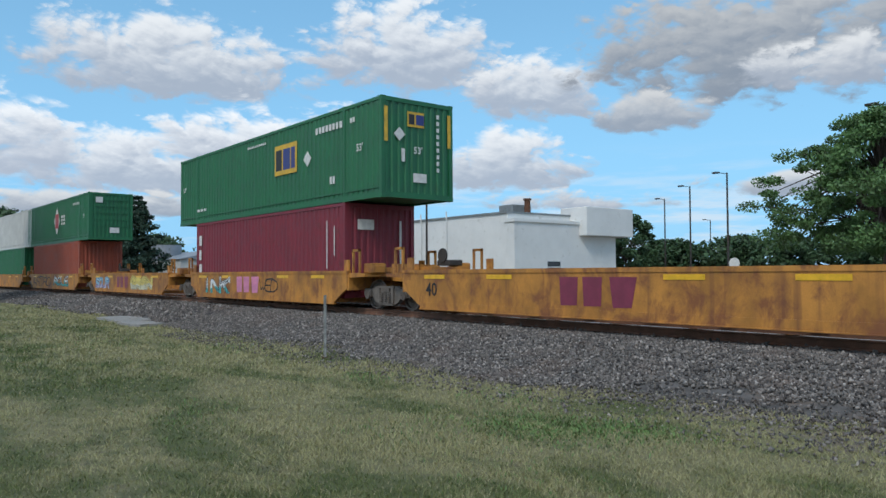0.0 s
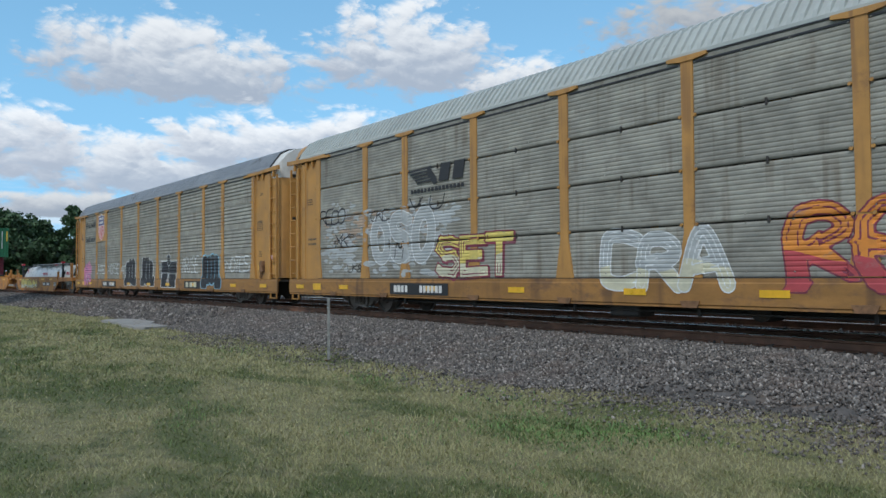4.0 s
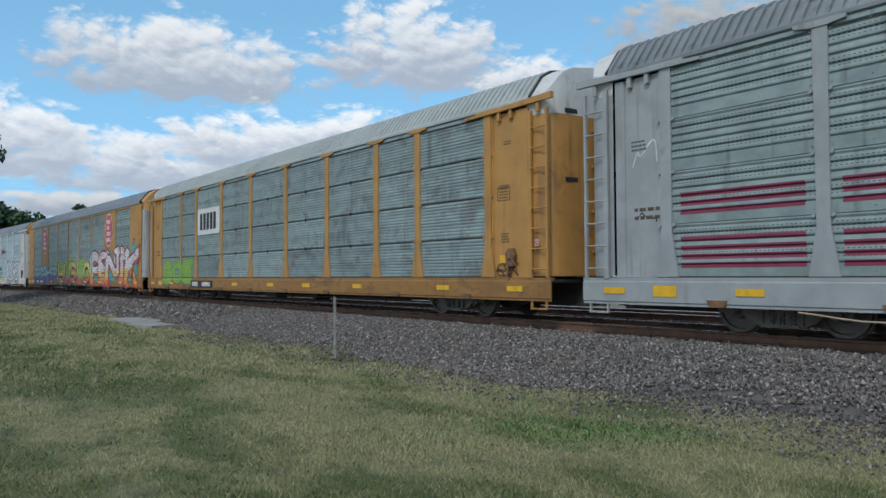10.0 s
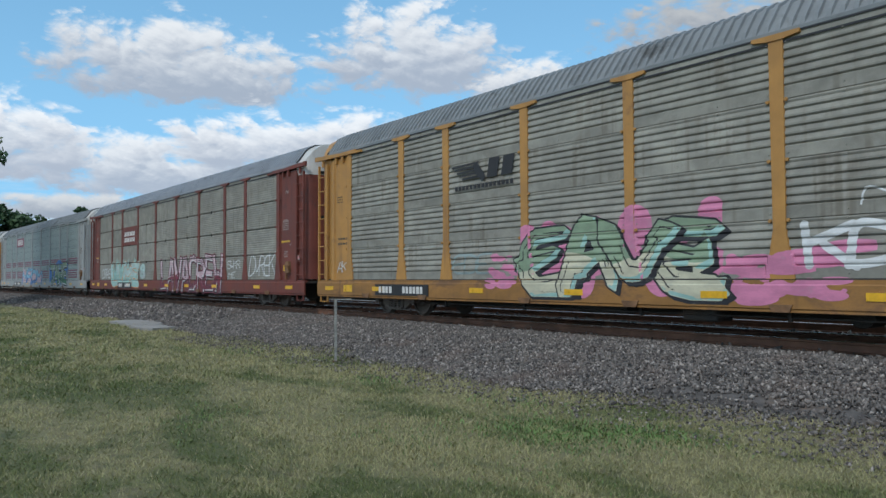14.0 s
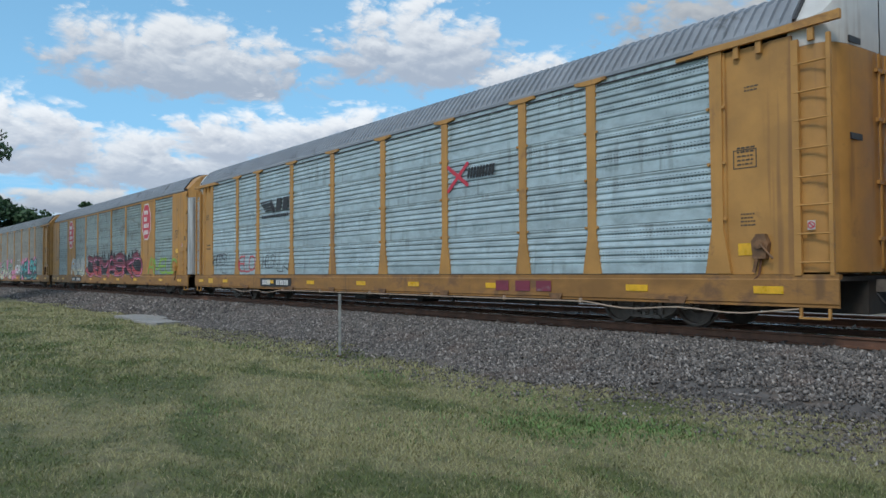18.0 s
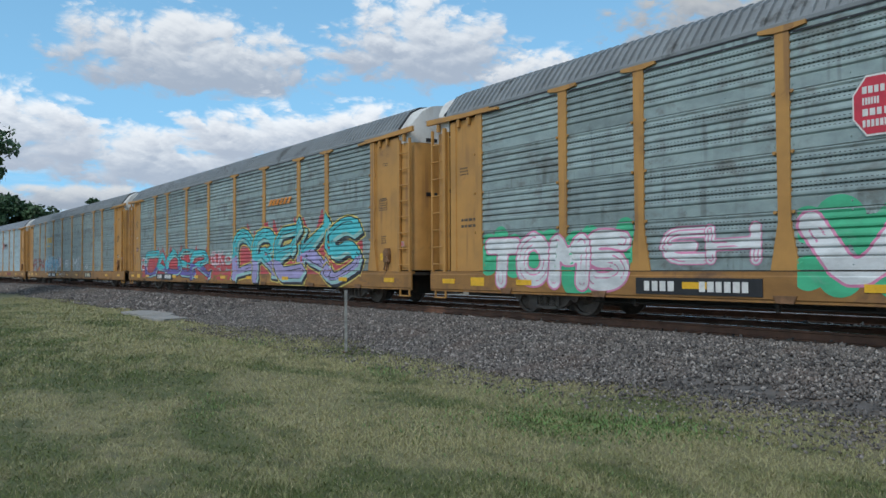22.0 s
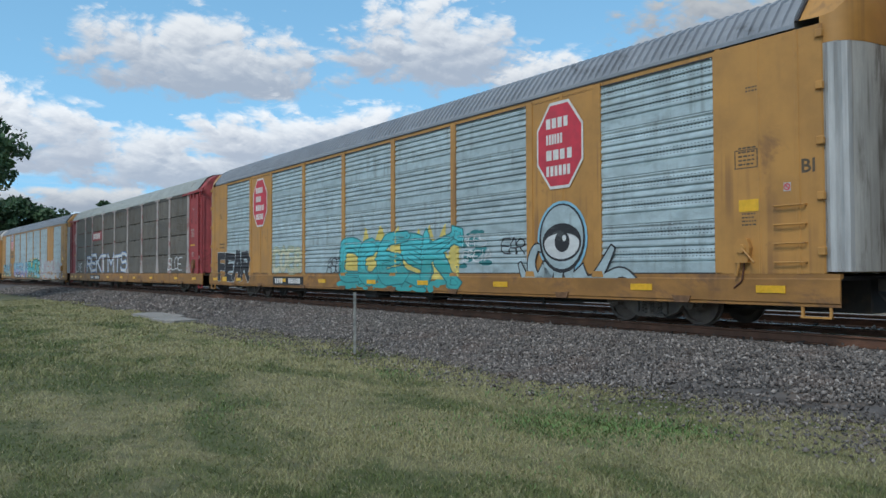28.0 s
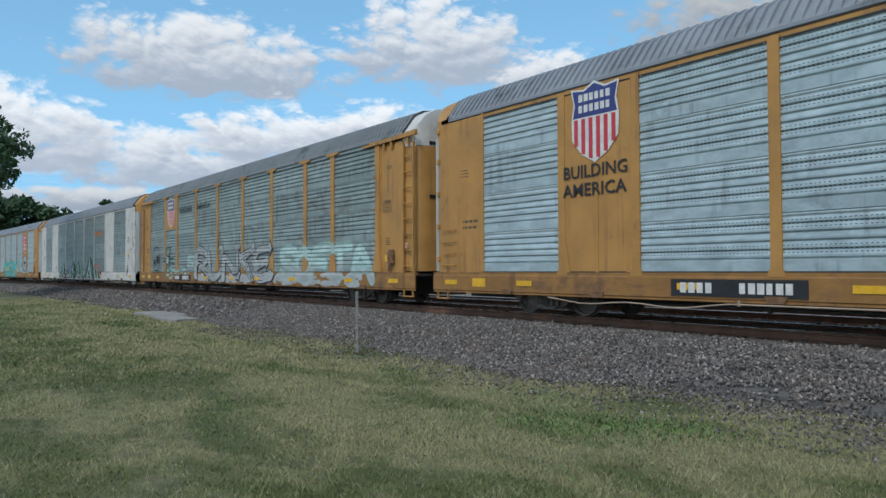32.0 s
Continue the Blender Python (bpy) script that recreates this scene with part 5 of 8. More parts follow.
def figure_mark(car, skin, x, z0, z1):
    """A squat black figure: round head, square shoulders, arms and seat ringed in white."""
    high = z1 - z0

    def block(gx, gz, a, b, c, d, lean=0.0):
        return np.maximum(np.abs(gx - x - (a + b) / 2 * high - lean * (gz - z0)) - (b - a) / 2 * high, np.abs(gz - z0 - (c + d) / 2 * high) - (d - c) / 2 * high)

    def layers(gx, gz):
        head = np.hypot((gx - x) / 0.8, gz - z0 - 0.80 * high) - 0.17 * high
        body = np.minimum(block(gx, gz, -0.62, 0.02, 0.40, 0.76, -0.02), block(gx, gz, 0.02, 0.66, 0.38, 0.74, 0.02))
        legs = np.minimum(block(gx, gz, -0.58, -0.06, 0.0, 0.42), block(gx, gz, 0.06, 0.62, 0.0, 0.40))
        all_of = np.minimum(np.minimum(head, body), legs)
        seams = np.minimum(np.abs(head) - 0.012 * high, np.maximum(np.abs(legs) - 0.012 * high, gz - z0 - 0.43 * high))
        seams = np.minimum(seams, np.maximum(np.abs(gx - x + 0.12 * np.sin(7 * (gz - z0) / high)) - 0.02, gz - z0 - 0.5 * high))
        return [all_of - 0.045, all_of, np.maximum(all_of, seams)]
    sprayed_shape(car, skin, x - 0.9 * high, x + 0.9 * high, z0 - 0.02, z1 + 0.1, ("spray_white", "spray_black", "spray_white"), layers)


def smear(car, skin, x0, x1, z0, z1, ink, seed, share=0.5):
    """A worn, patchy wash of old paint."""
    rng = random.Random(seed)
    # thick in the middle, thinning out to the sides
    spots = [(x0 + (x1 - x0) * rng.betavariate(1.6, 1.6), z0 + (z1 - z0) * rng.betavariate(1.5, 1.5), rng.uniform(0.015, 0.055 + 0.06 * share), rng.uniform(1.2, 4.5)) for _ in range(round((x1 - x0) * (z1 - z0) * (14 + 22 * share)))]

    def layers(gx, gz):
        field = np.full(gx.shape, 9.0)
        for x, z, r, q in spots:
            field = np.minimum(field, np.hypot((gx - x) / q, gz - z) - r)
        return [field]
    sprayed_shape(car, skin, x0 - 0.3, x1 + 0.3, z0 - 0.05, z1 + 0.1, (ink,), layers, 0.0025)


def leaf_peaks(car, skin, peaks, z0):
    """Green leaf-shaped peaks, each rimmed white and veined with pale and dark facets."""
    for n, (x, half, high, lean) in enumerate(peaks):
        def layers(gx, gz, x=x, half=half, high=high, lean=lean):
            t = np.clip((gz - z0) / high, -0.2, 1.0)
            mid = x + lean * t
            wide = half * (1.0 - t) ** 0.75 * (1.0 + 0.55 * np.sin(np.clip(t, 0, 1) * 3.1)) + half * 0.5 * np.clip(0.3 - t, 0, 1)
            u = (gx - mid) / np.maximum(wide, 0.02)
            body = np.maximum((np.abs(u) - 1.0) * np.maximum(wide, 0.05) * 0.8, gz - z0 - high)
            body = np.maximum(body, z0 + 0.01 - gz)
            vein = np.minimum(np.abs(u - 0.35 * np.sin(5 * t + n)) - 0.10, np.abs(u + 0.55 - 0.5 * t) - 0.09)
            dark = np.minimum(np.abs(u - 0.62 + 0.4 * t) - 0.12, np.abs(u + 0.15 * np.cos(6 * t)) - 0.05)
            pale = np.maximum(np.abs(u - 0.1 - 0.3 * np.sin(3 * t + n)) - 0.22, t - 0.62)
            return [body - 0.05, body, np.maximum(body + 0.01, pale * 0.3), np.maximum(body + 0.01, dark * 0.3), np.maximum(body + 0.01, vein * 0.3)]
        paint_coat("graffiti", skin, x - 1.7 * half - 0.3 + min(0, lean), x + 1.7 * half + 0.3 + max(0, lean), z0 - 0.05, z0 + high + 0.12, 0.035, layers, ("spray_white", "spray_green", "mint", "spray_black", "spray_white"), car, 0.0045 + 0.0022 * (n % 3), "spray-painted green mountain peak")


def skull_mark(car, x, z, s=0.76):
    """A black-outlined skull with a crossed figure beside it."""
    bm = bmesh.new()
    y = PLANE - 0.003

    def stroke(pts, w, slot=0, turns=2, depth=0.0):
        pts = smooth_line([(x + s * a, z + s * b) for a, b in pts], turns)
        ribbon(bm, pts, [w] * len(pts), y - depth, slot)

    def disc(cx, cz, rx, rz, slot, depth):
        f = bm.faces.new([bm.verts.new((x + s * (cx + rx * math.cos(6.283 * i / 24)), y - depth, z + s * (cz + rz * math.sin(6.283 * i / 24)))) for i in range(24)])
        f.material_index = slot
    stroke([(-0.62, 0.1), (-0.8, 0.55), (-0.6, 1.12), (0.0, 1.25), (0.6, 1.15), (0.82, 0.6), (0.66, 0.12)], 0.030, depth=0.002)
    stroke([(-0.62, 0.1), (-0.75, -0.1), (-0.4, -0.42), (0.3, -0.46), (0.8, -0.1), (0.66, 0.12)], 0.028, depth=0.003)
    disc(-0.38, 0.16, 0.19, 0.19, 0, 0.004)
    disc(0.34, 0.36, 0.30, 0.30, 0, 0.004)
    stroke([(-0.04, 0.0), (-0.04, -0.2)], 0.02, depth=0.004)
    stroke([(0.05, 0.0), (0.05, -0.2)], 0.02, depth=0.004)
    for a in (-0.66, -0.3, 0.1, 0.5, 0.85):
        stroke([(a, -0.4), (a + 0.05, -0.7), (a - 0.03, -0.98)], 0.018, depth=0.005)
    for a, b, c, d in ((1.6, 0.2, 2.6, 0.14), (1.6, 0.45, 2.6, 0.34), (2.9, 0.3, 4.0, 0.4), (2.9, 0.1, 4.1, 0.05), (2.5, -0.1, 1.9, -1.1), (2.9, -0.1, 3.6, -1.1), (2.6, 0.4, 2.3, 1.1), (2.9, 0.4, 3.4, 1.1), (2.3, 1.1, 3.4, 1.1), (1.6, 0.2, 1.6, 0.45)):
        stroke([(a, b), ((a + c) / 2, (b + d) / 2 + 0.02), (c, d)], 0.032, depth=0.001)
        stroke([(a, b), ((a + c) / 2, (b + d) / 2 + 0.02), (c, d)], 0.052, 2, depth=-0.0015)
    disc(2.72, 0.25, 0.33, 0.33, 0, 0.006)
    disc(2.72, 0.25, 0.25, 0.25, 1, 0.008)
    part("graffiti", bm, ("spray_black", "panel_bright", "mint"), car, "black line drawing of a skull")


STYLES = {
    # fill, lower fill, outline, backing, and how the strokes are drawn
    "wtag": dict(mode="tag", line="spray_white", fat=0.045, slant=0.12), "btag": dict(mode="tag", line="spray_black", fat=0.05, slant=0.12),
    "redtag": dict(mode="tag", line="spray_red", fat=0.05), "pinktag": dict(mode="tag", line="pink", fat=0.05, slant=0.1), "greytag": dict(mode="tag", line="panel_grey", fat=0.06, slant=0.1),
    "wfat": dict(mode="tag", line="spray_white", fat=0.085),
    "pink1": dict(mode="bubble", fill="pink", line="violet", cloud="pink", fat=0.13, edge=0.015),
    "alfa": dict(mode="bubble", fill="teal", line="spray_black", fat=0.12, edge=0.02, low="mint"),
    "tan": dict(mode="block", fill="spray_yellow", low="cream", line="spray_maroon", fat=0.11, edge=0.03, deep=0.05),
    "ghost": dict(plain=True, mode="bubble", fill="ghost", line="spray_white", fat=0.13, edge=0.02),
    "ember": dict(mode="sharp", fill="spray_orange", low="spray_red", line="spray_maroon", fat=0.11, edge=0.02),
    "yorbs": dict(mode="bubble", fill="spray_green", low="lime", third="spray_yellow", line="spray_white", cloud="violet", puff="flame", fat=0.125, edge=0.028, lap=0.16),
    "wblack": dict(mode="bubble", fill="spray_white", line="spray_black", fat=0.15, edge=0.03, lap=0.12),
    "grsem": dict(mode="bubble", fill="mint", low="violet", line="spray_black", fat=0.12, edge=0.025, lap=0.12, aura="violet"),
    "huslo": dict(mode="block", fill="spray_yellow", low="salmon", third="spray_red", line="spray_black", cloud="lime", fat=0.115, edge=0.028, deep=0.09, lap=0.02),
    "penk": dict(mode="sharp", fill="spray_white", low="spray_yellow", third="spray_orange", line="spray_red", cloud="teal", puff="flame", fat=0.125, edge=0.032, deep=0.07, lap=0.2, aura="spray_maroon"),
    "limebox": dict(mode="bubble", fill="lime", line="spray_green", fat=0.17, edge=0.025, lap=0.1),
    "bluem": dict(mode="sharp", fill="sky_blue", low="bright_blue", line="deep_blue", cloud="pale_pink", puff="flame", fat=0.12, edge=0.022, lap=0.15),
    "tare": dict(mode="block", fill="sage", low="spray_green", line="spray_black", cloud="bright_blue", fat=0.125, edge=0.035, shine="spray_white", deep=0.05, lap=0.1),
    "sea": dict(mode="sharp", fill="pale_mint", low="mint", line="pale_mint", aura="spray_orange", cloud="mint", puff="flame", fat=0.13, edge=0.02, lap=0.2),
    "lava": dict(mode="block", fill="pale_pink", low="spray_maroon", line="spray_black", aura="spray_maroon", fat=0.10, edge=0.018, deep=0.03, lap=0.06, shine="spray_white"),
    "eave": dict(mode="sharp", fill="sage", low="cream", line="spray_black", cloud="pink", fat=0.155, edge=0.025, lap=0.24, shine="mint", deep=0.05),
    "nelse": dict(mode="sharp", fill="teal", low="deep_teal", line="spray_black", cloud="pink", fat=0.13, edge=0.035, lap=0.18, shine="mint", aura="spray_black", deep=0.04),
    "jemask": dict(mode="sharp", fill="spray_maroon", low="spray_red", line="spray_black", cloud="spray_black", puff="flame", fat=0.115, edge=0.03, lap=0.2, shine="pink"),
    "limepale": dict(mode="tag", line="lime", fat=0.07, slant=0.15),
    "pale": dict(mode="bubble", fill="ghost", low="cream", line="spray_white", fat=0.12, edge=0.02, lap=0.1),
    "fupa": dict(mode="sharp", fill="dull_red", line="spray_black", fat=0.105, edge=0.025, lap=0.08),
    "napkn": dict(mode="sharp", fill="sky_blue", line="deep_blue", aura="spray_white", fat=0.115, edge=0.022, lap=0.1, shine="spray_white"),
    "caoer": dict(mode="sharp", fill="bright_teal", low="violet", line="spray_black", cloud="spray_red", puff="flame", fat=0.12, edge=0.022, lap=0.22, shine="mint"),
    "dreks": dict(mode="sharp", fill="bright_teal", low="lilac", line="spray_black", cloud="spray_red", fat=0.13, edge=0.022, lap=0.14, shine="mint", deep=0.045, puff="flame", aura="spray_yellow"),
    "guk": dict(mode="tag", line="pale_pink", fat=0.085),
    "toms": dict(mode="bubble", fill="spray_white", line="pink", fat=0.145, edge=0.03, lap=0.1, cloud="bright_green"),
    "ehw": dict(mode="bubble", fill="spray_white", line="pink", fat=0.13, edge=0.028),
    "merck": dict(mode="bubble", fill="cream", line="spray_black", low="ghost", cloud="violet", fat=0.12, edge=0.04, deep=0.05, lap=0.08),
    "skimo": dict(mode="sharp", fill="sky_blue", low="mint", line="spray_black", fat=0.13, edge=0.03, lap=0.22, deep=0.03),
    "wresl": dict(mode="bubble", fill="sky_blue", low="lilac", line="deep_blue", fat=0.135, edge=0.022, lap=0.1, deep=0.03, shine="spray_white"),
    "phaze": dict(mode="block", fill="bright_teal", low="sky_blue", line="spray_green", aura="spray_black", cloud="spray_yellow", fat=0.13, edge=0.028, lap=0.12, deep=0.05, shine="mint"),
    "lepra": dict(mode="bubble", fill="ghost", line="dusty_pink", fat=0.15, edge=0.018, lap=0.12),
    "rekt": dict(plain=True, mode="block", fill="spray_white", line="bright_blue", fat=0.075, edge=0.028),
    "blackw": dict(plain=True, mode="block", fill="spray_black", line="spray_white", fat=0.15, edge=0.012, lap=0.1),
    "cgreen": dict(mode="bubble", fill="cream", line="sage", fat=0.13, edge=0.025, lap=0.08),
    "coesk": dict(mode="sharp", fill="bright_teal", low="teal", line="deep_teal", cloud="spray_yellow", fat=0.14, edge=0.025, lap=0.25, puff="flame"),
    "runke": dict(mode="sharp", fill="ghost", line="spray_black", fat=0.115, edge=0.024, lap=0.08, deep=0.05),
    "soft": dict(mode="bubble", fill="pale_mint", low="ghost", line="mint", fat=0.13, edge=0.025, lap=0.1),
    "yellowbig": dict(mode="bubble", fill="spray_yellow", low="cream", line="spray_black", aura="spray_yellow", fat=0.19, edge=0.025, lap=0.1), "zebra": dict(mode="sharp", fill="spray_white", low="teal", line="spray_black", fat=0.12, edge=0.03, lap=0.1),
}


# ---- train: autorack cars ----
POSTS = (-12.0, -9.2, -7.2, -4.35, -1.47, 1.47, 4.35, 7.2, 9.2, 12.0)
PANEL_FOOT, PANEL_HIGH = 0.97, 0.945


def screen_profile(kind):
    """Outline of one screen from foot to head: (depth outwards, height)."""
    out = [(0.0, 0.0)]
    if kind == "ribbed":
        out += [(0.022, 0.012), (0.022, 0.20)]
        z = 0.22
        for i in range(5):
            out += [(-0.008, z), (0.024, z + 0.028), (0.024, z + 0.060), (0.004, z + 0.112)]
            z += 0.138
        out += [(0.018, 0.92), (0.014, 0.945)]
    else:
        z = 0.015
        for i in range(11):
            out += [(0.010, z), (0.02, z + 0.022), (0.02, z + 0.056)]
            z += 0.081
        out += [(0.0, 0.915)]
    return out


def build_screen(kind, wide):
    def build(bm):
        prof = screen_profile(kind)
        cols = [bm.verts.new((x, -d, z)) for d, z in prof for x in (0.0, wide)]
        for i in range(len(prof) - 1):
            bm.faces.new((cols[2 * i], cols[2 * i + 1], cols[2 * i + 3], cols[2 * i + 2]))
        back = [bm.verts.new((x, 0.02, z)) for z in (0.0, prof[-1][1]) for x in (0.0, wide)]
        bm.faces.new((back[0], back[2], back[3], back[1]))
        # rivets down the middle of the sheet
        for x in (0.06, wide * 0.35, wide * 0.65, wide - 0.06):
            for z in (0.1, 0.91):
                tube(bm, (x, -0.018, z), (x, -0.036, z), 0.016, 0.012, 5)
    return build


def build_post_shape(bm):
    """A vertical side post with a wide cap and a flared foot."""
    y0, y1 = -0.012, 0.06
    prism_y(bm, [(-0.12, 4.79), (-0.105, 1.75), (0.105, 1.75), (0.12, 4.79)], y0, y1)
    prism_y(bm, [(-0.105, 1.75), (-0.24, 0.98), (0.24, 0.98), (0.105, 1.75)], y0 - 0.004, y1)
    prism_y(bm, [(-0.40, 4.805), (-0.40, 4.865), (0.40, 4.865), (0.40, 4.805), (0.13, 4.765), (-0.13, 4.765)], y0 - 0.02, y1)
    for z in (1.9, 2.85, 3.8):
        for x in (-0.15, 0.15):
            tube(bm, (x, y0 + 0.01, z), (x, y0 - 0.015, z), 0.035, 0.03, 6)


def build_post_narrow(bm):
    """A plain side post of the later cars."""
    prism_y(bm, [(-0.10, 4.80), (-0.10, 0.98), (0.10, 0.98), (0.10, 4.80)], -0.012, 0.06)
    prism_y(bm, [(-0.12, 1.02), (-0.16, 0.90), (0.16, 0.90), (0.12, 1.02)], -0.02, 0.02)


def build_roof(length, ends):
    def build(bm):
        """Roof sheet: sloped shoulders and a low crown, corrugated across."""
        prof = [(-1.50, 4.86), (-1.50, 4.93), (-1.42, 5.02), (-1.10, 5.44), (-0.80, 5.60), (0.0, 5.72), (0.80, 5.60), (1.10, 5.44), (1.42, 5.02), (1.50, 4.93), (1.50, 4.86)]
        xs, lift = [], []
        x = -length / 2
        while x < length / 2 - 0.01:
            for dx, l in ((0.0, 0.0), (0.012, 0.04), (0.08, 0.04), (0.092, 0.0)):
                xs.append(x + dx), lift.append(l)
            x += 0.2
        rings = []
        for x, l in zip(xs, lift):
            ring = []
            for i, (y, z) in enumerate(prof):
                k = l if 2 <= i <= len(prof) - 3 else 0
                ring.append(bm.verts.new((x, y * (1 + k / 1.8), z + k)))
            rings.append(ring)
        for p, q in zip(rings, rings[1:]):
            for i in range(len(prof) - 1):
                bm.faces.new((p[i], p[i + 1], q[i + 1], q[i]))
        bm.faces.new(rings[0])
        bm.faces.new(rings[-1][::-1])
    return build


DOOR = {False: ((13.25, 1.46), (13.6, 1.46), (13.78, 1.41), (13.9, 1.26), (13.96, 1.0), (13.99, 0.55), (14.0, 0.02)),
        True: ((13.72, 1.46), (13.92, 1.43), (14.08, 1.28), (14.17, 1.05), (14.22, 0.8), (14.26, 0.45), (14.27, 0.02))}
CROWN = ((0.0, 5.72), (0.80, 5.60), (1.10, 5.44), (1.42, 5.02), (1.50, 4.93))


def crown(y):
    return float(np.interp(abs(y), [p[0] for p in CROWN], [p[1] for p in CROWN]))


def build_door_leaf(side, later):
    def build(bm):
        """One leaf of the rounded end doors; the end faces +x."""
        ring = [(x, side * y) for x, y in DOOR[later]]
        a = [bm.verts.new((x, y, 1.0)) for x, y in ring]
        b = [bm.verts.new((x, y, 4.52)) for x, y in ring]
        for i in range(len(ring) - 1):
            bm.faces.new((a[i], a[i + 1], b[i + 1], b[i])).smooth = True
    return build


def build_door_bars(side, later):
    def build(bm):
        """Latch rod down the seam and its keepers."""
        x = DOOR[later][-1][0]
        tube(bm, (x + 0.03, side * 0.12, 1.05), (x + 0.03, side * 0.12, 4.5), 0.022, 0.022, 6)
        for z in (1.5, 2.4, 3.4, 4.2):
            box(bm, x, x + 0.05, min(side * 0.03, side * 0.2), max(side * 0.03, side * 0.2), z, z + 0.06)
    return build


def build_door_slot(side, later):
    def build(bm):
        x = DOOR[later][4][0] - 0.03
        for z in (3.05, 4.56):
            box(bm, x - 0.06, x + 0.055, min(side * 0.62, side * 1.0), max(side * 0.62, side * 1.0), z, z + 0.10)
    return build


def build_door_top(side, later):
    def build(bm):
        """Head of a door leaf: closes the end up to the roof's crown."""
        ring = []
        for (x, y), (p, q) in zip(DOOR[later], DOOR[later][1:]):
            ring += [(x, y), ((x + p) / 2, (y + q) / 2)]
        ring.append(DOOR[later][-1])
        low = [bm.verts.new((x, side * y, 4.525)) for x, y in ring]
        top = [bm.verts.new((x, side * y, crown(y) - 0.03)) for x, y in ring]
        lid = [bm.verts.new((x, side * y, crown(y) - 0.03)) for x, y in ring]
        back = [bm.verts.new((13.3, side * y, crown(y) - 0.005)) for x, y in ring]
        for i in range(len(ring) - 1):
            bm.faces.new((low[i], low[i + 1], top[i + 1], top[i])).smooth = True
            bm.faces.new((lid[i], lid[i + 1], back[i + 1], back[i]))
    return build


def build_roof_edge(bm):
    """Dark rounded trim along the roof's end."""
    full = [(-y, z) for y, z in CROWN[::-1]] + list(CROWN[1:])
    for (y, z), (p, q) in zip(full, full[1:]):
        tube(bm, (0, y * 1.008, z + 0.012), (0, p * 1.008, q + 0.012), 0.03, 0.03, 5)


def prism_z(bm, outline, z0, z1):
    """Sweeps an outline of (x, y) from z0 to z1."""
    a = [bm.verts.new((x, y, z0)) for x, y in outline]
    b = [bm.verts.new((x, y, z1)) for x, y in outline]
    k = len(outline)
    for i in range(k):
        j = (i + 1) % k
        bm.faces.new((a[i], a[j], b[j], b[i]))
    bm.faces.new(a)
    bm.faces.new(b[::-1])


def build_ladder(bm):
    for x, w in ((-0.25, 0.055), (0.27, 0.03)):
        box(bm, x - w, x + w, -0.06, 0.0, 0.95, 4.62)
    for i in range(8):
        z = 1.15 + 0.44 * i
        tube(bm, (-0.26, -0.05, z), (0.28, -0.05, z), 0.017, 0.017, 6)


def build_end_sheet(reach):
    def build(bm):
        """Smooth sheet beside the end door with its folded ribs."""
        prism_z(bm, [(-0.1, 0.03), (-0.1, -0.03), (0.16, -0.03), (0.17, 0.0), (0.94, 0.0), (0.95, -0.03), (reach, -0.03), (reach, 0.03)], 0.97, 4.72)
    return build


def build_end_sheet_plain(bm):
    """Flush sheet of the later cars, folded at its edge."""
    prism_z(bm, [(-0.12, 0.03), (-0.12, -0.004), (0.70, -0.004), (0.71, -0.016), (0.735, -0.016), (0.745, -0.004), (1.34, -0.004), (1.35, -0.02), (1.40, -0.02), (1.41, -0.004), (1.76, -0.004), (1.78, 0.03)], 0.97, 4.82)


def build_grab(bm):
    tube(bm, (-0.25, -0.07, 0), (0.25, -0.07, 0), 0.016, 0.016, 6)
    for x in (-0.25, 0.25):
        tube(bm, (x, -0.07, 0), (x, 0.0, 0), 0.014, 0.014, 5)


def build_clamshell(bm):
    """Fluted bright rail at the edge of the later cars' end doors."""
    ring = [(13.80, -1.475), (13.86, -1.50), (13.93, -1.46), (13.96, -1.40), (14.03, -1.42), (14.09, -1.37), (14.11, -1.28), (14.0, -1.2), (13.8, -1.40)]
    prism_z(bm, ring, 1.0, 4.5)


def build_hinge(bm):
    soft_box(bm, -0.05, 0.06, -0.05, 0.03, 0.0, 0.13, 0.012)


def stencil(rows, x0, z0, size):
    """Small lines of data lettering, as plain bars."""
    def build(bm):
        rng = random.Random(rows * 7)
        for r in range(rows):
            x, z = x0, z0 - r * size * 1.9
            while x < x0 + size * 7:
                w = size * rng.uniform(0.8, 2.2)
                sheet(bm, [(x, z), (x + w, z), (x + w, z + size * 0.8), (x, z + size * 0.8)], 0.0)
                x += w + size * 0.5
    return build


def build_frame_line(bm):
    for x0, x1, z0, z1 in ((0, 0.42, 0, 0.018), (0, 0.42, 0.30, 0.318), (0, 0.018, 0.018, 0.30), (0.402, 0.42, 0.018, 0.30)):
        sheet(bm, [(x0, z0), (x1, z0), (x1, z1), (x0, z1)], 0.0)


def build_hood(bm):
    """Door track that runs over the end sheet."""
    prism_y(bm, [(-0.75, 4.74), (-0.75, 4.80), (2.1, 4.92), (2.1, 4.78)], -0.06, 0.02)
    for x in (0.35, 0.75, 1.6):
        box(bm, x, x + 0.09, -0.03, 0.03, 4.56, 4.76)


def build_sill(bm):
    """Side sill: a deep channel with a lip, stepped up over the trucks."""
    prism_x(bm, [(0.0, 0.46), (0.0, 0.50), (-0.02, 0.52), (-0.02, 0.88), (-0.008, 0.90), (-0.008, 0.965), (0.10, 0.965), (0.10, 0.90), (0.02, 0.88), (0.02, 0.46)], -14.0, 14.0)


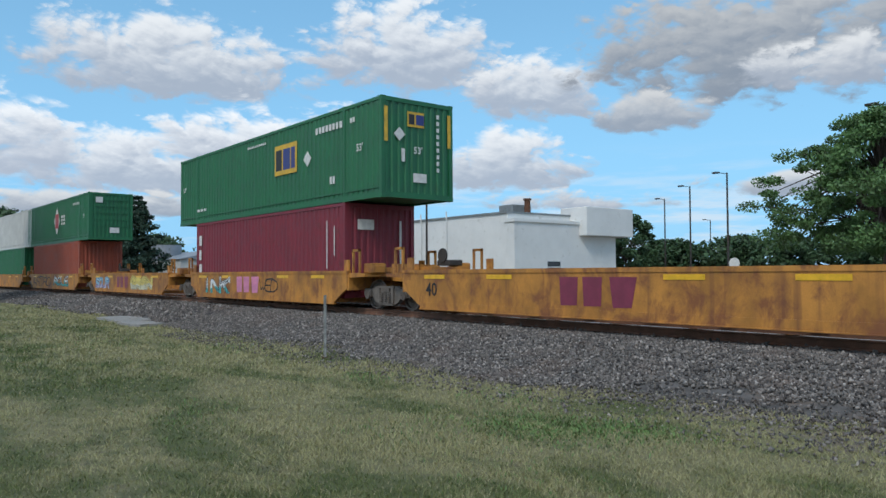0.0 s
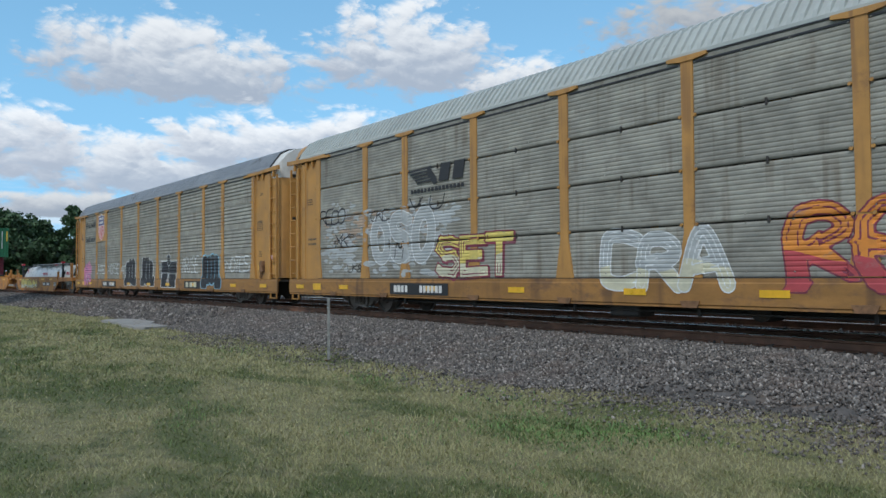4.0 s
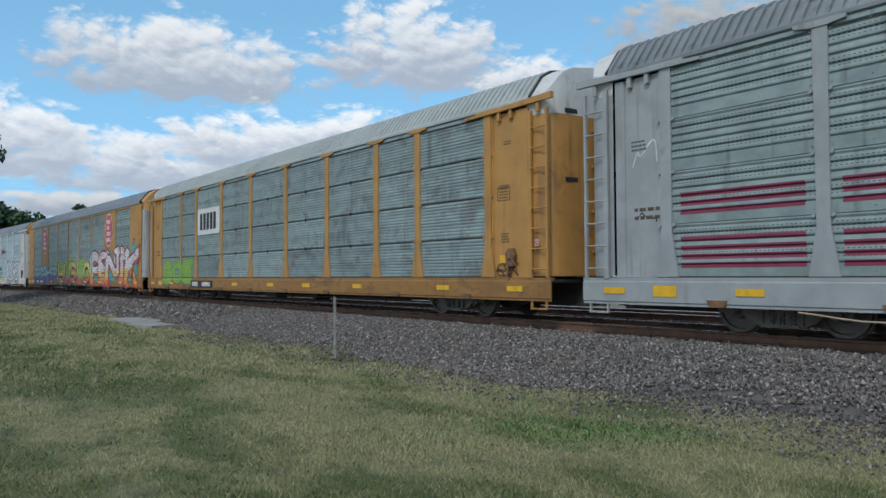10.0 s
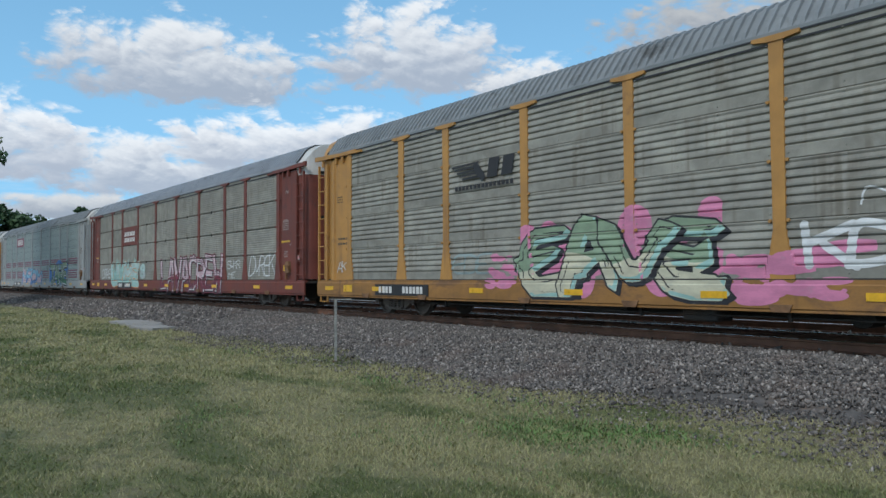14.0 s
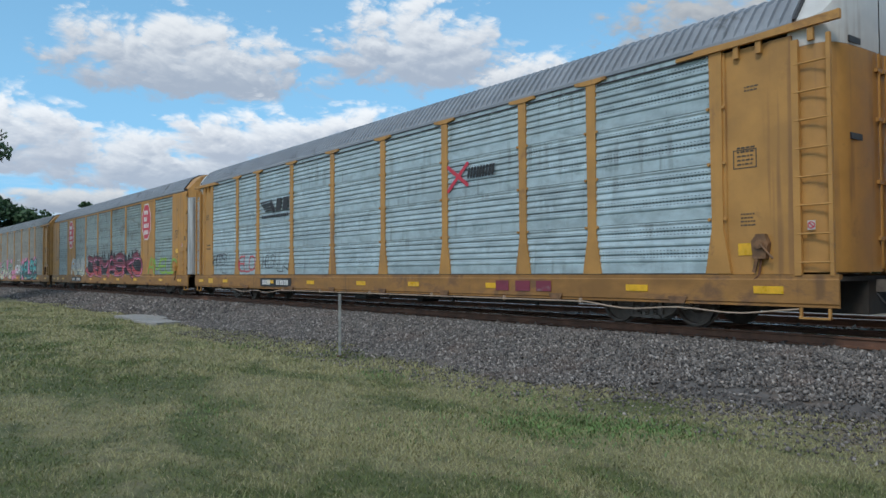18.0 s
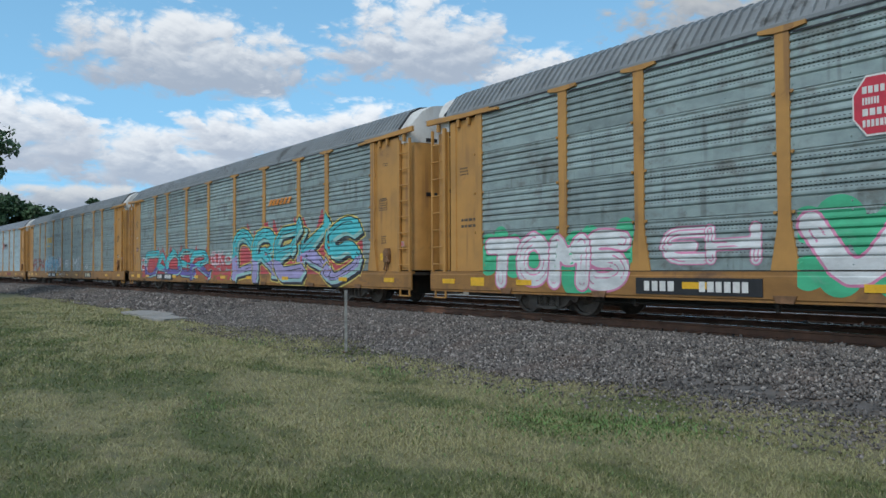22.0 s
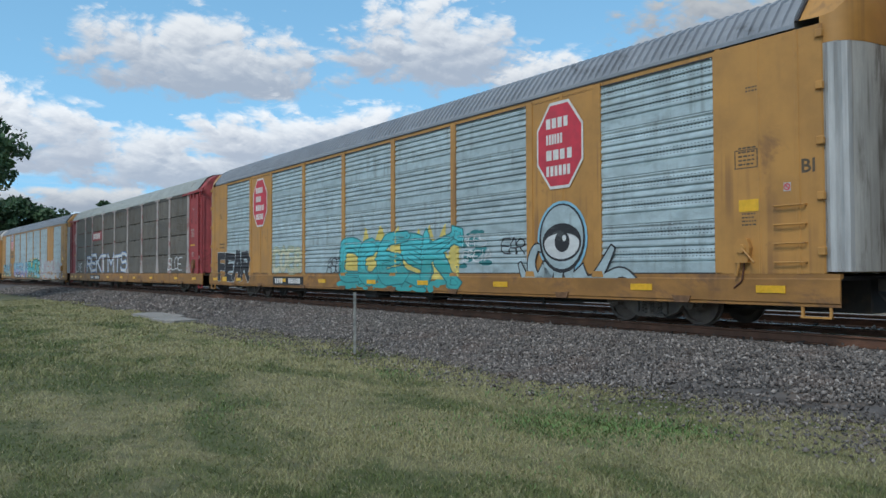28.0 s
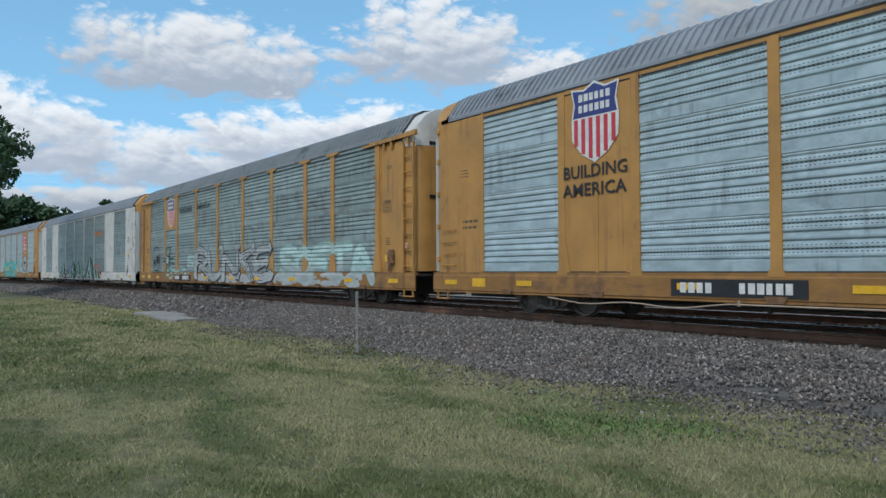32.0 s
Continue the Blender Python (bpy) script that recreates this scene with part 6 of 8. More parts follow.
def build_underframe(bm):
    box(bm, -13.9, 13.9, -0.35, 0.35, 0.32, 0.9)
    box(bm, -13.9, 13.9, -1.45, 1.45, 0.86, 0.93)
    for x in (-8.0, -5.5, -3.0, -0.5, 2.0, 4.5, 7.0, 8.2):
        box(bm, x - 0.05, x + 0.05, -1.42, 1.42, 0.55, 0.88)


def build_gear(bm):
    """Brake cylinder, air tank and rods under the middle."""
    lathe_y(bm, [(-0.9, 0.05), (-0.9, 0.2), (-0.35, 0.2), (-0.34, 0.05)], 14, (2.4, 0.42))
    tube(bm, (-3.2, -0.95, 0.46), (-1.9, -0.95, 0.46), 0.17, 0.17, 14)
    soft_box(bm, -0.5, 0.2, -1.3, -0.8, 0.24, 0.5, 0.03)
    tube(bm, (-8.6, -1.30, 0.36), (8.6, -1.30, 0.36), 0.018, 0.018, 6)
    for x in (-7.5, -4.6, -1.4, 1.5, 4.4, 7.4):
        box(bm, x - 0.03, x + 0.03, -1.33, -1.27, 0.3, 0.5)


def build_pipe(bm):
    """Pipe hung from brackets under the near sill, with slack hoses towards the trucks."""
    y = SIDE - 0.035
    tube(bm, (-5.2, y, 0.43), (9.0, y, 0.43), 0.017, 0.017, 6)
    for x in (-5.0, -2.2, 0.8, 3.8, 6.6, 8.9):
        box(bm, x - 0.02, x + 0.02, y - 0.022, y + 0.05, 0.40, 0.50)
    for x0, x1 in ((9.0, 13.4), (-9.6, -5.2)):
        pts = [(x0 + (x1 - x0) * i / 14, y, 0.43 - 0.10 * math.sin(math.pi * i / 14) * (1 + 0.6 * math.sin(9.4 * i / 14))) for i in range(15)]
        for p, q in zip(pts, pts[1:]):
            tube(bm, p, q, 0.015, 0.015, 6, False)


def build_step(bm):
    """Sill step below the ladder."""
    for x in (-0.22, 0.22):
        box(bm, x - 0.02, x + 0.02, -0.03, 0.01, 0.28, 0.62)
    box(bm, -0.24, 0.24, -0.05, 0.03, 0.28, 0.31)


def build_handbrake(bm):
    prism_y(bm, [(-0.12, -0.2), (-0.15, 0.08), (-0.06, 0.2), (0.08, 0.2), (0.14, 0.05), (0.1, -0.2)], -0.09, 0.05)
    lathe_y(bm, [(-0.13, 0.02), (-0.13, 0.07), (-0.09, 0.08), (-0.08, 0.02)], 10, (0, 0.03))
    tube(bm, (0.02, -0.12, 0.04), (0.24, -0.12, -0.2), 0.018, 0.018, 6)
    tube(bm, (-0.05, -0.06, -0.15), (-0.12, -0.06, -0.42), 0.03, 0.03, 6)


def build_placard(bm):
    box(bm, -0.06, 0.06, -0.006, 0.0, -0.07, 0.07)
    k = 14
    for i in range(k):
        a, b = 6.283 * i / k, 6.283 * (i + 1) / k
        f = bm.faces.new([bm.verts.new((r * math.cos(t), -0.0095, r * math.sin(t))) for r, t in ((0.04, a), (0.056, a), (0.056, b), (0.04, b))])
        f.material_index = 1
    f = bm.faces.new([bm.verts.new((x, -0.0095, z)) for x, z in ((-0.036, 0.022), (-0.022, 0.036), (0.036, -0.022), (0.022, -0.036))])
    f.material_index = 1


def solid_bay(wide):
    def build(bm):
        box(bm, 0.0, wide, 0.0, 0.03, 0.97, 4.82)
        box(bm, wide * 0.48, wide * 0.52, -0.012, 0.0, 0.97, 4.8)
        prism_y(bm, [(0.0, 0.97), (0.0, 1.75), (0.14, 0.97)], -0.02, 0.0)
        prism_y(bm, [(wide, 0.97), (wide - 0.14, 0.97), (wide, 1.75)], -0.02, 0.0)
    return build


def autorack(index, spec):
    """One enclosed car carrier; x runs to its trailing end, the origin is over the rails at its middle."""
    body, screen, kind, later = spec["body"], spec["screen"], spec["kind"], spec.get("later", False)
    car = tagged(new("autorack_car"), spec["label"], "rail car", "autorack cars of the train")
    roof = spec.get("roof", "roof")
    piece("roof", "rack_roof", roof, build_roof(26.7, True), car)
    for end in (-1, 1):
        piece("roof_edge", "rack_roof_edge", "black", build_roof_edge, car, (end * 13.38, 0, 0), "dark rubber trim at the roof's end")
    piece("underframe", "rack_under", "dark", build_underframe, car)
    if spec.get("pipe"):
        piece("brake_pipe", "rack_pipe", "pale_rust", build_pipe, car, label="tan brake pipe along the foot of the sill")
    piece("brake_gear", "rack_gear", "dark", build_gear, car)
    for side in (-1, 1):
        turn = pose(0, 0, 0, 0, 0, 0 if side < 0 else 180)
        near = side < 0
        piece("side_sill", "rack_sill", {"yellow": "sill_yellow"}.get(spec.get("sill", body), spec.get("sill", body)), build_sill, car, turn @ pose(0, SIDE, 0))
        # dark bar drawn for the shaded gap between sill and screens
        piece("deck_edge", "rack_sill_gap", "dark", lambda q: box(q, -12.0, 12.0, -0.004, 0.05, 0.966, 0.99), car, turn @ pose(0, SIDE, 0))
        for i, x in enumerate(POSTS):
            if later and near and i in (0, 9):
                continue
            piece("side_post", "rack_post_narrow" if later else "rack_post", spec.get("post", body), build_post_narrow if later else build_post_shape, car, turn @ pose(x, SIDE, 0))
        piece("top_rail", "rack_top", spec.get("top", body if later else screen), lambda q: box(q, -12.0, 12.0, 0.03, 0.09, 4.742, 4.9), car, turn @ pose(0, SIDE, 0))
        # a solid black strip stands in for the shadow line above the screens
        piece("vent_slot", "rack_top_gap", "black", lambda q: box(q, -11.9, 11.9, 0.004, 0.05, 4.712, 4.746), car, turn @ pose(0, SIDE, 0), "black strip in place of the shadowed gap over the screens")
        # shade of the gap below the eave, built as a black bar
        piece("eave_seal", "rack_eave_gap", "black", lambda q: box(q, -11.9, 11.9, 0.012, 0.05, 4.838, 4.866), car, turn @ pose(0, SIDE, 0), "black strip in place of the shaded gap under the eave")
        for a, b in zip(POSTS[2:-2], POSTS[3:-2]):
            for k in (1, 2, 3):
                if not later and kind == "fine":
                    piece("panel_latch", "platch", "dark", lambda q: box(q, -0.02, 0.02, -0.012, 0.02, -0.07, 0.05), car, turn @ pose((a + b) / 2, SIDE + 0.012, PANEL_FOOT + PANEL_HIGH * k))
        solid = spec.get("solid", ())
        for i, (a, b) in enumerate(zip(POSTS, POSTS[1:])):
            wide = b - a - 0.2
            if i in solid:
                piece("solid_panel", ("solid", round(wide, 2)), body, solid_bay(wide), car, turn @ pose(a + 0.1, SIDE + 0.004, 0), "smooth painted panel")
                continue
            for k in range(4):
                piece("screen_panel", ("screen", kind, round(wide, 2)), screen, build_screen(kind, wide), car, turn @ pose(a + 0.1, SIDE + 0.035, PANEL_FOOT + PANEL_HIGH * k))
        for end in (-1, 1):
            flip = Matrix.Diagonal((end, 1, 1, 1))
            m = turn @ flip @ pose(12.0, SIDE, 0)
            if later:
                piece("end_sheet", "rack_end_plain", body, build_end_sheet_plain, car, m)
                piece("door_rail", "rack_clam", "door_rail", build_clamshell, car, turn @ flip, "fluted bright steel door rail")
                for z in (1.25, 2.1, 2.95, 3.8, 4.6):
                    piece("door_hinge", "rack_hinge", body, build_hinge, car, turn @ flip @ pose(13.74, SIDE, z))
                for z in (1.15, 1.45, 1.75, 2.05):
                    piece("grab_iron", "rack_grab", body, build_grab, car, turn @ flip @ pose(13.25, SIDE - 0.004, z))
            else:
                piece("end_sheet", ("rack_end", end), body, build_end_sheet(1.32 if end > 0 else 1.16), car, turn @ flip @ pose(12.0, SIDE + 0.05, 0))
                piece("door_track", "rack_hood", body, build_hood, car, m)
                piece("ladder", "rack_ladder", body, build_ladder, car, turn @ flip @ pose(13.64, SIDE + 0.03, 0))
            piece("sill_step", "rack_step", body, build_step, car, turn @ flip @ pose(13.62, SIDE + 0.04, 0))
    for end in (-1, 1):
        flip = pose(0, 0, 0, 0, 0, 0 if end > 0 else 180)
        for side in (-1, 1):
            leaf = piece("end_door", ("rack_door", side, later), spec.get("door", "door_grey" if later else body), build_door_leaf(side, later), car, flip, "rounded end door leaf")
            piece("latch_rod", ("rack_latch", side, later), spec.get("door", "door_grey" if later else body), build_door_bars(side, later), leaf)
            if not later:
                piece("door_slot", ("rack_slot", side, later), "black", build_door_slot(side, later), leaf)
            piece("door_head", ("rack_head", side, later), spec.get("head", body), build_door_top(side, later), car, flip)
        piece("coupler", "coupler", "truck", build_coupler, car, flip @ pose(14.05, 0, 0))
        piece("air_hose", "hose", "black", build_hose, car, flip @ pose(14.1, 0, 0))
        add_truck(car, end * 10.15)
    ink = "stencil_ink" if body in ("yellow", "white", "grey") else "stencil_pale"
    piece("hand_brake", "handbrake", body if later else "hand_brake", build_handbrake, car, (12.45, SIDE - 0.02, 1.35) if later else (12.78, SIDE + 0.03, 1.42))
    piece("brake_chain", "brakechain", "rust", lambda q: (tube(q, (0, 0, 0), (-0.05, 0, -0.3), 0.016, 0.016, 6), tube(q, (-0.05, 0, -0.3), (-0.2, 0.0, -0.42), 0.016, 0.016, 6)), car, (12.45, SIDE - 0.03, 1.15) if later else (12.78, SIDE - 0.0, 1.25))
    if later:
        letters("BI", car, ink, 13.42, 2.55, 0.22, SIDE - 0.006)
    flat = SIDE - (0.006 if later else -0.044)
    for x, z, rows, size in ((12.35, 3.05, 5, 0.036), (12.4, 1.95, 4, 0.032), (-12.8, 3.5, 3, 0.04), (-12.75, 2.2, 2, 0.08), (12.5, 4.05, 2, 0.03)):
        tagged(piece("stencil", ("stencil", rows, size), ink, stencil(rows, 0, 0, size), car, (x, flat, z)), kind="stuff")
    piece("stencil_frame", "stencil_frame", ink, build_frame_line, car, (12.28, flat, 2.72))
    if body in ("brown", "red"):
        for x in (12.2, -12.9):
            piece("notice_plate", ("notice", 3), "logo_yellow", lambda q: box(q, 0, 0.62, -0.006, 0.0, 0, 0.06), car, (x, flat, 2.28), "thin yellow warning strip")
    for x in (-11.0, -8.2, -4.35, -1.47, 1.47, 4.35, 8.2, 11.2):
        piece("sill_bracket", "sillbracket", "hand_brake", lambda q: prism_y(q, [(-0.2, 0.0), (-0.14, -0.12), (0.14, -0.12), (0.2, 0.0)], -0.03, 0.02), car, (x, SIDE - 0.01, 0.58), "rust-stained sill bracket")
    piece("notice_plate", ("notice", 1), "reflector", lambda q: box(q, 0, 0.36, -0.006, 0.0, 0, 0.2), car, (12.35, flat, 1.28 if not later else 2.0), "yellow warning plate")
    piece("notice_plate", ("notice", 2), "reflector", lambda q: box(q, 0, 0.5, -0.006, 0.0, 0, 0.2), car, (-12.3, SIDE - 0.0235, 0.62), "yellow warning plate")
    piece("placard", ("placard",), ("placard", "logo_red"), build_placard, car, (13.62, SIDE - 0.038, 1.72) if not later else (13.2, flat - 0.002, 2.35), "small white placard with a red ring")
    for x in (-13.2, -10.4, -6.0, -2.9, 0.3, 3.0, 6.2, 10.3, 12.9):
        piece("reflector", ("reflector", 0.5), "reflector", lambda q: box(q, -0.25, 0.25, -0.012, 0.003, -0.06, 0.06), car, (x, SIDE - 0.0235, 0.72), "yellow reflective strip")
    plate = piece("number_plate", ("nplate",), "black", lambda q: box(q, -1.28, 1.28, -0.011, 0.003, -0.15, 0.15), car, (spec.get("plate", -6.6), SIDE - 0.024, 0.70))
    bars("lettering", plate, "plate_white", -1.08, -0.38, -0.09, 0.09, 4, -0.016, index)
    bars("lettering", plate, "plate_white", 0.1, 1.08, -0.09, 0.09, 6, -0.016, index + 40)
    skin = Skin(kind, later, solid)
    for item in spec.get("marks", ()):
        item[0](car, skin, *item[1:])
    for n, (x0, x1, z0, z1, style, word) in enumerate(spec.get("paint", ())):
        graffiti(car, skin, x0, x1, z0, z1, style, word, index * 20 + n)
    for extra in spec.get("extras", ()):
        extra[0](car, *extra[1:])
    return car


# ---- train: marks on the autoracks ----
def octagon_sign(car, x, z, size):
    """Red octagon with a white rim and white bars of lettering."""
    sign = None
    for name, r, y, mat in (("sign_rim", size, 0.0, "plate_white"), ("sign_field", size * 0.93, -0.003, "logo_red")):
        bm = bmesh.new()
        ring = [(x + r * 0.92 * math.cos(a) * 1.04, z + r * 1.3 * math.sin(a)) for a in (math.pi / 8 + math.pi / 4 * i for i in range(8))]
        sheet(bm, ring, PLANE + y)
        ob = part(name, bm, mat, sign or car, "red octagonal railway sign" if not sign else "")
        sign = sign or ob
    for i, (w, dz) in enumerate(((0.86, 0.62), (0.62, 0.18), (1.02, -0.26), (0.92, -0.70))):
        bars("lettering", sign, "plate_white", x - 0.5 * size, x - 0.5 * size + w * size * 1.05, z + (dz - 0.14) * size, z + (dz + 0.14) * size, 4 + (i % 2) * 2, PLANE - 0.008, i)


def shield(car, x, z, size):
    """Blue-topped shield with red and white stripes."""
    w, h = size, size * 1.15
    rim = [(x - w, z + 0.98 * h), (x - 0.45 * w, z + 0.92 * h), (x, z + 1.1 * h), (x + 0.45 * w, z + 0.92 * h), (x + w, z + 0.98 * h), (x + 0.88 * w, z + 0.55 * h), (x + 0.98 * w, z + 0.1 * h), (x + 0.95 * w, z - 0.45 * h), (x + 0.55 * w, z - 0.85 * h), (x, z - 1.1 * h), (x - 0.55 * w, z - 0.85 * h), (x - 0.95 * w, z - 0.45 * h), (x - 0.98 * w, z + 0.1 * h), (x - 0.88 * w, z + 0.55 * h)]
    bm = bmesh.new()
    sheet(bm, rim, PLANE)
    s = part("shield", bm, "plate_white", car, "shield emblem, blue over red and white stripes")
    bm = bmesh.new()
    sheet(bm, [(x + (p - x) * 0.93, max(z + 0.16 * h, z + (q - z) * 0.94)) for p, q in rim if q > z + 0.05 * h], PLANE - 0.003)
    part("shield_top", bm, "logo_blue", s)
    for row in (0.68, 0.38):
        bars("lettering", s, "plate_white", x - 0.66 * w, x + 0.7 * w, z + (row - 0.09) * h, z + (row + 0.11) * h, 6, PLANE - 0.008, int(row * 10))
    for i in range(6):
        a = x + (-0.86 + 0.31 * i) * w
        mid = abs(a + 0.08 * w - x) / w
        low = z - (1.02 - 0.62 * mid ** 1.8) * h
        bm = bmesh.new()
        sheet(bm, [(a, low + 0.03 * h), (a + 0.16 * w, low), (a + 0.16 * w, z + 0.12 * h), (a, z + 0.12 * h)], PLANE - 0.004)
        part("shield_stripe", bm, "logo_red", s)


def board(car, x0, x1, z0, z1, mat="yellow"):
    bm = bmesh.new()
    box(bm, x0, x1, PLANE + 0.0012, PLANE + 0.05, z0, z1)
    part("emblem_board", bm, mat, car, "yellow painted board")


def word_marks(car, words, mat, x, z, high, width):
    letters(words, car, mat, x, z, high, PLANE - 0.004, width=width)


def plate_logo(car, x0, x1, z0, z1, back, mark, count, rows=1, slant=0.0):
    y = SIDE - 0.031 if z1 < 0.95 else PLANE
    if back:
        bm = bmesh.new()
        if z1 < 0.95:
            box(bm, x0, x1, y, y + 0.012, z0, z1)
        else:
            sheet(bm, [(x0, z0), (x1, z0), (x1, z1), (x0, z1)], y)
        car = part("logo_panel", bm, back, car, "painted name panel")
    m = 0.12 * (x1 - x0)
    bars("lettering", car, mark, x0 + m, x1 - m, z0 + 0.18 * (z1 - z0), z1 - 0.18 * (z1 - z0), count, y - 0.006, count, rows, slant)


def cross_logo(car, x, z, size):
    bm = bmesh.new()
    for a, b in (((-1, -0.8), (1, 0.8)), ((-1, 0.75), (1, -0.55))):
        capsule(bm, (x + a[0] * size, z + a[1] * size), (x + b[0] * size, z + b[1] * size), 0.05, PLANE - 0.003 - 0.001 * (a[1] > 0), 0)
    part("cross_emblem", bm, "logo_red", car, "red crossed-stroke emblem")
    bars("lettering", car, "black", x + 0.95 * size, x + 3.6 * size, z - 0.06, z + 0.2, 9, PLANE - 0.004, 3, 1, 0.06)


def horse_logo(car, x0, x1, z):
    bm = bmesh.new()
    for i in range(5):
        capsule(bm, (x0 + 0.1 * i, z + 0.16 - 0.08 * i), (x0 + 1.0, z + 0.2 - 0.085 * i), 0.026, PLANE - 0.003, 0)
    capsule(bm, (x0 + 0.9, z + 0.1), (x0 + 1.15, z - 0.16), 0.1, PLANE - 0.004, 0)
    part("striped_emblem", bm, "black", car, "black striped emblem")
    bars("lettering", car, "black", x0 + 1.3, x1, z - 0.2, z + 0.24, 2, PLANE - 0.004, 5, 1, 0.1)
    bars("lettering", car, "black", x0 + 0.1, x1 - 0.05, z - 0.42, z - 0.32, 15, PLANE - 0.004, 6)


def maroon_bands(car, skin, x0, x1):
    for z in (1.18, 1.33, 1.48, 1.64, 2.12, 2.27, 2.42):
        for a, b in zip(POSTS, POSTS[1:]):
            if x0 < b and a < x1:
                paint_coat("painted_band", skin, a + 0.28, b - 0.28, z - 0.045, z + 0.045, 0.4, lambda gx, gz: [np.full(gx.shape, -1.0)], ("maroon",), car, 0.0018)


def lettered_eye(car, x, z, s=0.74):
    """A hooded round head with one eye, above curling arms."""
    bm = bmesh.new()

    def disc(cx, cz, rx, rz, y, slot, k=26, part_of=1.0):
        ring = [(x + s * (cx + rx * math.cos(6.283 * i / k)), z + s * (cz + rz * math.sin(6.283 * i / k) * (part_of if math.sin(6.283 * i / k) > 0 else 1.0))) for i in range(k)]
        bm.faces.new([bm.verts.new((p, y, q)) for p, q in ring]).material_index = slot

    def arm(pts, wide):
        pts = smooth_line([(x + s * a, z + s * b) for a, b in pts], 2)
        k = len(pts)
        widths = [s * wide * (1.1 - 0.85 * i / (k - 1)) for i in range(k)]
        ribbon(bm, pts, widths, PLANE - 0.002, 1, 0.035)
        ribbon(bm, pts, widths, PLANE - 0.0045, 3)
    disc(0, 0, 1.0, 1.08, PLANE - 0.0005, 2)
    disc(0, 0, 0.92, 1.0, PLANE - 0.006, 1)
    disc(0, 0.03, 0.84, 0.92, PLANE - 0.008, 3)
    disc(0, -0.12, 0.78, 0.55, PLANE - 0.010, 1)
    disc(0, -0.14, 0.70, 0.46, PLANE - 0.012, 0, 26, 0.62)
    disc(0.03, -0.10, 0.30, 0.30, PLANE - 0.014, 1)
    disc(0.12, 0.0, 0.08, 0.09, PLANE - 0.016, 0)
    arm([(-0.5, -0.7), (-0.55, -1.1), (-0.75, -1.5)], 0.24)
    arm([(-0.15, -0.8), (-0.15, -1.2), (-0.3, -1.52)], 0.22)
    arm([(0.25, -0.8), (0.3, -1.2), (0.5, -1.52)], 0.22)
    arm([(-0.6, -0.9), (-1.0, -1.35), (-1.35, -0.8), (-1.1, -0.2), (-0.8, -0.3)], 0.24)
    arm([(-0.8, -1.3), (-1.5, -1.3), (-1.8, -0.7)], 0.2)
    arm([(0.6, -0.9), (1.0, -1.5), (1.5, -0.9), (1.9, -0.3)], 0.24)
    arm([(0.9, -1.3), (1.6, -1.2), (2.2, -0.9), (2.7, -1.25)], 0.2)
    part("graffiti", bm, ("spray_white", "spray_black", "sky_blue", "panel_bright"), car, "spray-painted one-eyed creature")


def tag_mark(car, x0, x1, z0, z1, mat, seed, y=SIDE + 0.046):
    """A small quick tag on the end sheet."""
    bm = bmesh.new()
    scribble(bm, random.Random(seed), x0, x1, z0, z1, 0.013, y, 0)
    part("painted_tag", bm, mat, car)


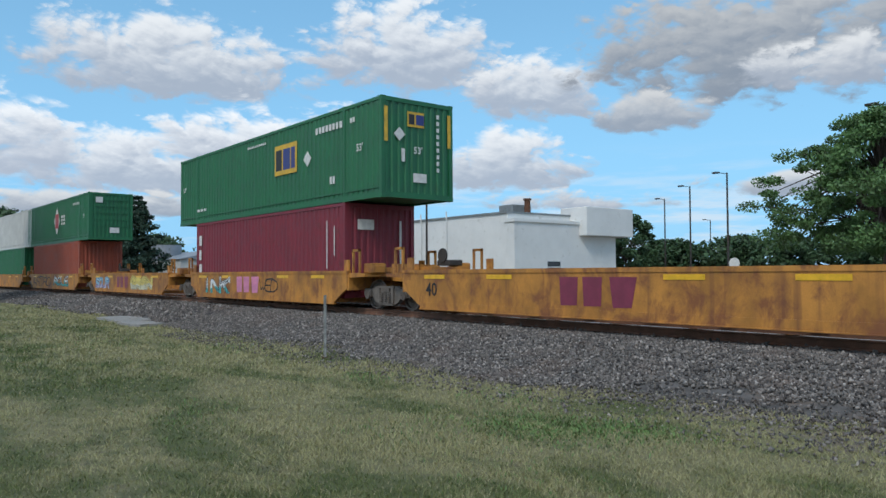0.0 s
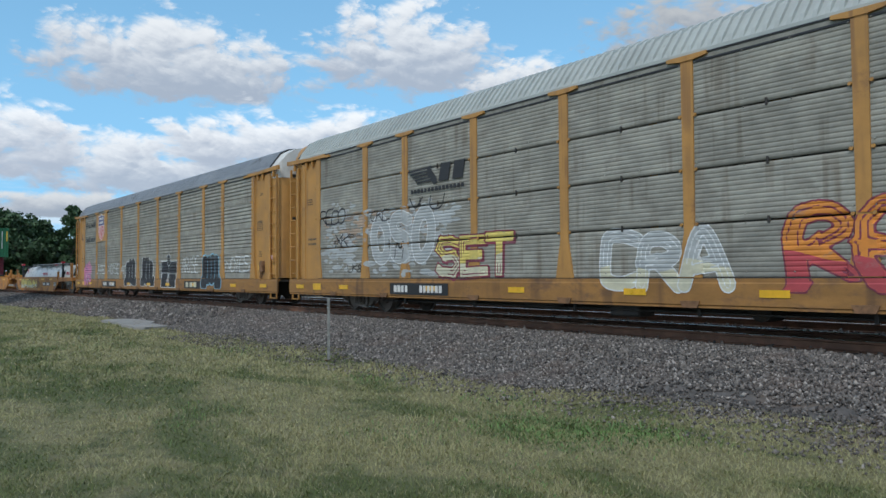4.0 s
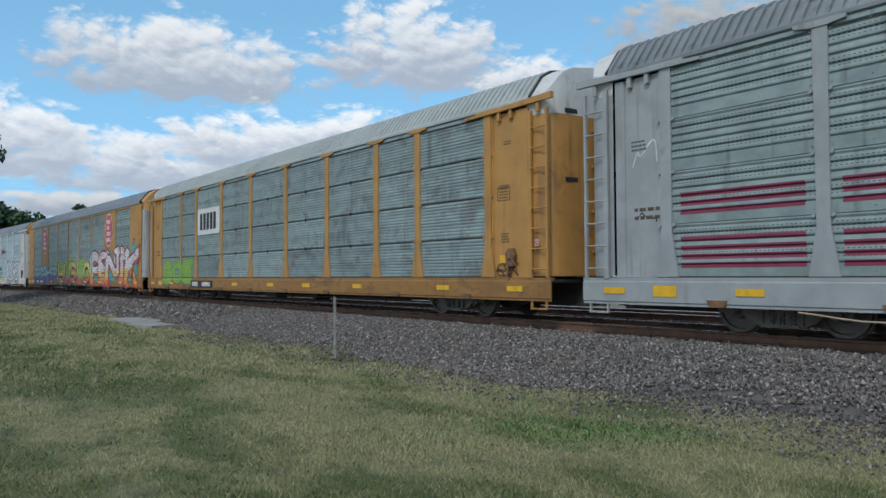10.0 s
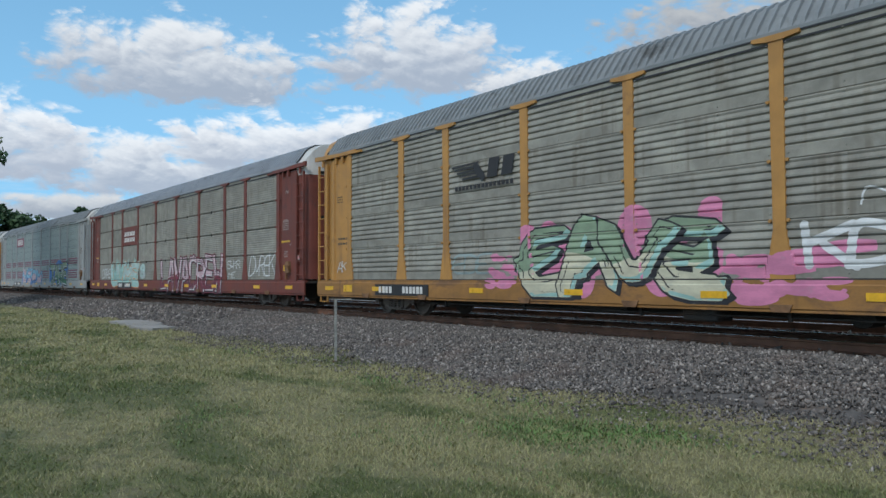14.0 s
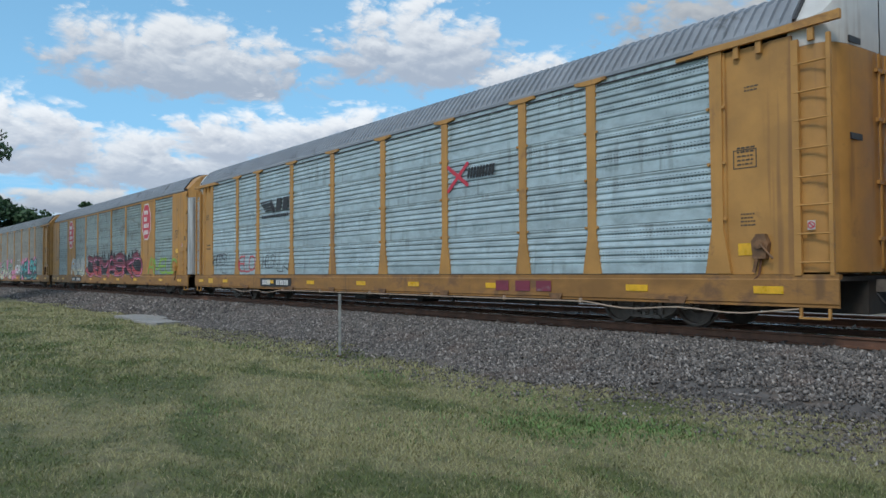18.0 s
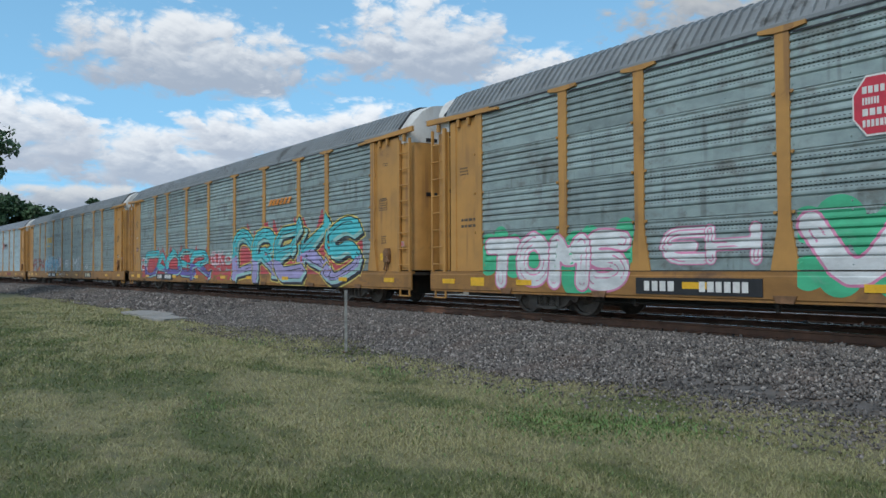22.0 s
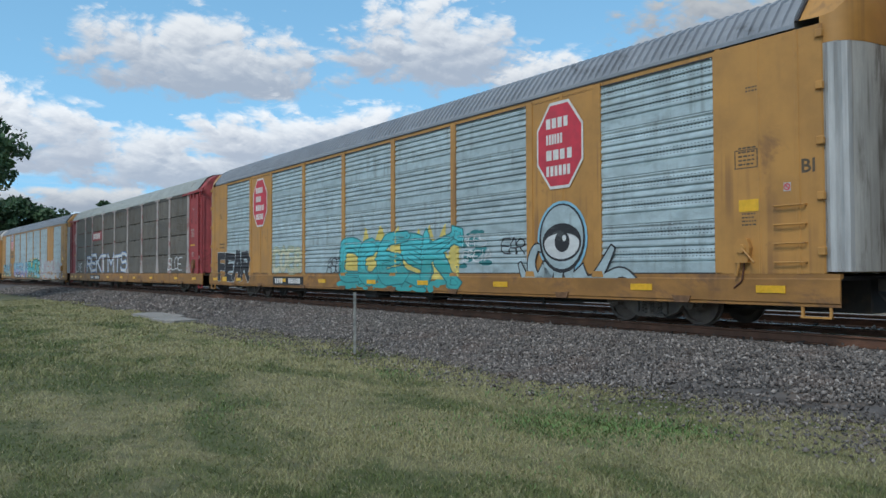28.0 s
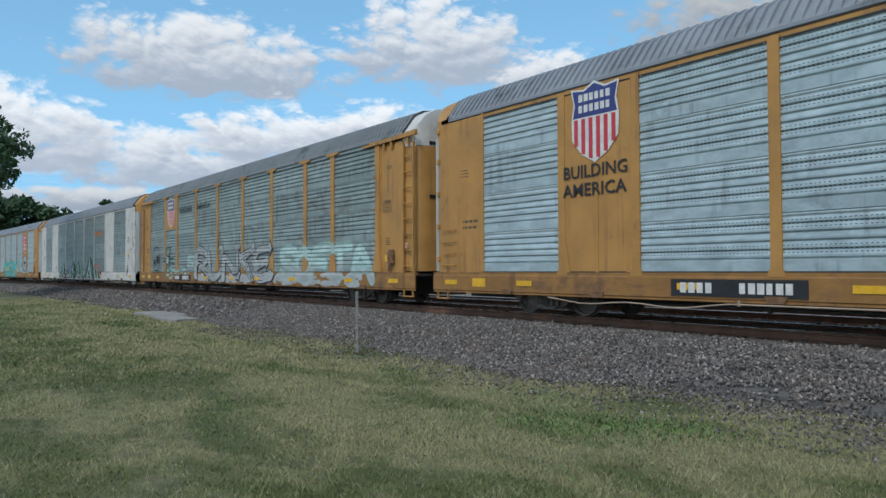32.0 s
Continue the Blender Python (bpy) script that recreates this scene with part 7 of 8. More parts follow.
RACKS = [
    dict(label="yellow-posted autorack car with dirty grey screens and slogan", body="yellow", screen="panel_dull", kind="ribbed", head="white",
         paint=((-11.8, -10.5, 0.58, 1.97, "pink1", "OM"), (-11.5, -10.6, 0.9, 1.4, "wtag", "EG"), (-9.0, -7.6, 1.25, 1.8, "wtag", "ATE"), (-6.8, -4.8, 1.2, 1.85, "wtag", "NOISE"), (4.7, 6.6, 1.2, 1.95, "wtag", "ARISE"), (9.5, 11.6, 1.2, 1.85, "wtag", "NOTES"), (-4.3, -3.6, 1.2, 1.7, "wtag", "AT")),
         marks=((fist_mark, -3.7, -1.65, 0.6, 1.9, ("spray_black", "spray_white"), 3, 1), (fist_mark, -1.0, 1.1, 0.6, 1.92, ("spray_black", "spray_white"), 3, 2), (figure_mark, 3.0, 0.58, 2.15), (fist_mark, 7.0, 9.1, 0.56, 2.05, ("spray_black", "sky_blue"), 4, 4)),
         extras=((tag_mark, -12.9, -12.1, 3.2, 3.9, "spray_black", 3), (word_marks, "We will", "black", -11.6, 4.05, 0.36, 2.1), (word_marks, "deliver.", "black", -11.6, 3.2, 0.36, 2.2), (board, -9.1, -7.3, 3.15, 4.72), (shield, -8.2, 3.95, 0.62), (plate_logo, 5.1, 6.9, 0.56, 0.88, "black", "cream", 3)), plate=-6.5),
    dict(label="yellow-posted autorack car with dirty screens and pale graffiti", body="yellow", screen="panel_dull", kind="fine", roof="roof_white",
         paint=((-8.9, -5.9, 1.3, 2.9, "ghost", "OSO"), (-11.9, -10.4, 2.6, 3.1, "btag", "RECO"), (-10.9, -10.2, 1.9, 2.3, "btag", "XK"), (-10.2, -9.4, 1.15, 1.4, "btag", "UK8"), (-8.9, -8.0, 2.55, 2.9, "btag", "OKC"), (-8.0, -7.3, 1.5, 2.1, "btag", "WM"), (-7.0, -5.6, 2.7, 3.1, "btag", "VLU"), (-5.8, -3.0, 0.95, 2.1, "tan", "SET"), (-0.5, 2.2, 0.7, 1.9, "pale", "CRA"), (3.2, 7.4, 0.75, 2.2, "ember", "RESA")),
         marks=((smear, -11.7, -9.4, 1.15, 3.3, "ghost", 3, 0.5), (smear, -9.1, -5.0, 1.05, 3.0, "ghost", 4, 0.55), (smear, -11.8, -6.0, 2.0, 2.9, "pale_rust", 5, 0.2)),
         extras=((horse_logo, -7.0, -4.6, 3.6),)),
    dict(pipe=True, label="white-posted autorack car with bright blue-grey ribbed screens", body="white", head="yellow", screen="panel_bright", kind="ribbed", roof="roof",
         paint=((-11.4, -9.0, 0.98, 1.85, "alfa", "ALFA"), (-2.2, 4.9, 0.5, 2.06, "yorbs", "UORPS"), (7.35, 11.85, 0.68, 2.5, "wblack", "LYSE8"), (7.0, 8.2, 0.5, 0.85, "btag", "KEM"), (8.4, 9.4, 0.5, 0.8, "btag", "RAN"), (9.8, 11.2, 0.5, 0.85, "btag", "NORAE"), (5.2, 6.0, 0.6, 0.85, "btag", "EAS")),
         extras=((cross_logo, 4.85, 3.24, 0.4),)),
    dict(label="yellow autorack car with red octagon signs and bright graffiti", body="yellow", screen="panel_grey", kind="ribbed", later=True, solid=(1, 7), plate=-9.6,
         paint=((-11.8, -4.5, 0.56, 1.9, "grsem", "GRSEMSR"), (-4.2, 4.0, 0.5, 2.1, "huslo", "HUSLO"), (4.4, 13.0, 0.46, 2.62, "penk", "PENTK")),
         marks=((smear, -6.0, -4.0, 0.9, 2.1, "lime", 9, 0.3), (smear, 9.4, 12.5, 1.0, 1.9, "sky_blue", 10, 0.3)),
         extras=((octagon_sign, 8.0, 3.72, 0.78), (octagon_sign, -8.2, 3.72, 0.78))),
    dict(label="yellow-posted autorack car with grey screens and white name panel", body="yellow", screen="panel_grey", kind="fine", roof="roof_white", plate=-6.5, head="white",
         paint=((-11.6, -7.7, 0.64, 1.88, "limebox", "BOE"), (12.3, 12.95, 1.0, 1.3, "btag", "ESK")),
         extras=((tag_mark, 12.25, 12.7, 1.05, 1.22, "spray_black", 13), (plate_logo, -7.0, -4.5, 2.8, 3.9, "plate_white", "black", 5),)),
    dict(pipe=True, label="light grey autorack car with maroon bands and blue graffiti", body="grey", head="white", screen="panel_mid", kind="ribbed", roof="roof_dark",
         marks=((maroon_bands, -12.0, 12.0),),
         paint=((-4.7, 1.9, 0.62, 1.9, "bluem", "MFDM"), (4.6, 9.2, 0.58, 2.2, "tare", "TARE"), (3.3, 3.95, 1.65, 2.1, "btag", "NP"), (9.0, 9.8, 2.0, 2.4, "btag", "MOS"), (10.3, 11.0, 1.98, 2.25, "btag", "EIER"), (11.15, 11.85, 1.98, 2.25, "btag", "ESCO"), (2.8, 3.5, 0.85, 1.1, "btag", "EBO")),
         extras=((tag_mark, -12.75, -12.25, 3.0, 3.7, "spray_white", 4), (tag_mark, -12.7, -12.25, 1.95, 2.2, "spray_black", 5), (plate_logo, -7.05, -4.5, 3.75, 4.45, "maroon", "plate_white", 8))),
    dict(label="oxide brown autorack car with dirty screens and wine-red graffiti", body="brown", screen="panel_dull", kind="fine", roof="roof", head="white",
         paint=((-9.1, -4.3, 0.62, 1.98, "sea", "LUME"), (-4.0, -3.0, 1.05, 1.8, "soft", "8"), (-11.3, -9.5, 1.05, 1.65, "wtag", "CRAE"), (-0.6, 7.0, 0.45, 2.05, "lava", "LAVACREW"), (7.5, 8.7, 1.4, 1.75, "wtag", "SWKR"), (7.6, 8.2, 1.05, 1.3, "wtag", "ME"), (9.6, 11.7, 1.1, 1.95, "wtag", "DVREK")),
         extras=((tag_mark, 12.9, 13.25, 2.0, 2.6, "spray_white", 16), (plate_logo, -7.0, -4.5, 2.85, 3.85, "brown", "plate_white", 6, 2, 0.05),)),
    dict(label="yellow-posted autorack car with brownish screens and pink graffiti", body="yellow", screen="panel_dull", kind="ribbed", roof="roof_dark", plate=-9.2,
         paint=((-4.3, 0.3, 0.6, 2.25, "eave", "EAVE"), (1.9, 3.9, 1.1, 1.9, "wfat", "KDA"), (2.8, 3.5, 2.05, 2.4, "wtag", "M"), (4.4, 9.7, 0.6, 2.25, "nelse", "NELSE"), (-6.9, -5.6, 1.1, 1.6, "greytag", "EDE"), (-12.7, -12.2, 1.2, 1.55, "wtag", "AK")),
         marks=((smear, 0.4, 2.6, 0.6, 1.5, "pink", 12, 0.8), (smear, -5.8, -4.4, 0.8, 1.5, "pink", 13, 0.8)),
         extras=((horse_logo, -6.9, -4.6, 3.56),)),
    dict(label="yellow autorack car with red octagon signs and dark graffiti", body="yellow", screen="panel_grey", kind="ribbed", later=True, solid=(1, 7),
         paint=((-3.9, 7.2, 0.8, 2.2, "jemask", "JEMASKO"), (8.4, 12.5, 1.0, 1.85, "limepale", "AVELO"), (-7.9, -4.6, 0.9, 2.1, "pale", "RA8")),
         extras=((octagon_sign, 8.0, 3.72, 0.78), (octagon_sign, -8.2, 3.72, 0.78))),
    dict(pipe=True, label="yellow-posted autorack car with bright ribbed screens", body="yellow", screen="panel_bright", kind="ribbed", head="white", plate=-5.6,
         paint=((-11.8, -10.2, 1.35, 1.85, "btag", "HOTS!"), (-11.2, -10.4, 1.02, 1.3, "btag", "IL"), (-9.0, -7.5, 1.05, 1.75, "redtag", "ELO"), (-6.8, -5.6, 1.2, 1.7, "btag", "HELS!"), (-5.5, -4.6, 1.05, 1.4, "btag", "LN")),
         extras=((horse_logo, -6.9, -4.5, 3.45), (cross_logo, 4.9, 3.35, 0.38), (plate_logo, 6.0, 8.6, 0.55, 0.9, None, "spray_maroon", 3))),
    dict(label="yellow-posted autorack car with grey screens, red and blue graffiti", body="yellow", screen="panel_grey", kind="ribbed", roof="roof_dark", plate=-4.6, head="white",
         paint=((-11.6, -7.3, 0.95, 2.05, "fupa", "FUPA"), (-7.0, -2.4, 0.93, 2.2, "napkn", "NAPKN"), (-2.4, -1.55, 1.3, 2.0, "ehw", "CB"), (-0.4, 0.35, 1.25, 1.8, "wfat", "B"), (0.5, 1.3, 1.35, 1.65, "wtag", "LIES"), (1.85, 2.9, 1.0, 2.0, "wfat", "M"), (3.0, 4.2, 1.05, 2.0, "wtag", "ICI"), (5.1, 5.9, 1.05, 1.5, "wfat", "N>"), (-2.5, -0.4, 0.6, 0.85, "wtag", "CHRSTEK")),
         marks=((smear, 1.8, 4.2, 1.0, 1.95, "ghost", 17, 0.25), (smear, -0.6, 1.2, 1.1, 1.8, "ghost", 18, 0.2)),
         extras=((tag_mark, 12.3, 12.9, 1.1, 1.6, "spray_black", 11), (tag_mark, 12.3, 12.75, 1.7, 1.95, "spray_white", 12), (plate_logo, -6.6, -4.4, 3.05, 3.7, None, "logo_yellow", 3, 1, 0.08), (plate_logo, -6.6, -4.4, 2.85, 3.0, None, "logo_yellow", 1), (plate_logo, 5.2, 6.8, 0.56, 0.88, "black", "cream", 3))),
    dict(label="yellow-posted autorack car covered in teal and red graffiti", body="yellow", screen="panel_grey", kind="ribbed", roof="roof_dark", plate=-7.5, head="white",
         paint=((-10.6, -1.6, 0.56, 2.0, "caoer", "CAOER"), (-1.1, 0.2, 1.2, 1.85, "guk", "GUK"), (0.45, 1.15, 1.2, 1.75, "soft", "O"), (1.6, 11.2, 0.52, 2.65, "dreks", "DREKS"), (-11.6, -10.6, 1.0, 1.7, "wtag", "ER")),
         marks=((smear, -1.6, 1.4, 0.6, 1.7, "spray_red", 21, 0.8), (smear, -11.6, -10.2, 0.7, 1.6, "spray_red", 22, 0.8)),
         extras=((tag_mark, -12.9, -12.25, 3.35, 3.8, "spray_black", 6), (tag_mark, -12.8, -12.2, 2.7, 2.95, "spray_white", 7), (tag_mark, -12.85, -12.2, 2.0, 2.4, "violet", 8), (plate_logo, 4.45, 6.9, 3.3, 3.65, None, "spray_orange", 6, 1, 0.2),)),
    dict(label="yellow-posted autorack car with small red signs and outlined graffiti", body="yellow", screen="panel_grey", kind="ribbed", roof="roof_dark", plate=-6.0, head="white",
         paint=((-11.7, -7.5, 0.52, 1.9, "toms", "TOMS"), (-6.7, -4.8, 1.05, 1.85, "ehw", "EH"), (-4.0, -0.9, 0.5, 2.0, "toms", "VT"), (1.6, 7.1, 0.5, 2.05, "merck", "MERCK"), (7.5, 8.8, 1.27, 1.93, "btag", "LRG"), (9.5, 11.7, 1.29, 1.76, "btag", "ONEDE")),
         extras=((octagon_sign, 2.95, 3.36, 0.37), (octagon_sign, -2.95, 3.36, 0.37))),
    dict(pipe=True, label="yellow autorack car with a shield emblem and blue graffiti", body="yellow", screen="panel_bright", kind="ribbed", later=True, solid=(1, 7), plate=-5.2,
         paint=((-12.7, -8.6, 0.62, 1.98, "skimo", "SKIMOU"), (-7.2, -0.9, 0.54, 2.0, "wresl", "WRESLR"), (-0.6, 4.35, 0.55, 2.15, "phaze", "PHAZE"), (4.6, 12.4, 0.56, 2.1, "lepra", "LEPRKM"), (-8.3, -7.6, 1.5, 1.9, "btag", "GEO")),
         marks=((smear, 4.5, 11.8, 0.54, 0.95, "ghost", 27, 0.9),),
         extras=((shield, -8.2, 4.0, 0.66), (word_marks, "BUILDING", "black", -9.1, 2.9, 0.26, 1.75), (word_marks, "AMERICA", "black", -9.1, 2.52, 0.26, 1.75))),
    dict(label="faded red autorack car with dark weathered screens and pale tags", body="red", screen="panel_dark", kind="fine", roof="roof_white", post="post_worn", sill="yellow", plate=-6.2,
         paint=((-11.9, -10.3, 1.05, 1.7, "wtag", "LOKE"), (-8.7, -3.5, 1.0, 2.25, "rekt", "REKT"), (-3.0, 1.5, 1.0, 2.25, "rekt", "MTS"), (-12.7, -12.2, 3.1, 3.9, "wtag", "EB"), (9.0, 11.0, 1.1, 1.8, "wtag", "SLOE")),
         extras=((tag_mark, -12.8, -12.25, 3.1, 3.55, "spray_white", 9), (tag_mark, -12.8, -12.25, 3.6, 3.95, "spray_white", 10), (plate_logo, -7.1, -4.6, 3.15, 3.75, "red", "plate_white", 7),)),
    dict(label="yellow autorack car with red octagon signs and one-eyed graffiti", body="yellow", screen="panel_bright", kind="ribbed", later=True, solid=(1, 7), plate=-5.6,
         paint=((-12.8, -9.3, 0.6, 1.95, "blackw", "FEAR"), (-7.0, -4.5, 0.9, 1.95, "cgreen", "COEB"), (-1.5, 4.4, 0.55, 2.15, "coesk", "COESK"), (4.5, 5.6, 1.6, 1.95, "wtag", "TREES"), (4.7, 5.8, 1.25, 1.55, "wtag", "CREIA"), (6.2, 7.0, 1.4, 1.8, "btag", "EAR"), (-2.6, -1.7, 0.95, 1.5, "btag", "ASO")),
         marks=((smear, 4.4, 5.7, 1.0, 2.0, "deep_teal", 31, 0.35), (smear, -1.6, 4.5, 0.5, 0.85, "teal", 32, 0.9)),
         extras=((octagon_sign, 8.15, 3.72, 0.78), (octagon_sign, -8.2, 3.72, 0.78), (lettered_eye, 8.2, 1.72))),
    dict(pipe=True, label="white autorack car with grey screens and green mountain graffiti", body="white", head="yellow", screen="panel_grey", kind="ribbed", later=True, solid=(1, 7), plate=-4.0,
         marks=((smear, -6.2, -4.0, 0.6, 1.3, "violet", 41, 0.3), (smear, -3.6, -2.6, 1.0, 1.6, "lilac", 42, 0.4), (smear, 0.2, 2.6, 1.0, 1.7, "lilac", 43, 0.25), (smear, 3.6, 6.2, 0.8, 1.5, "salmon", 44, 0.5), (smear, 4.9, 6.6, 0.55, 1.0, "spray_red", 45, 0.6), (leaf_peaks, ((-6.0, 0.5, 0.6, 0.1), (-3.6, 0.55, 0.9, -0.3), (-2.6, 0.5, 0.7, 0.2), (-5.1, 0.80, 1.36, 0.05), (-1.85, 0.98, 1.45, 0.1), (0.9, 0.36, 1.5, 0.1), (-0.45, 0.88, 1.42, 0.15), (1.9, 0.8, 0.8, -0.2), (3.25, 1.12, 1.68, 0.0), (4.9, 0.75, 0.75, -0.5), (5.7, 0.5, 0.55, -0.4)), 0.53)),
         extras=((plate_logo, 4.3, 6.8, 3.36, 3.74, None, "spray_orange", 4, 1, 0.18),)),
    dict(label="yellow-posted autorack car with shield emblem and grey graffiti", body="yellow", screen="panel_grey", kind="ribbed", roof="roof_dark", plate=-6.3, head="white", sill="yellow",
         paint=((-4.3, 4.4, 0.54, 2.15, "runke", "RUNKE"), (5.1, 11.7, 0.54, 1.94, "soft", "SOFTA"), (-5.6, -4.5, 1.1, 1.8, "soft", "S")),
         marks=((smear, -9.0, -5.0, 0.6, 1.3, "mint", 51, 0.25), (smear, -4.4, 11.8, 0.54, 0.95, "ghost", 52, 0.9)),
         extras=((tag_mark, -12.9, -12.3, 1.25, 1.55, "spray_black", 14), (tag_mark, -12.85, -12.35, 1.7, 1.95, "spray_black", 15), (skull_mark, -10.75, 1.38), (board, -9.1, -7.3, 3.15, 4.72), (shield, -8.2, 4.0, 0.62), (word_marks, "BUILDING", "black", -6.7, 3.9, 0.24, 1.8), (word_marks, "AMERICA", "black", -4.2, 3.9, 0.24, 1.75))),
    dict(pipe=True, label="clean yellow autorack car with shield emblem and bright screens", body="yellow", screen="panel_bright", kind="ribbed", later=True, solid=(1, 7), plate=-5.1,
         extras=((shield, -8.23, 4.05, 0.66), (word_marks, "BUILDING", "black", -9.14, 2.93, 0.27, 1.76), (word_marks, "AMERICA", "black", -9.14, 2.55, 0.27, 1.74))),
]

# ---- train: container well cars ----
def build_well_side(bm):
    """One side of the well: top chord, web and bottom chord, sloped up at both ends."""
    out = [(-6.35, 1.09), (6.35, 1.09), (6.35, 0.62), (5.55, 0.16), (-5.55, 0.16), (-6.35, 0.62)]
    prism_y(bm, out, -0.03, 0.03)
    prism_y(bm, [(-6.38, 1.04), (-6.38, 1.13), (6.38, 1.13), (6.38, 1.04)], -0.05, 0.09)
    prism_y(bm, [(-5.6, 0.14), (-5.62, 0.30), (5.62, 0.30), (5.6, 0.14)], -0.045, 0.06)
    prism_y(bm, [(-5.6, 0.12), (-5.6, 0.14), (5.6, 0.14), (5.6, 0.12)], -0.07, 0.06)


def build_well_floor(bm):
    for x in (-5.4, -3.6, -1.8, 0.0, 1.8, 3.6, 5.4):
        box(bm, x - 0.16, x + 0.16, -1.45, 1.45, 0.17, 0.30)
    for y in (-1.1, 1.1):
        box(bm, -5.6, 5.6, y - 0.18, y + 0.18, 0.17, 0.27)


def build_well_end(bm):
    """End platform over the articulated truck; it points along +x."""
    box(bm, 6.3, 6.42, -1.48, 1.48, 0.55, 1.02)
    prism_y(bm, [(6.4, 0.86), (6.4, 1.08), (7.7, 1.0), (7.7, 0.8)], -0.45, 0.45)
    prism_y(bm, [(6.4, 0.92), (6.4, 1.06), (7.25, 1.04), (7.25, 0.95)], -1.46, 1.46)
    for y in (-1.42, 1.36):
        box(bm, 6.05, 6.3, y, y + 0.06, 1.12, 1.45)
        box(bm, 6.5, 6.56, y, y + 0.06, 1.02, 1.75)
        box(bm, 6.85, 6.91, y, y + 0.06, 1.02, 1.75)
        box(bm, 6.5, 6.91, y, y + 0.06, 1.68, 1.75)
    soft_box(bm, 6.9, 7.35, -1.3, -0.75, 1.04, 1.34, 0.04)
    soft_box(bm, 6.9, 7.35, 0.6, 1.2, 1.04, 1.30, 0.04)
    box(bm, 6.45, 7.2, -0.7, 0.5, 1.06, 1.22)


def build_well_platform(bm):
    """Stepped end platform over the last truck."""
    prism_y(bm, [(6.3, 0.78), (6.3, 1.08), (9.9, 1.08), (9.9, 0.86), (7.2, 0.82)], -1.48, 1.48)
    for y in (-1.46, 1.40):
        box(bm, 6.1, 6.4, y, y + 0.07, 1.1, 1.48)
        box(bm, 9.4, 9.46, y, y + 0.06, 1.08, 2.0)
        box(bm, 9.82, 9.88, y, y + 0.06, 0.3, 2.0)
        for z in (0.35, 1.4, 1.95):
            box(bm, 9.4 if z > 1 else 9.5, 9.88, y, y + 0.05, z, z + 0.05)
    box(bm, 6.6, 9.8, -1.50, -1.44, 0.92, 1.02)
    soft_box(bm, 9.6, 10.1, -0.5, 0.5, 0.6, 1.3, 0.05)


def build_winch(bm):
    """Hand-brake wheel and bits on the end of the well."""
    tube(bm, (0, -0.2, 0.0), (0, -0.2, 0.25), 0.05, 0.05, 8)
    lathe_y(bm, [(-0.28, 0.02), (-0.28, 0.2), (-0.24, 0.2), (-0.24, 0.02)], 16, (0.0, 0.25))
    soft_box(bm, -0.3, 0.3, -0.25, 0.25, -0.05, 0.12, 0.03)


def well_car(spec):
    car = tagged(new("well_car"), spec["label"], "rail car", "well cars of the train")
    for side in (-1, 1):
        turn = pose(0, 0, 0, 0, 0, 0 if side < 0 else 180)
        piece("well_side", "well_side", "yellow_well", build_well_side, car, turn @ pose(0, -1.47, 0))
    piece("well_floor", "well_floor", "yellow_well", build_well_floor, car)
    piece("end_platform", "well_end", "yellow_well", build_well_end, car, pose(0, 0, 0, 0, 0, 180))
    if spec.get("last"):
        piece("end_platform", "well_platform", "yellow_well", build_well_platform, car)
        piece("coupler", "coupler", "truck", build_coupler, car, (9.95, 0, 0))
        piece("winch", "winch", "dark", build_winch, car, (8.2, -0.6, 1.12))
        add_truck(car, 8.1)
    else:
        piece("end_platform", "well_end", "yellow_well", build_well_end, car)
        piece("winch", "winch", "dark", build_winch, car, (-6.9, 0.5, 1.3))
        add_truck(car, 7.75)
    for x in (-5.0, -2.6, 2.2, 4.6):
        piece("reflector", ("reflector", 0.9), "reflector", lambda q: box(q, -0.42, 0.42, -0.005, 0.0, -0.05, 0.05), car, (x, -1.506, 0.95), "yellow reflective strip")
    for item in spec.get("marks", ()):
        item[0](car, *item[1:])
    for n, (x0, x1, z0, z1, style, word) in enumerate(spec.get("paint", ())):
        graffiti(car, Skin(flat=-1.503), x0, x1, z0, z1, style, word, 500 + n + round(spec["at"]))
    return car


def well_number(car, x):
    letters("40", car, "black", x, 0.48, 0.34, -1.512, width=0.46)


def well_logo(car, x, mat="maroon"):
    """Three heavy block shapes of a faded emblem."""
    bm = bmesh.new()
    y = -1.506
    for a, b in ((0.0, 0.5), (0.62, 1.12)):
        sheet(bm, [(x + a, 0.95), (x + a + 0.03, 0.37), (x + b - 0.03, 0.38), (x + b, 0.95)], y)
    sheet(bm, [(x + 1.3, 0.95), (x + 1.38, 0.36), (x + 1.82, 0.37), (x + 1.95, 0.95)], y)
    part("faded_emblem", bm, mat, car, "faded dark red block emblem")


def well_plate(car, x):
    plate = piece("number_plate", ("wplate",), "black", lambda q: box(q, -1.05, 1.05, -0.004, 0.0, -0.12, 0.12), car, (x, -1.506, 0.62))
    bars("lettering", plate, "plate_white", -0.92, -0.25, -0.08, 0.08, 4, -0.009, 7)
    bars("lettering", plate, "plate_white", 0.15, 0.9, -0.08, 0.08, 5, -0.009, 8)
    board = piece("data_board", ("wboard",), "black", lambda q: box(q, -0.32, 0.32, -0.004, 0.0, -0.15, 0.15), car, (x + 2.4, -1.506, 0.62))
    bars("lettering", board, "plate_white", -0.28, 0.26, -0.12, 0.12, 2, -0.009, 9, 3)


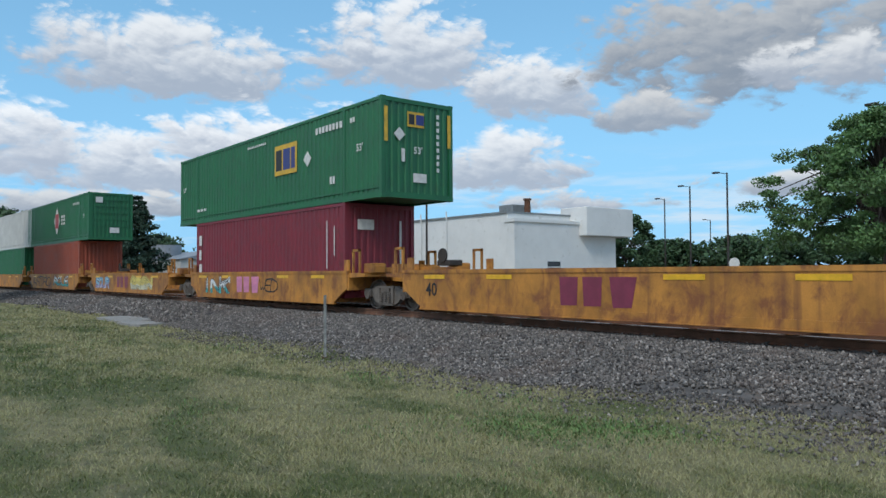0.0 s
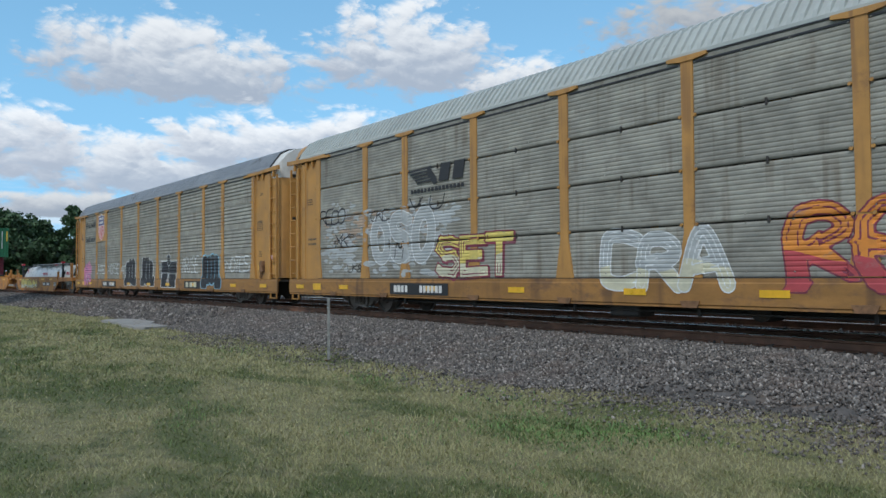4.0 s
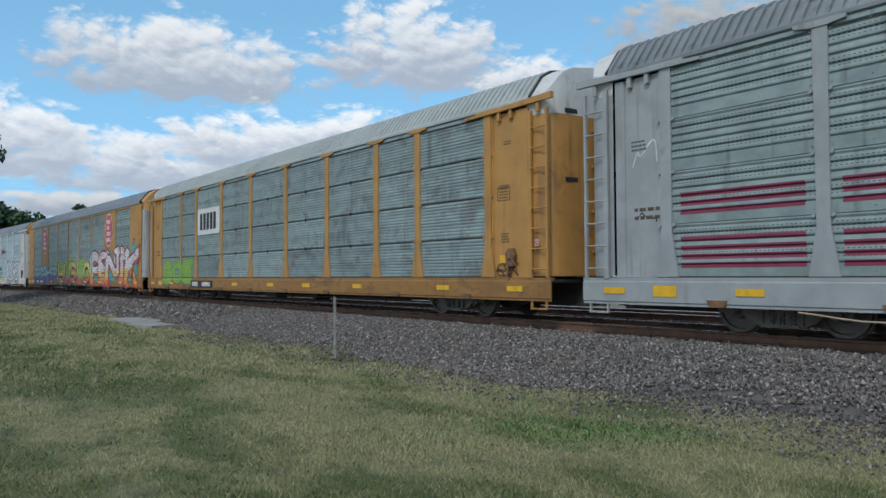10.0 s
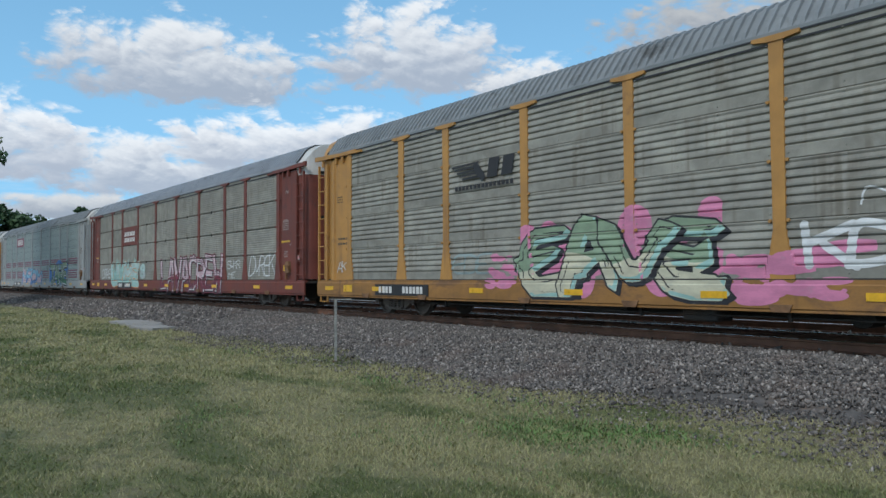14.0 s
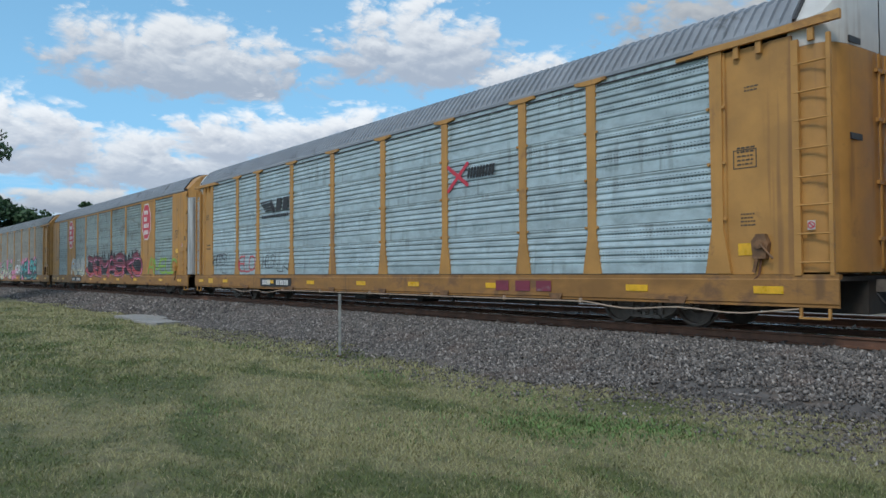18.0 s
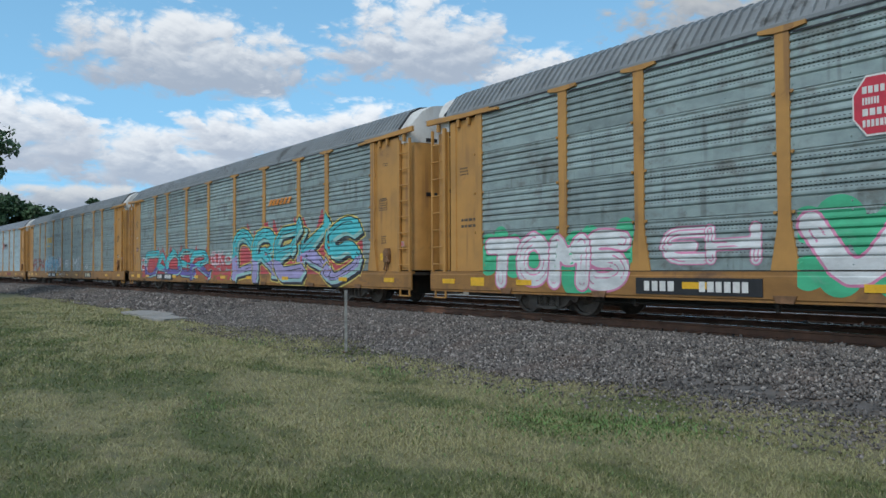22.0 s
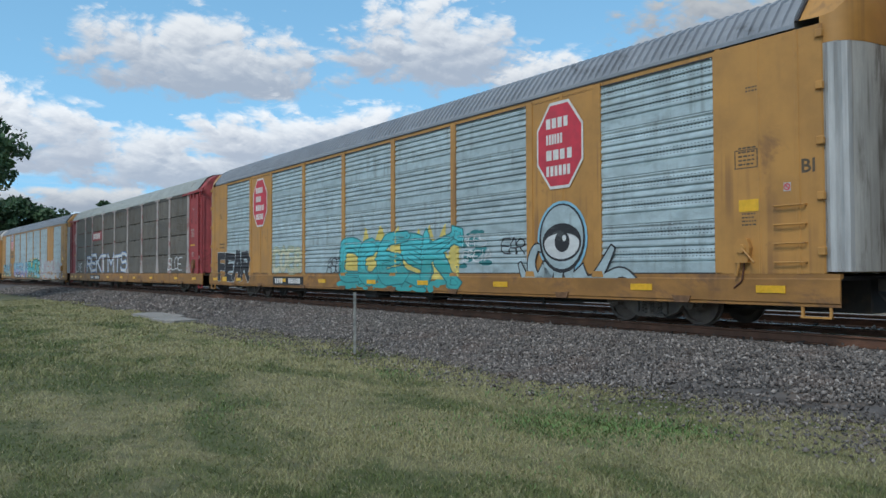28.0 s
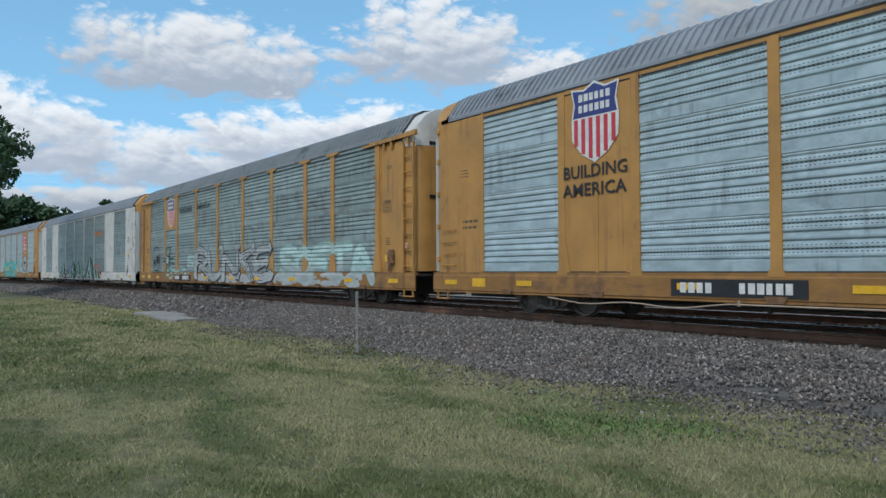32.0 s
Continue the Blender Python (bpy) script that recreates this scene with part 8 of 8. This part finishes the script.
WELLS = [
    dict(at=-11.5, last=True, label="orange-yellow end well car loaded with a white tank", paint=((-4.6, 0.4, 0.2, 1.02, "yellowbig", "SPAWN"), (0.6, 1.3, 0.3, 0.8, "btag", "ER")), marks=((well_number, -5.1), (well_plate, 3.3))),
    dict(at=-27.4, label="empty orange-yellow well car with faded emblem", marks=((well_number, -5.35), (well_logo, -0.75))),
    dict(at=-43.0, label="orange-yellow well car carrying stacked containers", paint=((-5.0, -2.3, 0.2, 1.0, "zebra", "INK"), (0.4, 1.8, 0.4, 0.9, "btag", "WED")), marks=((well_logo, -1.6, "pink"),)),
    dict(at=-58.6, label="empty graffiti-marked orange-yellow well car", paint=((-5.4, -2.8, 0.25, 1.0, "wresl", "SOUR"), (1.0, 4.2, 0.2, 1.0, "yellowbig", "GREN")), marks=((well_logo, -1.4),)),
    dict(at=-74.2, label="orange-yellow well car carrying green and orange containers", paint=((-5.4, -0.5, 0.2, 1.0, "btag", "ASTRO"), (0.5, 4.0, 0.3, 1.0, "zebra", "ROLE"))),
    dict(at=-89.8, label="orange-yellow well car carrying grey and green containers"),
    dict(at=-105.4, label="orange-yellow well car carrying grey and green containers"),
]


# ---- containers ----
def build_box(length, high):
    """A corrugated container shell with frame posts at the 40-foot points."""
    def build(bm):
        h, w = length / 2, 1.295
        # corrugated long sides
        for side in (-1, 1):
            xs, ds = [], []
            x = -h + 0.12
            while x < h - 0.14:
                for dx, d in ((0.0, 0.0), (0.03, 0.03), (0.13, 0.03), (0.16, 0.0)):
                    xs.append(min(h - 0.12, x + dx)), ds.append(d)
                x += 0.28
            xs.append(h - 0.12), ds.append(0.0)
            lo = [bm.verts.new((x, side * (w - 0.045 + d), 0.16)) for x, d in zip(xs, ds)]
            hi = [bm.verts.new((x, side * (w - 0.045 + d), high - 0.10)) for x, d in zip(xs, ds)]
            for i in range(len(xs) - 1):
                bm.faces.new((lo[i], lo[i + 1], hi[i + 1], hi[i]))
        # corrugated ends
        for end in (-1, 1):
            ys, ds = [], []
            y = -w + 0.12
            while y < w - 0.14:
                for dy, d in ((0.0, 0.0), (0.03, 0.035), (0.12, 0.035), (0.15, 0.0)):
                    ys.append(y + dy), ds.append(d)
                y += 0.235
            ys.append(w - 0.12), ds.append(0.0)
            lo = [bm.verts.new((end * (h - 0.05 + d), y, 0.16)) for y, d in zip(ys, ds)]
            hi = [bm.verts.new((end * (h - 0.05 + d), y, high - 0.12)) for y, d in zip(ys, ds)]
            for i in range(len(ys) - 1):
                bm.faces.new((lo[i], lo[i + 1], hi[i + 1], hi[i]))
        box(bm, -h + 0.02, h - 0.02, -w + 0.03, w - 0.03, high - 0.05, high - 0.02)
        box(bm, -h + 0.02, h - 0.02, -w + 0.06, w - 0.06, 0.06, 0.14)
    return build


def build_box_frame(length, high):
    def build(bm):
        h, w = length / 2, 1.295
        for x in (-h, h - 0.13):
            for y in (-w, w - 0.13):
                soft_box(bm, x, x + 0.13, y, y + 0.13, 0.0, high, 0.012)
        for y in (-w, w - 0.07):
            box(bm, -h + 0.1, h - 0.1, y, y + 0.07, 0.01, 0.17)
            box(bm, -h + 0.1, h - 0.1, y, y + 0.07, high - 0.1, high - 0.005)
        for x in (-h, h - 0.09):
            box(bm, x, x + 0.09, -w + 0.1, w - 0.1, 0.01, 0.17)
            box(bm, x, x + 0.09, -w + 0.1, w - 0.1, high - 0.13, high - 0.005)
        if length > 13:
            for x in (-6.096, 6.096 - 0.12):
                for y in (-w - 0.004, w - 0.076):
                    box(bm, x, x + 0.12, y, y + 0.08, 0.0, high + 0.01)
            box(bm, -h + 0.1, h - 0.1, -w - 0.006, -w + 0.02, 0.28, 0.33)
    return build


def build_castings(length, high):
    def build(bm):
        h, w = length / 2, 1.295
        for x in ((-h, h - 0.17, -6.096, 5.926) if length > 13 else (-h, h - 0.17)):
            for y in (-w - 0.005, w - 0.155):
                for z in (-0.004, high - 0.11):
                    box(bm, x - 0.003, x + 0.173, y, y + 0.16, z, z + 0.118)
    return build


def container(label, mat, length, high):
    c = tagged(new("container"), label, "container")
    piece("shell", ("box", length, high), mat, build_box(length, high), c)
    piece("frame", ("boxframe", length, high), mat, build_box_frame(length, high), c)
    piece("corner_castings", ("castings", length, high), mat, build_castings(length, high), c)
    return c


def flat_mark(name, parent, mat, x, z, w, h, y=-1.304, diamond=False):
    bm = bmesh.new()
    if diamond:
        sheet(bm, [(x, z - h), (x + w, z), (x, z + h), (x - w, z)], y)
    else:
        sheet(bm, [(x - w, z - h), (x + w, z - h), (x + w, z + h), (x - w, z + h)], y)
    return part(name, bm, mat, parent)


def end_mark(name, parent, mat, y, z, w, h, x, diamond=False):
    bm = bmesh.new()
    ring = [(y, z - h), (y + w, z), (y, z + h), (y - w, z)] if diamond else [(y - w, z - h), (y + w, z - h), (y + w, z + h), (y - w, z + h)]
    a = [bm.verts.new((x, p, q)) for p, q in ring]
    b = [bm.verts.new((x - 0.004, p, q)) for p, q in ring]
    bm.faces.new(a)
    for i in range(4):
        bm.faces.new((a[i], b[i], b[(i + 1) % 4], a[(i + 1) % 4]))
    return part(name, bm, mat, parent)


def end_letters(words, parent, mat, y, z, high, x):
    ob = letters(words, parent, mat, 0, 0, high)
    ob.matrix_basis = pose(x, y, z, 90, 0, 90)
    return ob


def green_container():
    c = container("dark green 53-foot container with yellow emblem panels", "green_box", 16.154, 2.896)
    e = 8.085
    p = flat_mark("emblem_panel", c, "logo_yellow", 2.2, 1.78, 0.82, 0.52)
    for i, (dx, w, mat) in enumerate(((-0.5, 0.22, "black"), (0.08, 0.26, "logo_blue"), (0.55, 0.14, "logo_blue"))):
        flat_mark("emblem_bar", p, mat, 2.2 + dx, 1.78, w, 0.36, -1.309)
    flat_mark("diamond_mark", c, "plate_white", 3.75, 1.6, 0.26, 0.26, diamond=True)
    bars("lettering", c, "plate_white", 4.3, 6.0, 2.3, 2.5, 8, -1.304, 3)
    bars("lettering", c, "plate_white", -0.9, 0.7, 2.5, 2.58, 10, -1.304, 4)
    letters("53'", c, "plate_white", 6.75, 1.45, 0.22, -1.304)
    letters("53'", c, "plate_white", -7.7, 1.45, 0.22, -1.304)
    bars("lettering", c, "plate_white", 5.2, 5.55, 0.62, 0.85, 2, -1.304, 5)
    bars("lettering", c, "plate_white", -6.0, -4.9, 0.5, 0.6, 3, -1.304, 6)
    bars("lettering", c, "plate_white", 6.4, 6.7, 2.35, 2.5, 2, -1.304, 6)
    q = end_mark("emblem_panel", c, "logo_yellow", -0.1, 2.32, 0.3, 0.22, e)
    end_mark("emblem_bar", q, "black", -0.25, 2.32, 0.1, 0.15, e + 0.006)
    end_mark("emblem_bar", q, "logo_blue", 0.05, 2.32, 0.14, 0.15, e + 0.006)
    end_mark("diamond_mark", c, "plate_white", -0.68, 1.85, 0.2, 0.2, e, True)
    end_letters("53'", c, "plate_white", -0.18, 1.33, 0.2, e + 0.002)
    end_mark("label_plate", c, "plate_white", 0.05, 0.62, 0.24, 0.13, e)
    end_mark("label_plate", c, "plate_white", -0.55, 1.25, 0.06, 0.19, e)
    for y in (-1.15, 1.15):
        end_mark("marker_strip", c, "logo_yellow", y, 2.1, 0.06, 0.5, e + 0.002)
    for i in range(9):
        end_mark("number_bar", c, "plate_white", 0.72, 2.5 - 0.2 * i, 0.05, 0.06, e)
    return c


def hub_container():
    c = container("green 53-foot container with a white diamond emblem", "green_box", 16.154, 2.896)
    d = flat_mark("diamond_emblem", c, "plate_white", 0.6, 1.5, 0.75, 0.95, diamond=True)
    flat_mark("emblem_core", d, "spray_red", 0.6, 1.5, 0.42, 0.48, -1.309)
    bars("lettering", c, "plate_white", 1.7, 2.8, 1.2, 1.9, 2, -1.304, 3, 3)
    letters("53'", c, "plate_white", 6.9, 1.4, 0.22, -1.304)
    bars("lettering", c, "plate_white", 4.6, 6.0, 2.3, 2.45, 7, -1.304, 4)
    for z in (0.9, 1.3, 1.7, 2.1, 2.5):
        end_mark("louvre", c, "green_box", 0.0, z, 1.05, 0.06, 8.1)
    end_mark("round_emblem", c, "plate_white", -0.7, 2.45, 0.2, 0.17, 8.112)
    end_mark("label_plate", c, "plate_white", 0.2, 0.6, 0.28, 0.16, 8.1)
    return c


def red_container():
    c = container("maroon 40-foot container with white lettering", "maroon_box", 12.192, 2.896)
    for i, z in enumerate((1.95, 1.35, 0.75)):
        bars("lettering", c, "plate_white", -5.75, -5.38, z, z + 0.42, 1, -1.304, i)
    bars("lettering", c, "plate_white", 5.0, 5.08, 0.9, 2.4, 1, -1.304, 3)
    bars("lettering", c, "plate_white", 5.45, 5.52, 1.3, 2.2, 1, -1.304, 3)
    end_mark("round_emblem", c, "plate_white", -0.55, 2.25, 0.3, 0.16, 6.105)
    end_mark("number_bar", c, "plate_white", 0.75, 1.7, 0.04, 0.7, 6.105)
    return c


def build_tank_shell(bm):
    sides, r = 28, 1.14
    rings = []
    for x, k in ((-6.95, 0.35), (-6.85, 0.72), (-6.6, 0.93), (-6.3, 1.0), (6.3, 1.0), (6.6, 0.93), (6.85, 0.72), (6.95, 0.35)):
        rings.append([bm.verts.new((x, r * k * math.sin(2 * math.pi * i / sides), 1.0 + r * k * math.cos(2 * math.pi * i / sides))) for i in range(sides)])
    for p, q in zip(rings, rings[1:]):
        for i in range(sides):
            j = (i + 1) % sides
            bm.faces.new((p[i], p[j], q[j], q[i])).smooth = True
    bm.faces.new(rings[0])
    bm.faces.new(rings[-1][::-1])


def tank_container():
    t = tagged(new("tank_container"), "long white tank container with dark bands and grey walkway", "tank container")
    piece("tank_shell", "tank_shell", "tank", build_tank_shell, t)

    def band(bm):
        sides, r = 28, 1.148
        a = [bm.verts.new((-0.035, r * math.sin(2 * math.pi * i / sides), 1.0 + r * math.cos(2 * math.pi * i / sides))) for i in range(sides)]
        b = [bm.verts.new((0.035, r * math.sin(2 * math.pi * i / sides), 1.0 + r * math.cos(2 * math.pi * i / sides))) for i in range(sides)]
        for i in range(sides):
            bm.faces.new((a[i], a[(i + 1) % sides], b[(i + 1) % sides], b[i]))
    for x in (-6.0, -5.3, -4.1, -3.4, -2.3, -0.9, 0.4, 0.6, 2.2, 3.9, 4.1, 5.6):
        piece("tank_band", "tank_band", "steel", band, t, (x, 0, 0), "dark metal strap")

    def walkway(bm):
        box(bm, -4.6, 4.4, -0.85, -0.1, 2.20, 2.24)
        for x in (-4.4, -3.0, -1.4, 0.2, 1.6, 3.0, 4.2):
            tube(bm, (x, -0.8, 2.2), (x + 0.2, -0.95, 1.7), 0.025, 0.025, 5)
            tube(bm, (x + 0.3, -0.2, 2.2), (x + 0.3, -0.2, 2.05), 0.025, 0.025, 5)
    piece("walkway", "tank_walk", "steel", walkway, t, label="grey steel walkway on top")

    def end_frame(bm):
        for y in (-1.29, 1.17):
            soft_box(bm, -0.09, 0.09, y, y + 0.12, -0.02, 2.22, 0.012)
        box(bm, -0.06, 0.06, -1.2, 1.2, 2.02, 2.14)
        tube(bm, (0.0, -1.22, 1.2), (0.9, -1.0, 2.0), 0.06, 0.06, 6)
    for x in (-5.9, 6.1):
        f = piece("end_frame", "tank_frame", "black", end_frame, t, (x, 0, 0), "black steel frame")
        for y in (-1.23, 1.23):
            piece("frame_cap", "tank_cap", "logo_red", lambda q: box(q, -0.15, 0.15, -0.1, 0.1, 2.2, 2.33), f, (0, y, 0), "red cap")

    def tail(bm):
        for y in (-1.25, 1.15):
            box(bm, 8.05, 8.17, y, y + 0.1, 0.9, 2.22)
            box(bm, 6.1, 8.1, y, y + 0.08, 2.08, 2.16)
        box(bm, 7.9, 8.15, -1.2, 1.2, 1.1, 1.2)
        for i in range(4):
            tube(bm, (7.75, -0.9 + 0.3 * i, 1.2), (7.9, -0.8 + 0.3 * i, 1.9), 0.07, 0.07, 7)
    piece("tail_frame", "tank_tail", "black", tail, t, label="black steel end frame with valves")

    def cabinet(bm):
        prism_y(bm, [(6.35, 0.95), (6.55, 1.95), (7.45, 1.95), (7.75, 0.95)], -1.16, 1.1)
    piece("end_cabinet", "tank_cab", "tank", cabinet, t)
    b = bars("lettering", t, "logo_red", 0.2, 1.6, 1.27, 1.42, 9, -1.165, 5)
    flat_mark("underline", t, "logo_red", 0.9, 1.22, 0.7, 0.02, -1.165)
    bars("lettering", t, "logo_red", 6.75, 7.5, 1.25, 1.45, 8, -1.168, 6)
    flat_mark("underline", t, "logo_red", 7.12, 1.2, 0.38, 0.02, -1.168)
    flat_mark("hazard_diamond", t, "logo_red", -4.7, 1.62, 0.20, 0.24, -1.13, True)
    bars("lettering", t, "steel", 4.3, 5.2, 1.55, 1.66, 11, -1.165, 8)
    bars("lettering", t, "steel", 4.3, 4.7, 1.38, 1.48, 5, -1.165, 9)
    # a low tank: all heights at four fifths
    for me in {ob.data for ob in t.children_recursive}:
        me.transform(Matrix.Diagonal((1, 1, 0.8, 1)))
    return t


# ---- train: make it up ----
RIDERS = []                        # thing, place of its car along the train, half the wheelbase, its pose on the car
FIRST, PITCH = 14.525, 28.976      # leading end of the first autorack at the start, and the length of one


def make_train():
    for i, spec in enumerate(RACKS):
        RIDERS.append((autorack(i + 1, spec), PITCH * i + 13.42, 10.15, pose(0, 0, 0)))
    for spec in WELLS:
        RIDERS.append((well_car(spec), spec["at"], 7.75, pose(0, 0, 0)))
    RIDERS.append((tank_container(), -11.5, 7.75, pose(0.55, 0, 0.30)))
    RIDERS.append((green_container(), -43.0, 7.75, pose(-0.2, 0, 3.20)))
    RIDERS.append((red_container(), -43.0, 7.75, pose(-0.2, 0, 0.30)))
    RIDERS.append((hub_container(), -74.2, 7.75, pose(-0.4, 0, 3.20)))
    RIDERS.append((container("orange-red 40-foot container in the well", "orange_box", 12.192, 2.896), -74.2, 7.75, pose(-0.4, 0, 0.30)))
    for at in (-89.8, -105.4):
        RIDERS.append((container("pale grey 53-foot container on top of the stack", "grey_box", 16.154, 2.896), at, 7.75, pose(0, 0, 3.20)))
        RIDERS.append((container("green 40-foot container in the well", "green_box", 12.192, 2.896), at, 7.75, pose(0, 0, 0.30)))


make_train()


# metres that the train has come, second by second
RUN = [-2.9, 14.5, 31.94, 49.1, 66.1, 83.15, 100.16, 117.5, 134.62, 151.84, 169.14, 186.48, 203.81, 221.2, 238.47, 255.85, 273.25,
       290.66, 308.15, 325.46, 342.88, 360.3, 377.65, 395.1, 412.54, 429.96, 447.4, 464.85, 482.27, 499.72, 517.09, 534.55, 551.87]


def run(t):
    """How far the train has come by t seconds."""
    return float(np.interp(t, range(len(RUN)), RUN))


def on_track(s, half, t):
    x = FIRST + s - run(t)
    a, b = bend(x - half), bend(x + half)
    return pose(x, (a + b) / 2, 0, 0, 0, math.degrees(math.atan2(b - a, 2 * half)))


def motions():
    times = range(len(RUN))
    for thing, s, half, local in RIDERS:
        walk(thing, [(t, on_track(s, half, t) @ local) for t in times])
    steps = [i / 30 for i in range(961)]
    for side, sets in WHEELSETS.items():
        walk(sets[0], [(t, pose(side * 0.89, 0, WHEEL, 0, -math.degrees(run(t) / WHEEL) % 360, 0)) for t in steps])
        keys = sets[0].animation_data
        for w in sets[1:]:
            w.rotation_mode = "QUATERNION"
            own = w.animation_data_create()
            own.action = keys.action
            own.action_slot = keys.action_slot


motions()
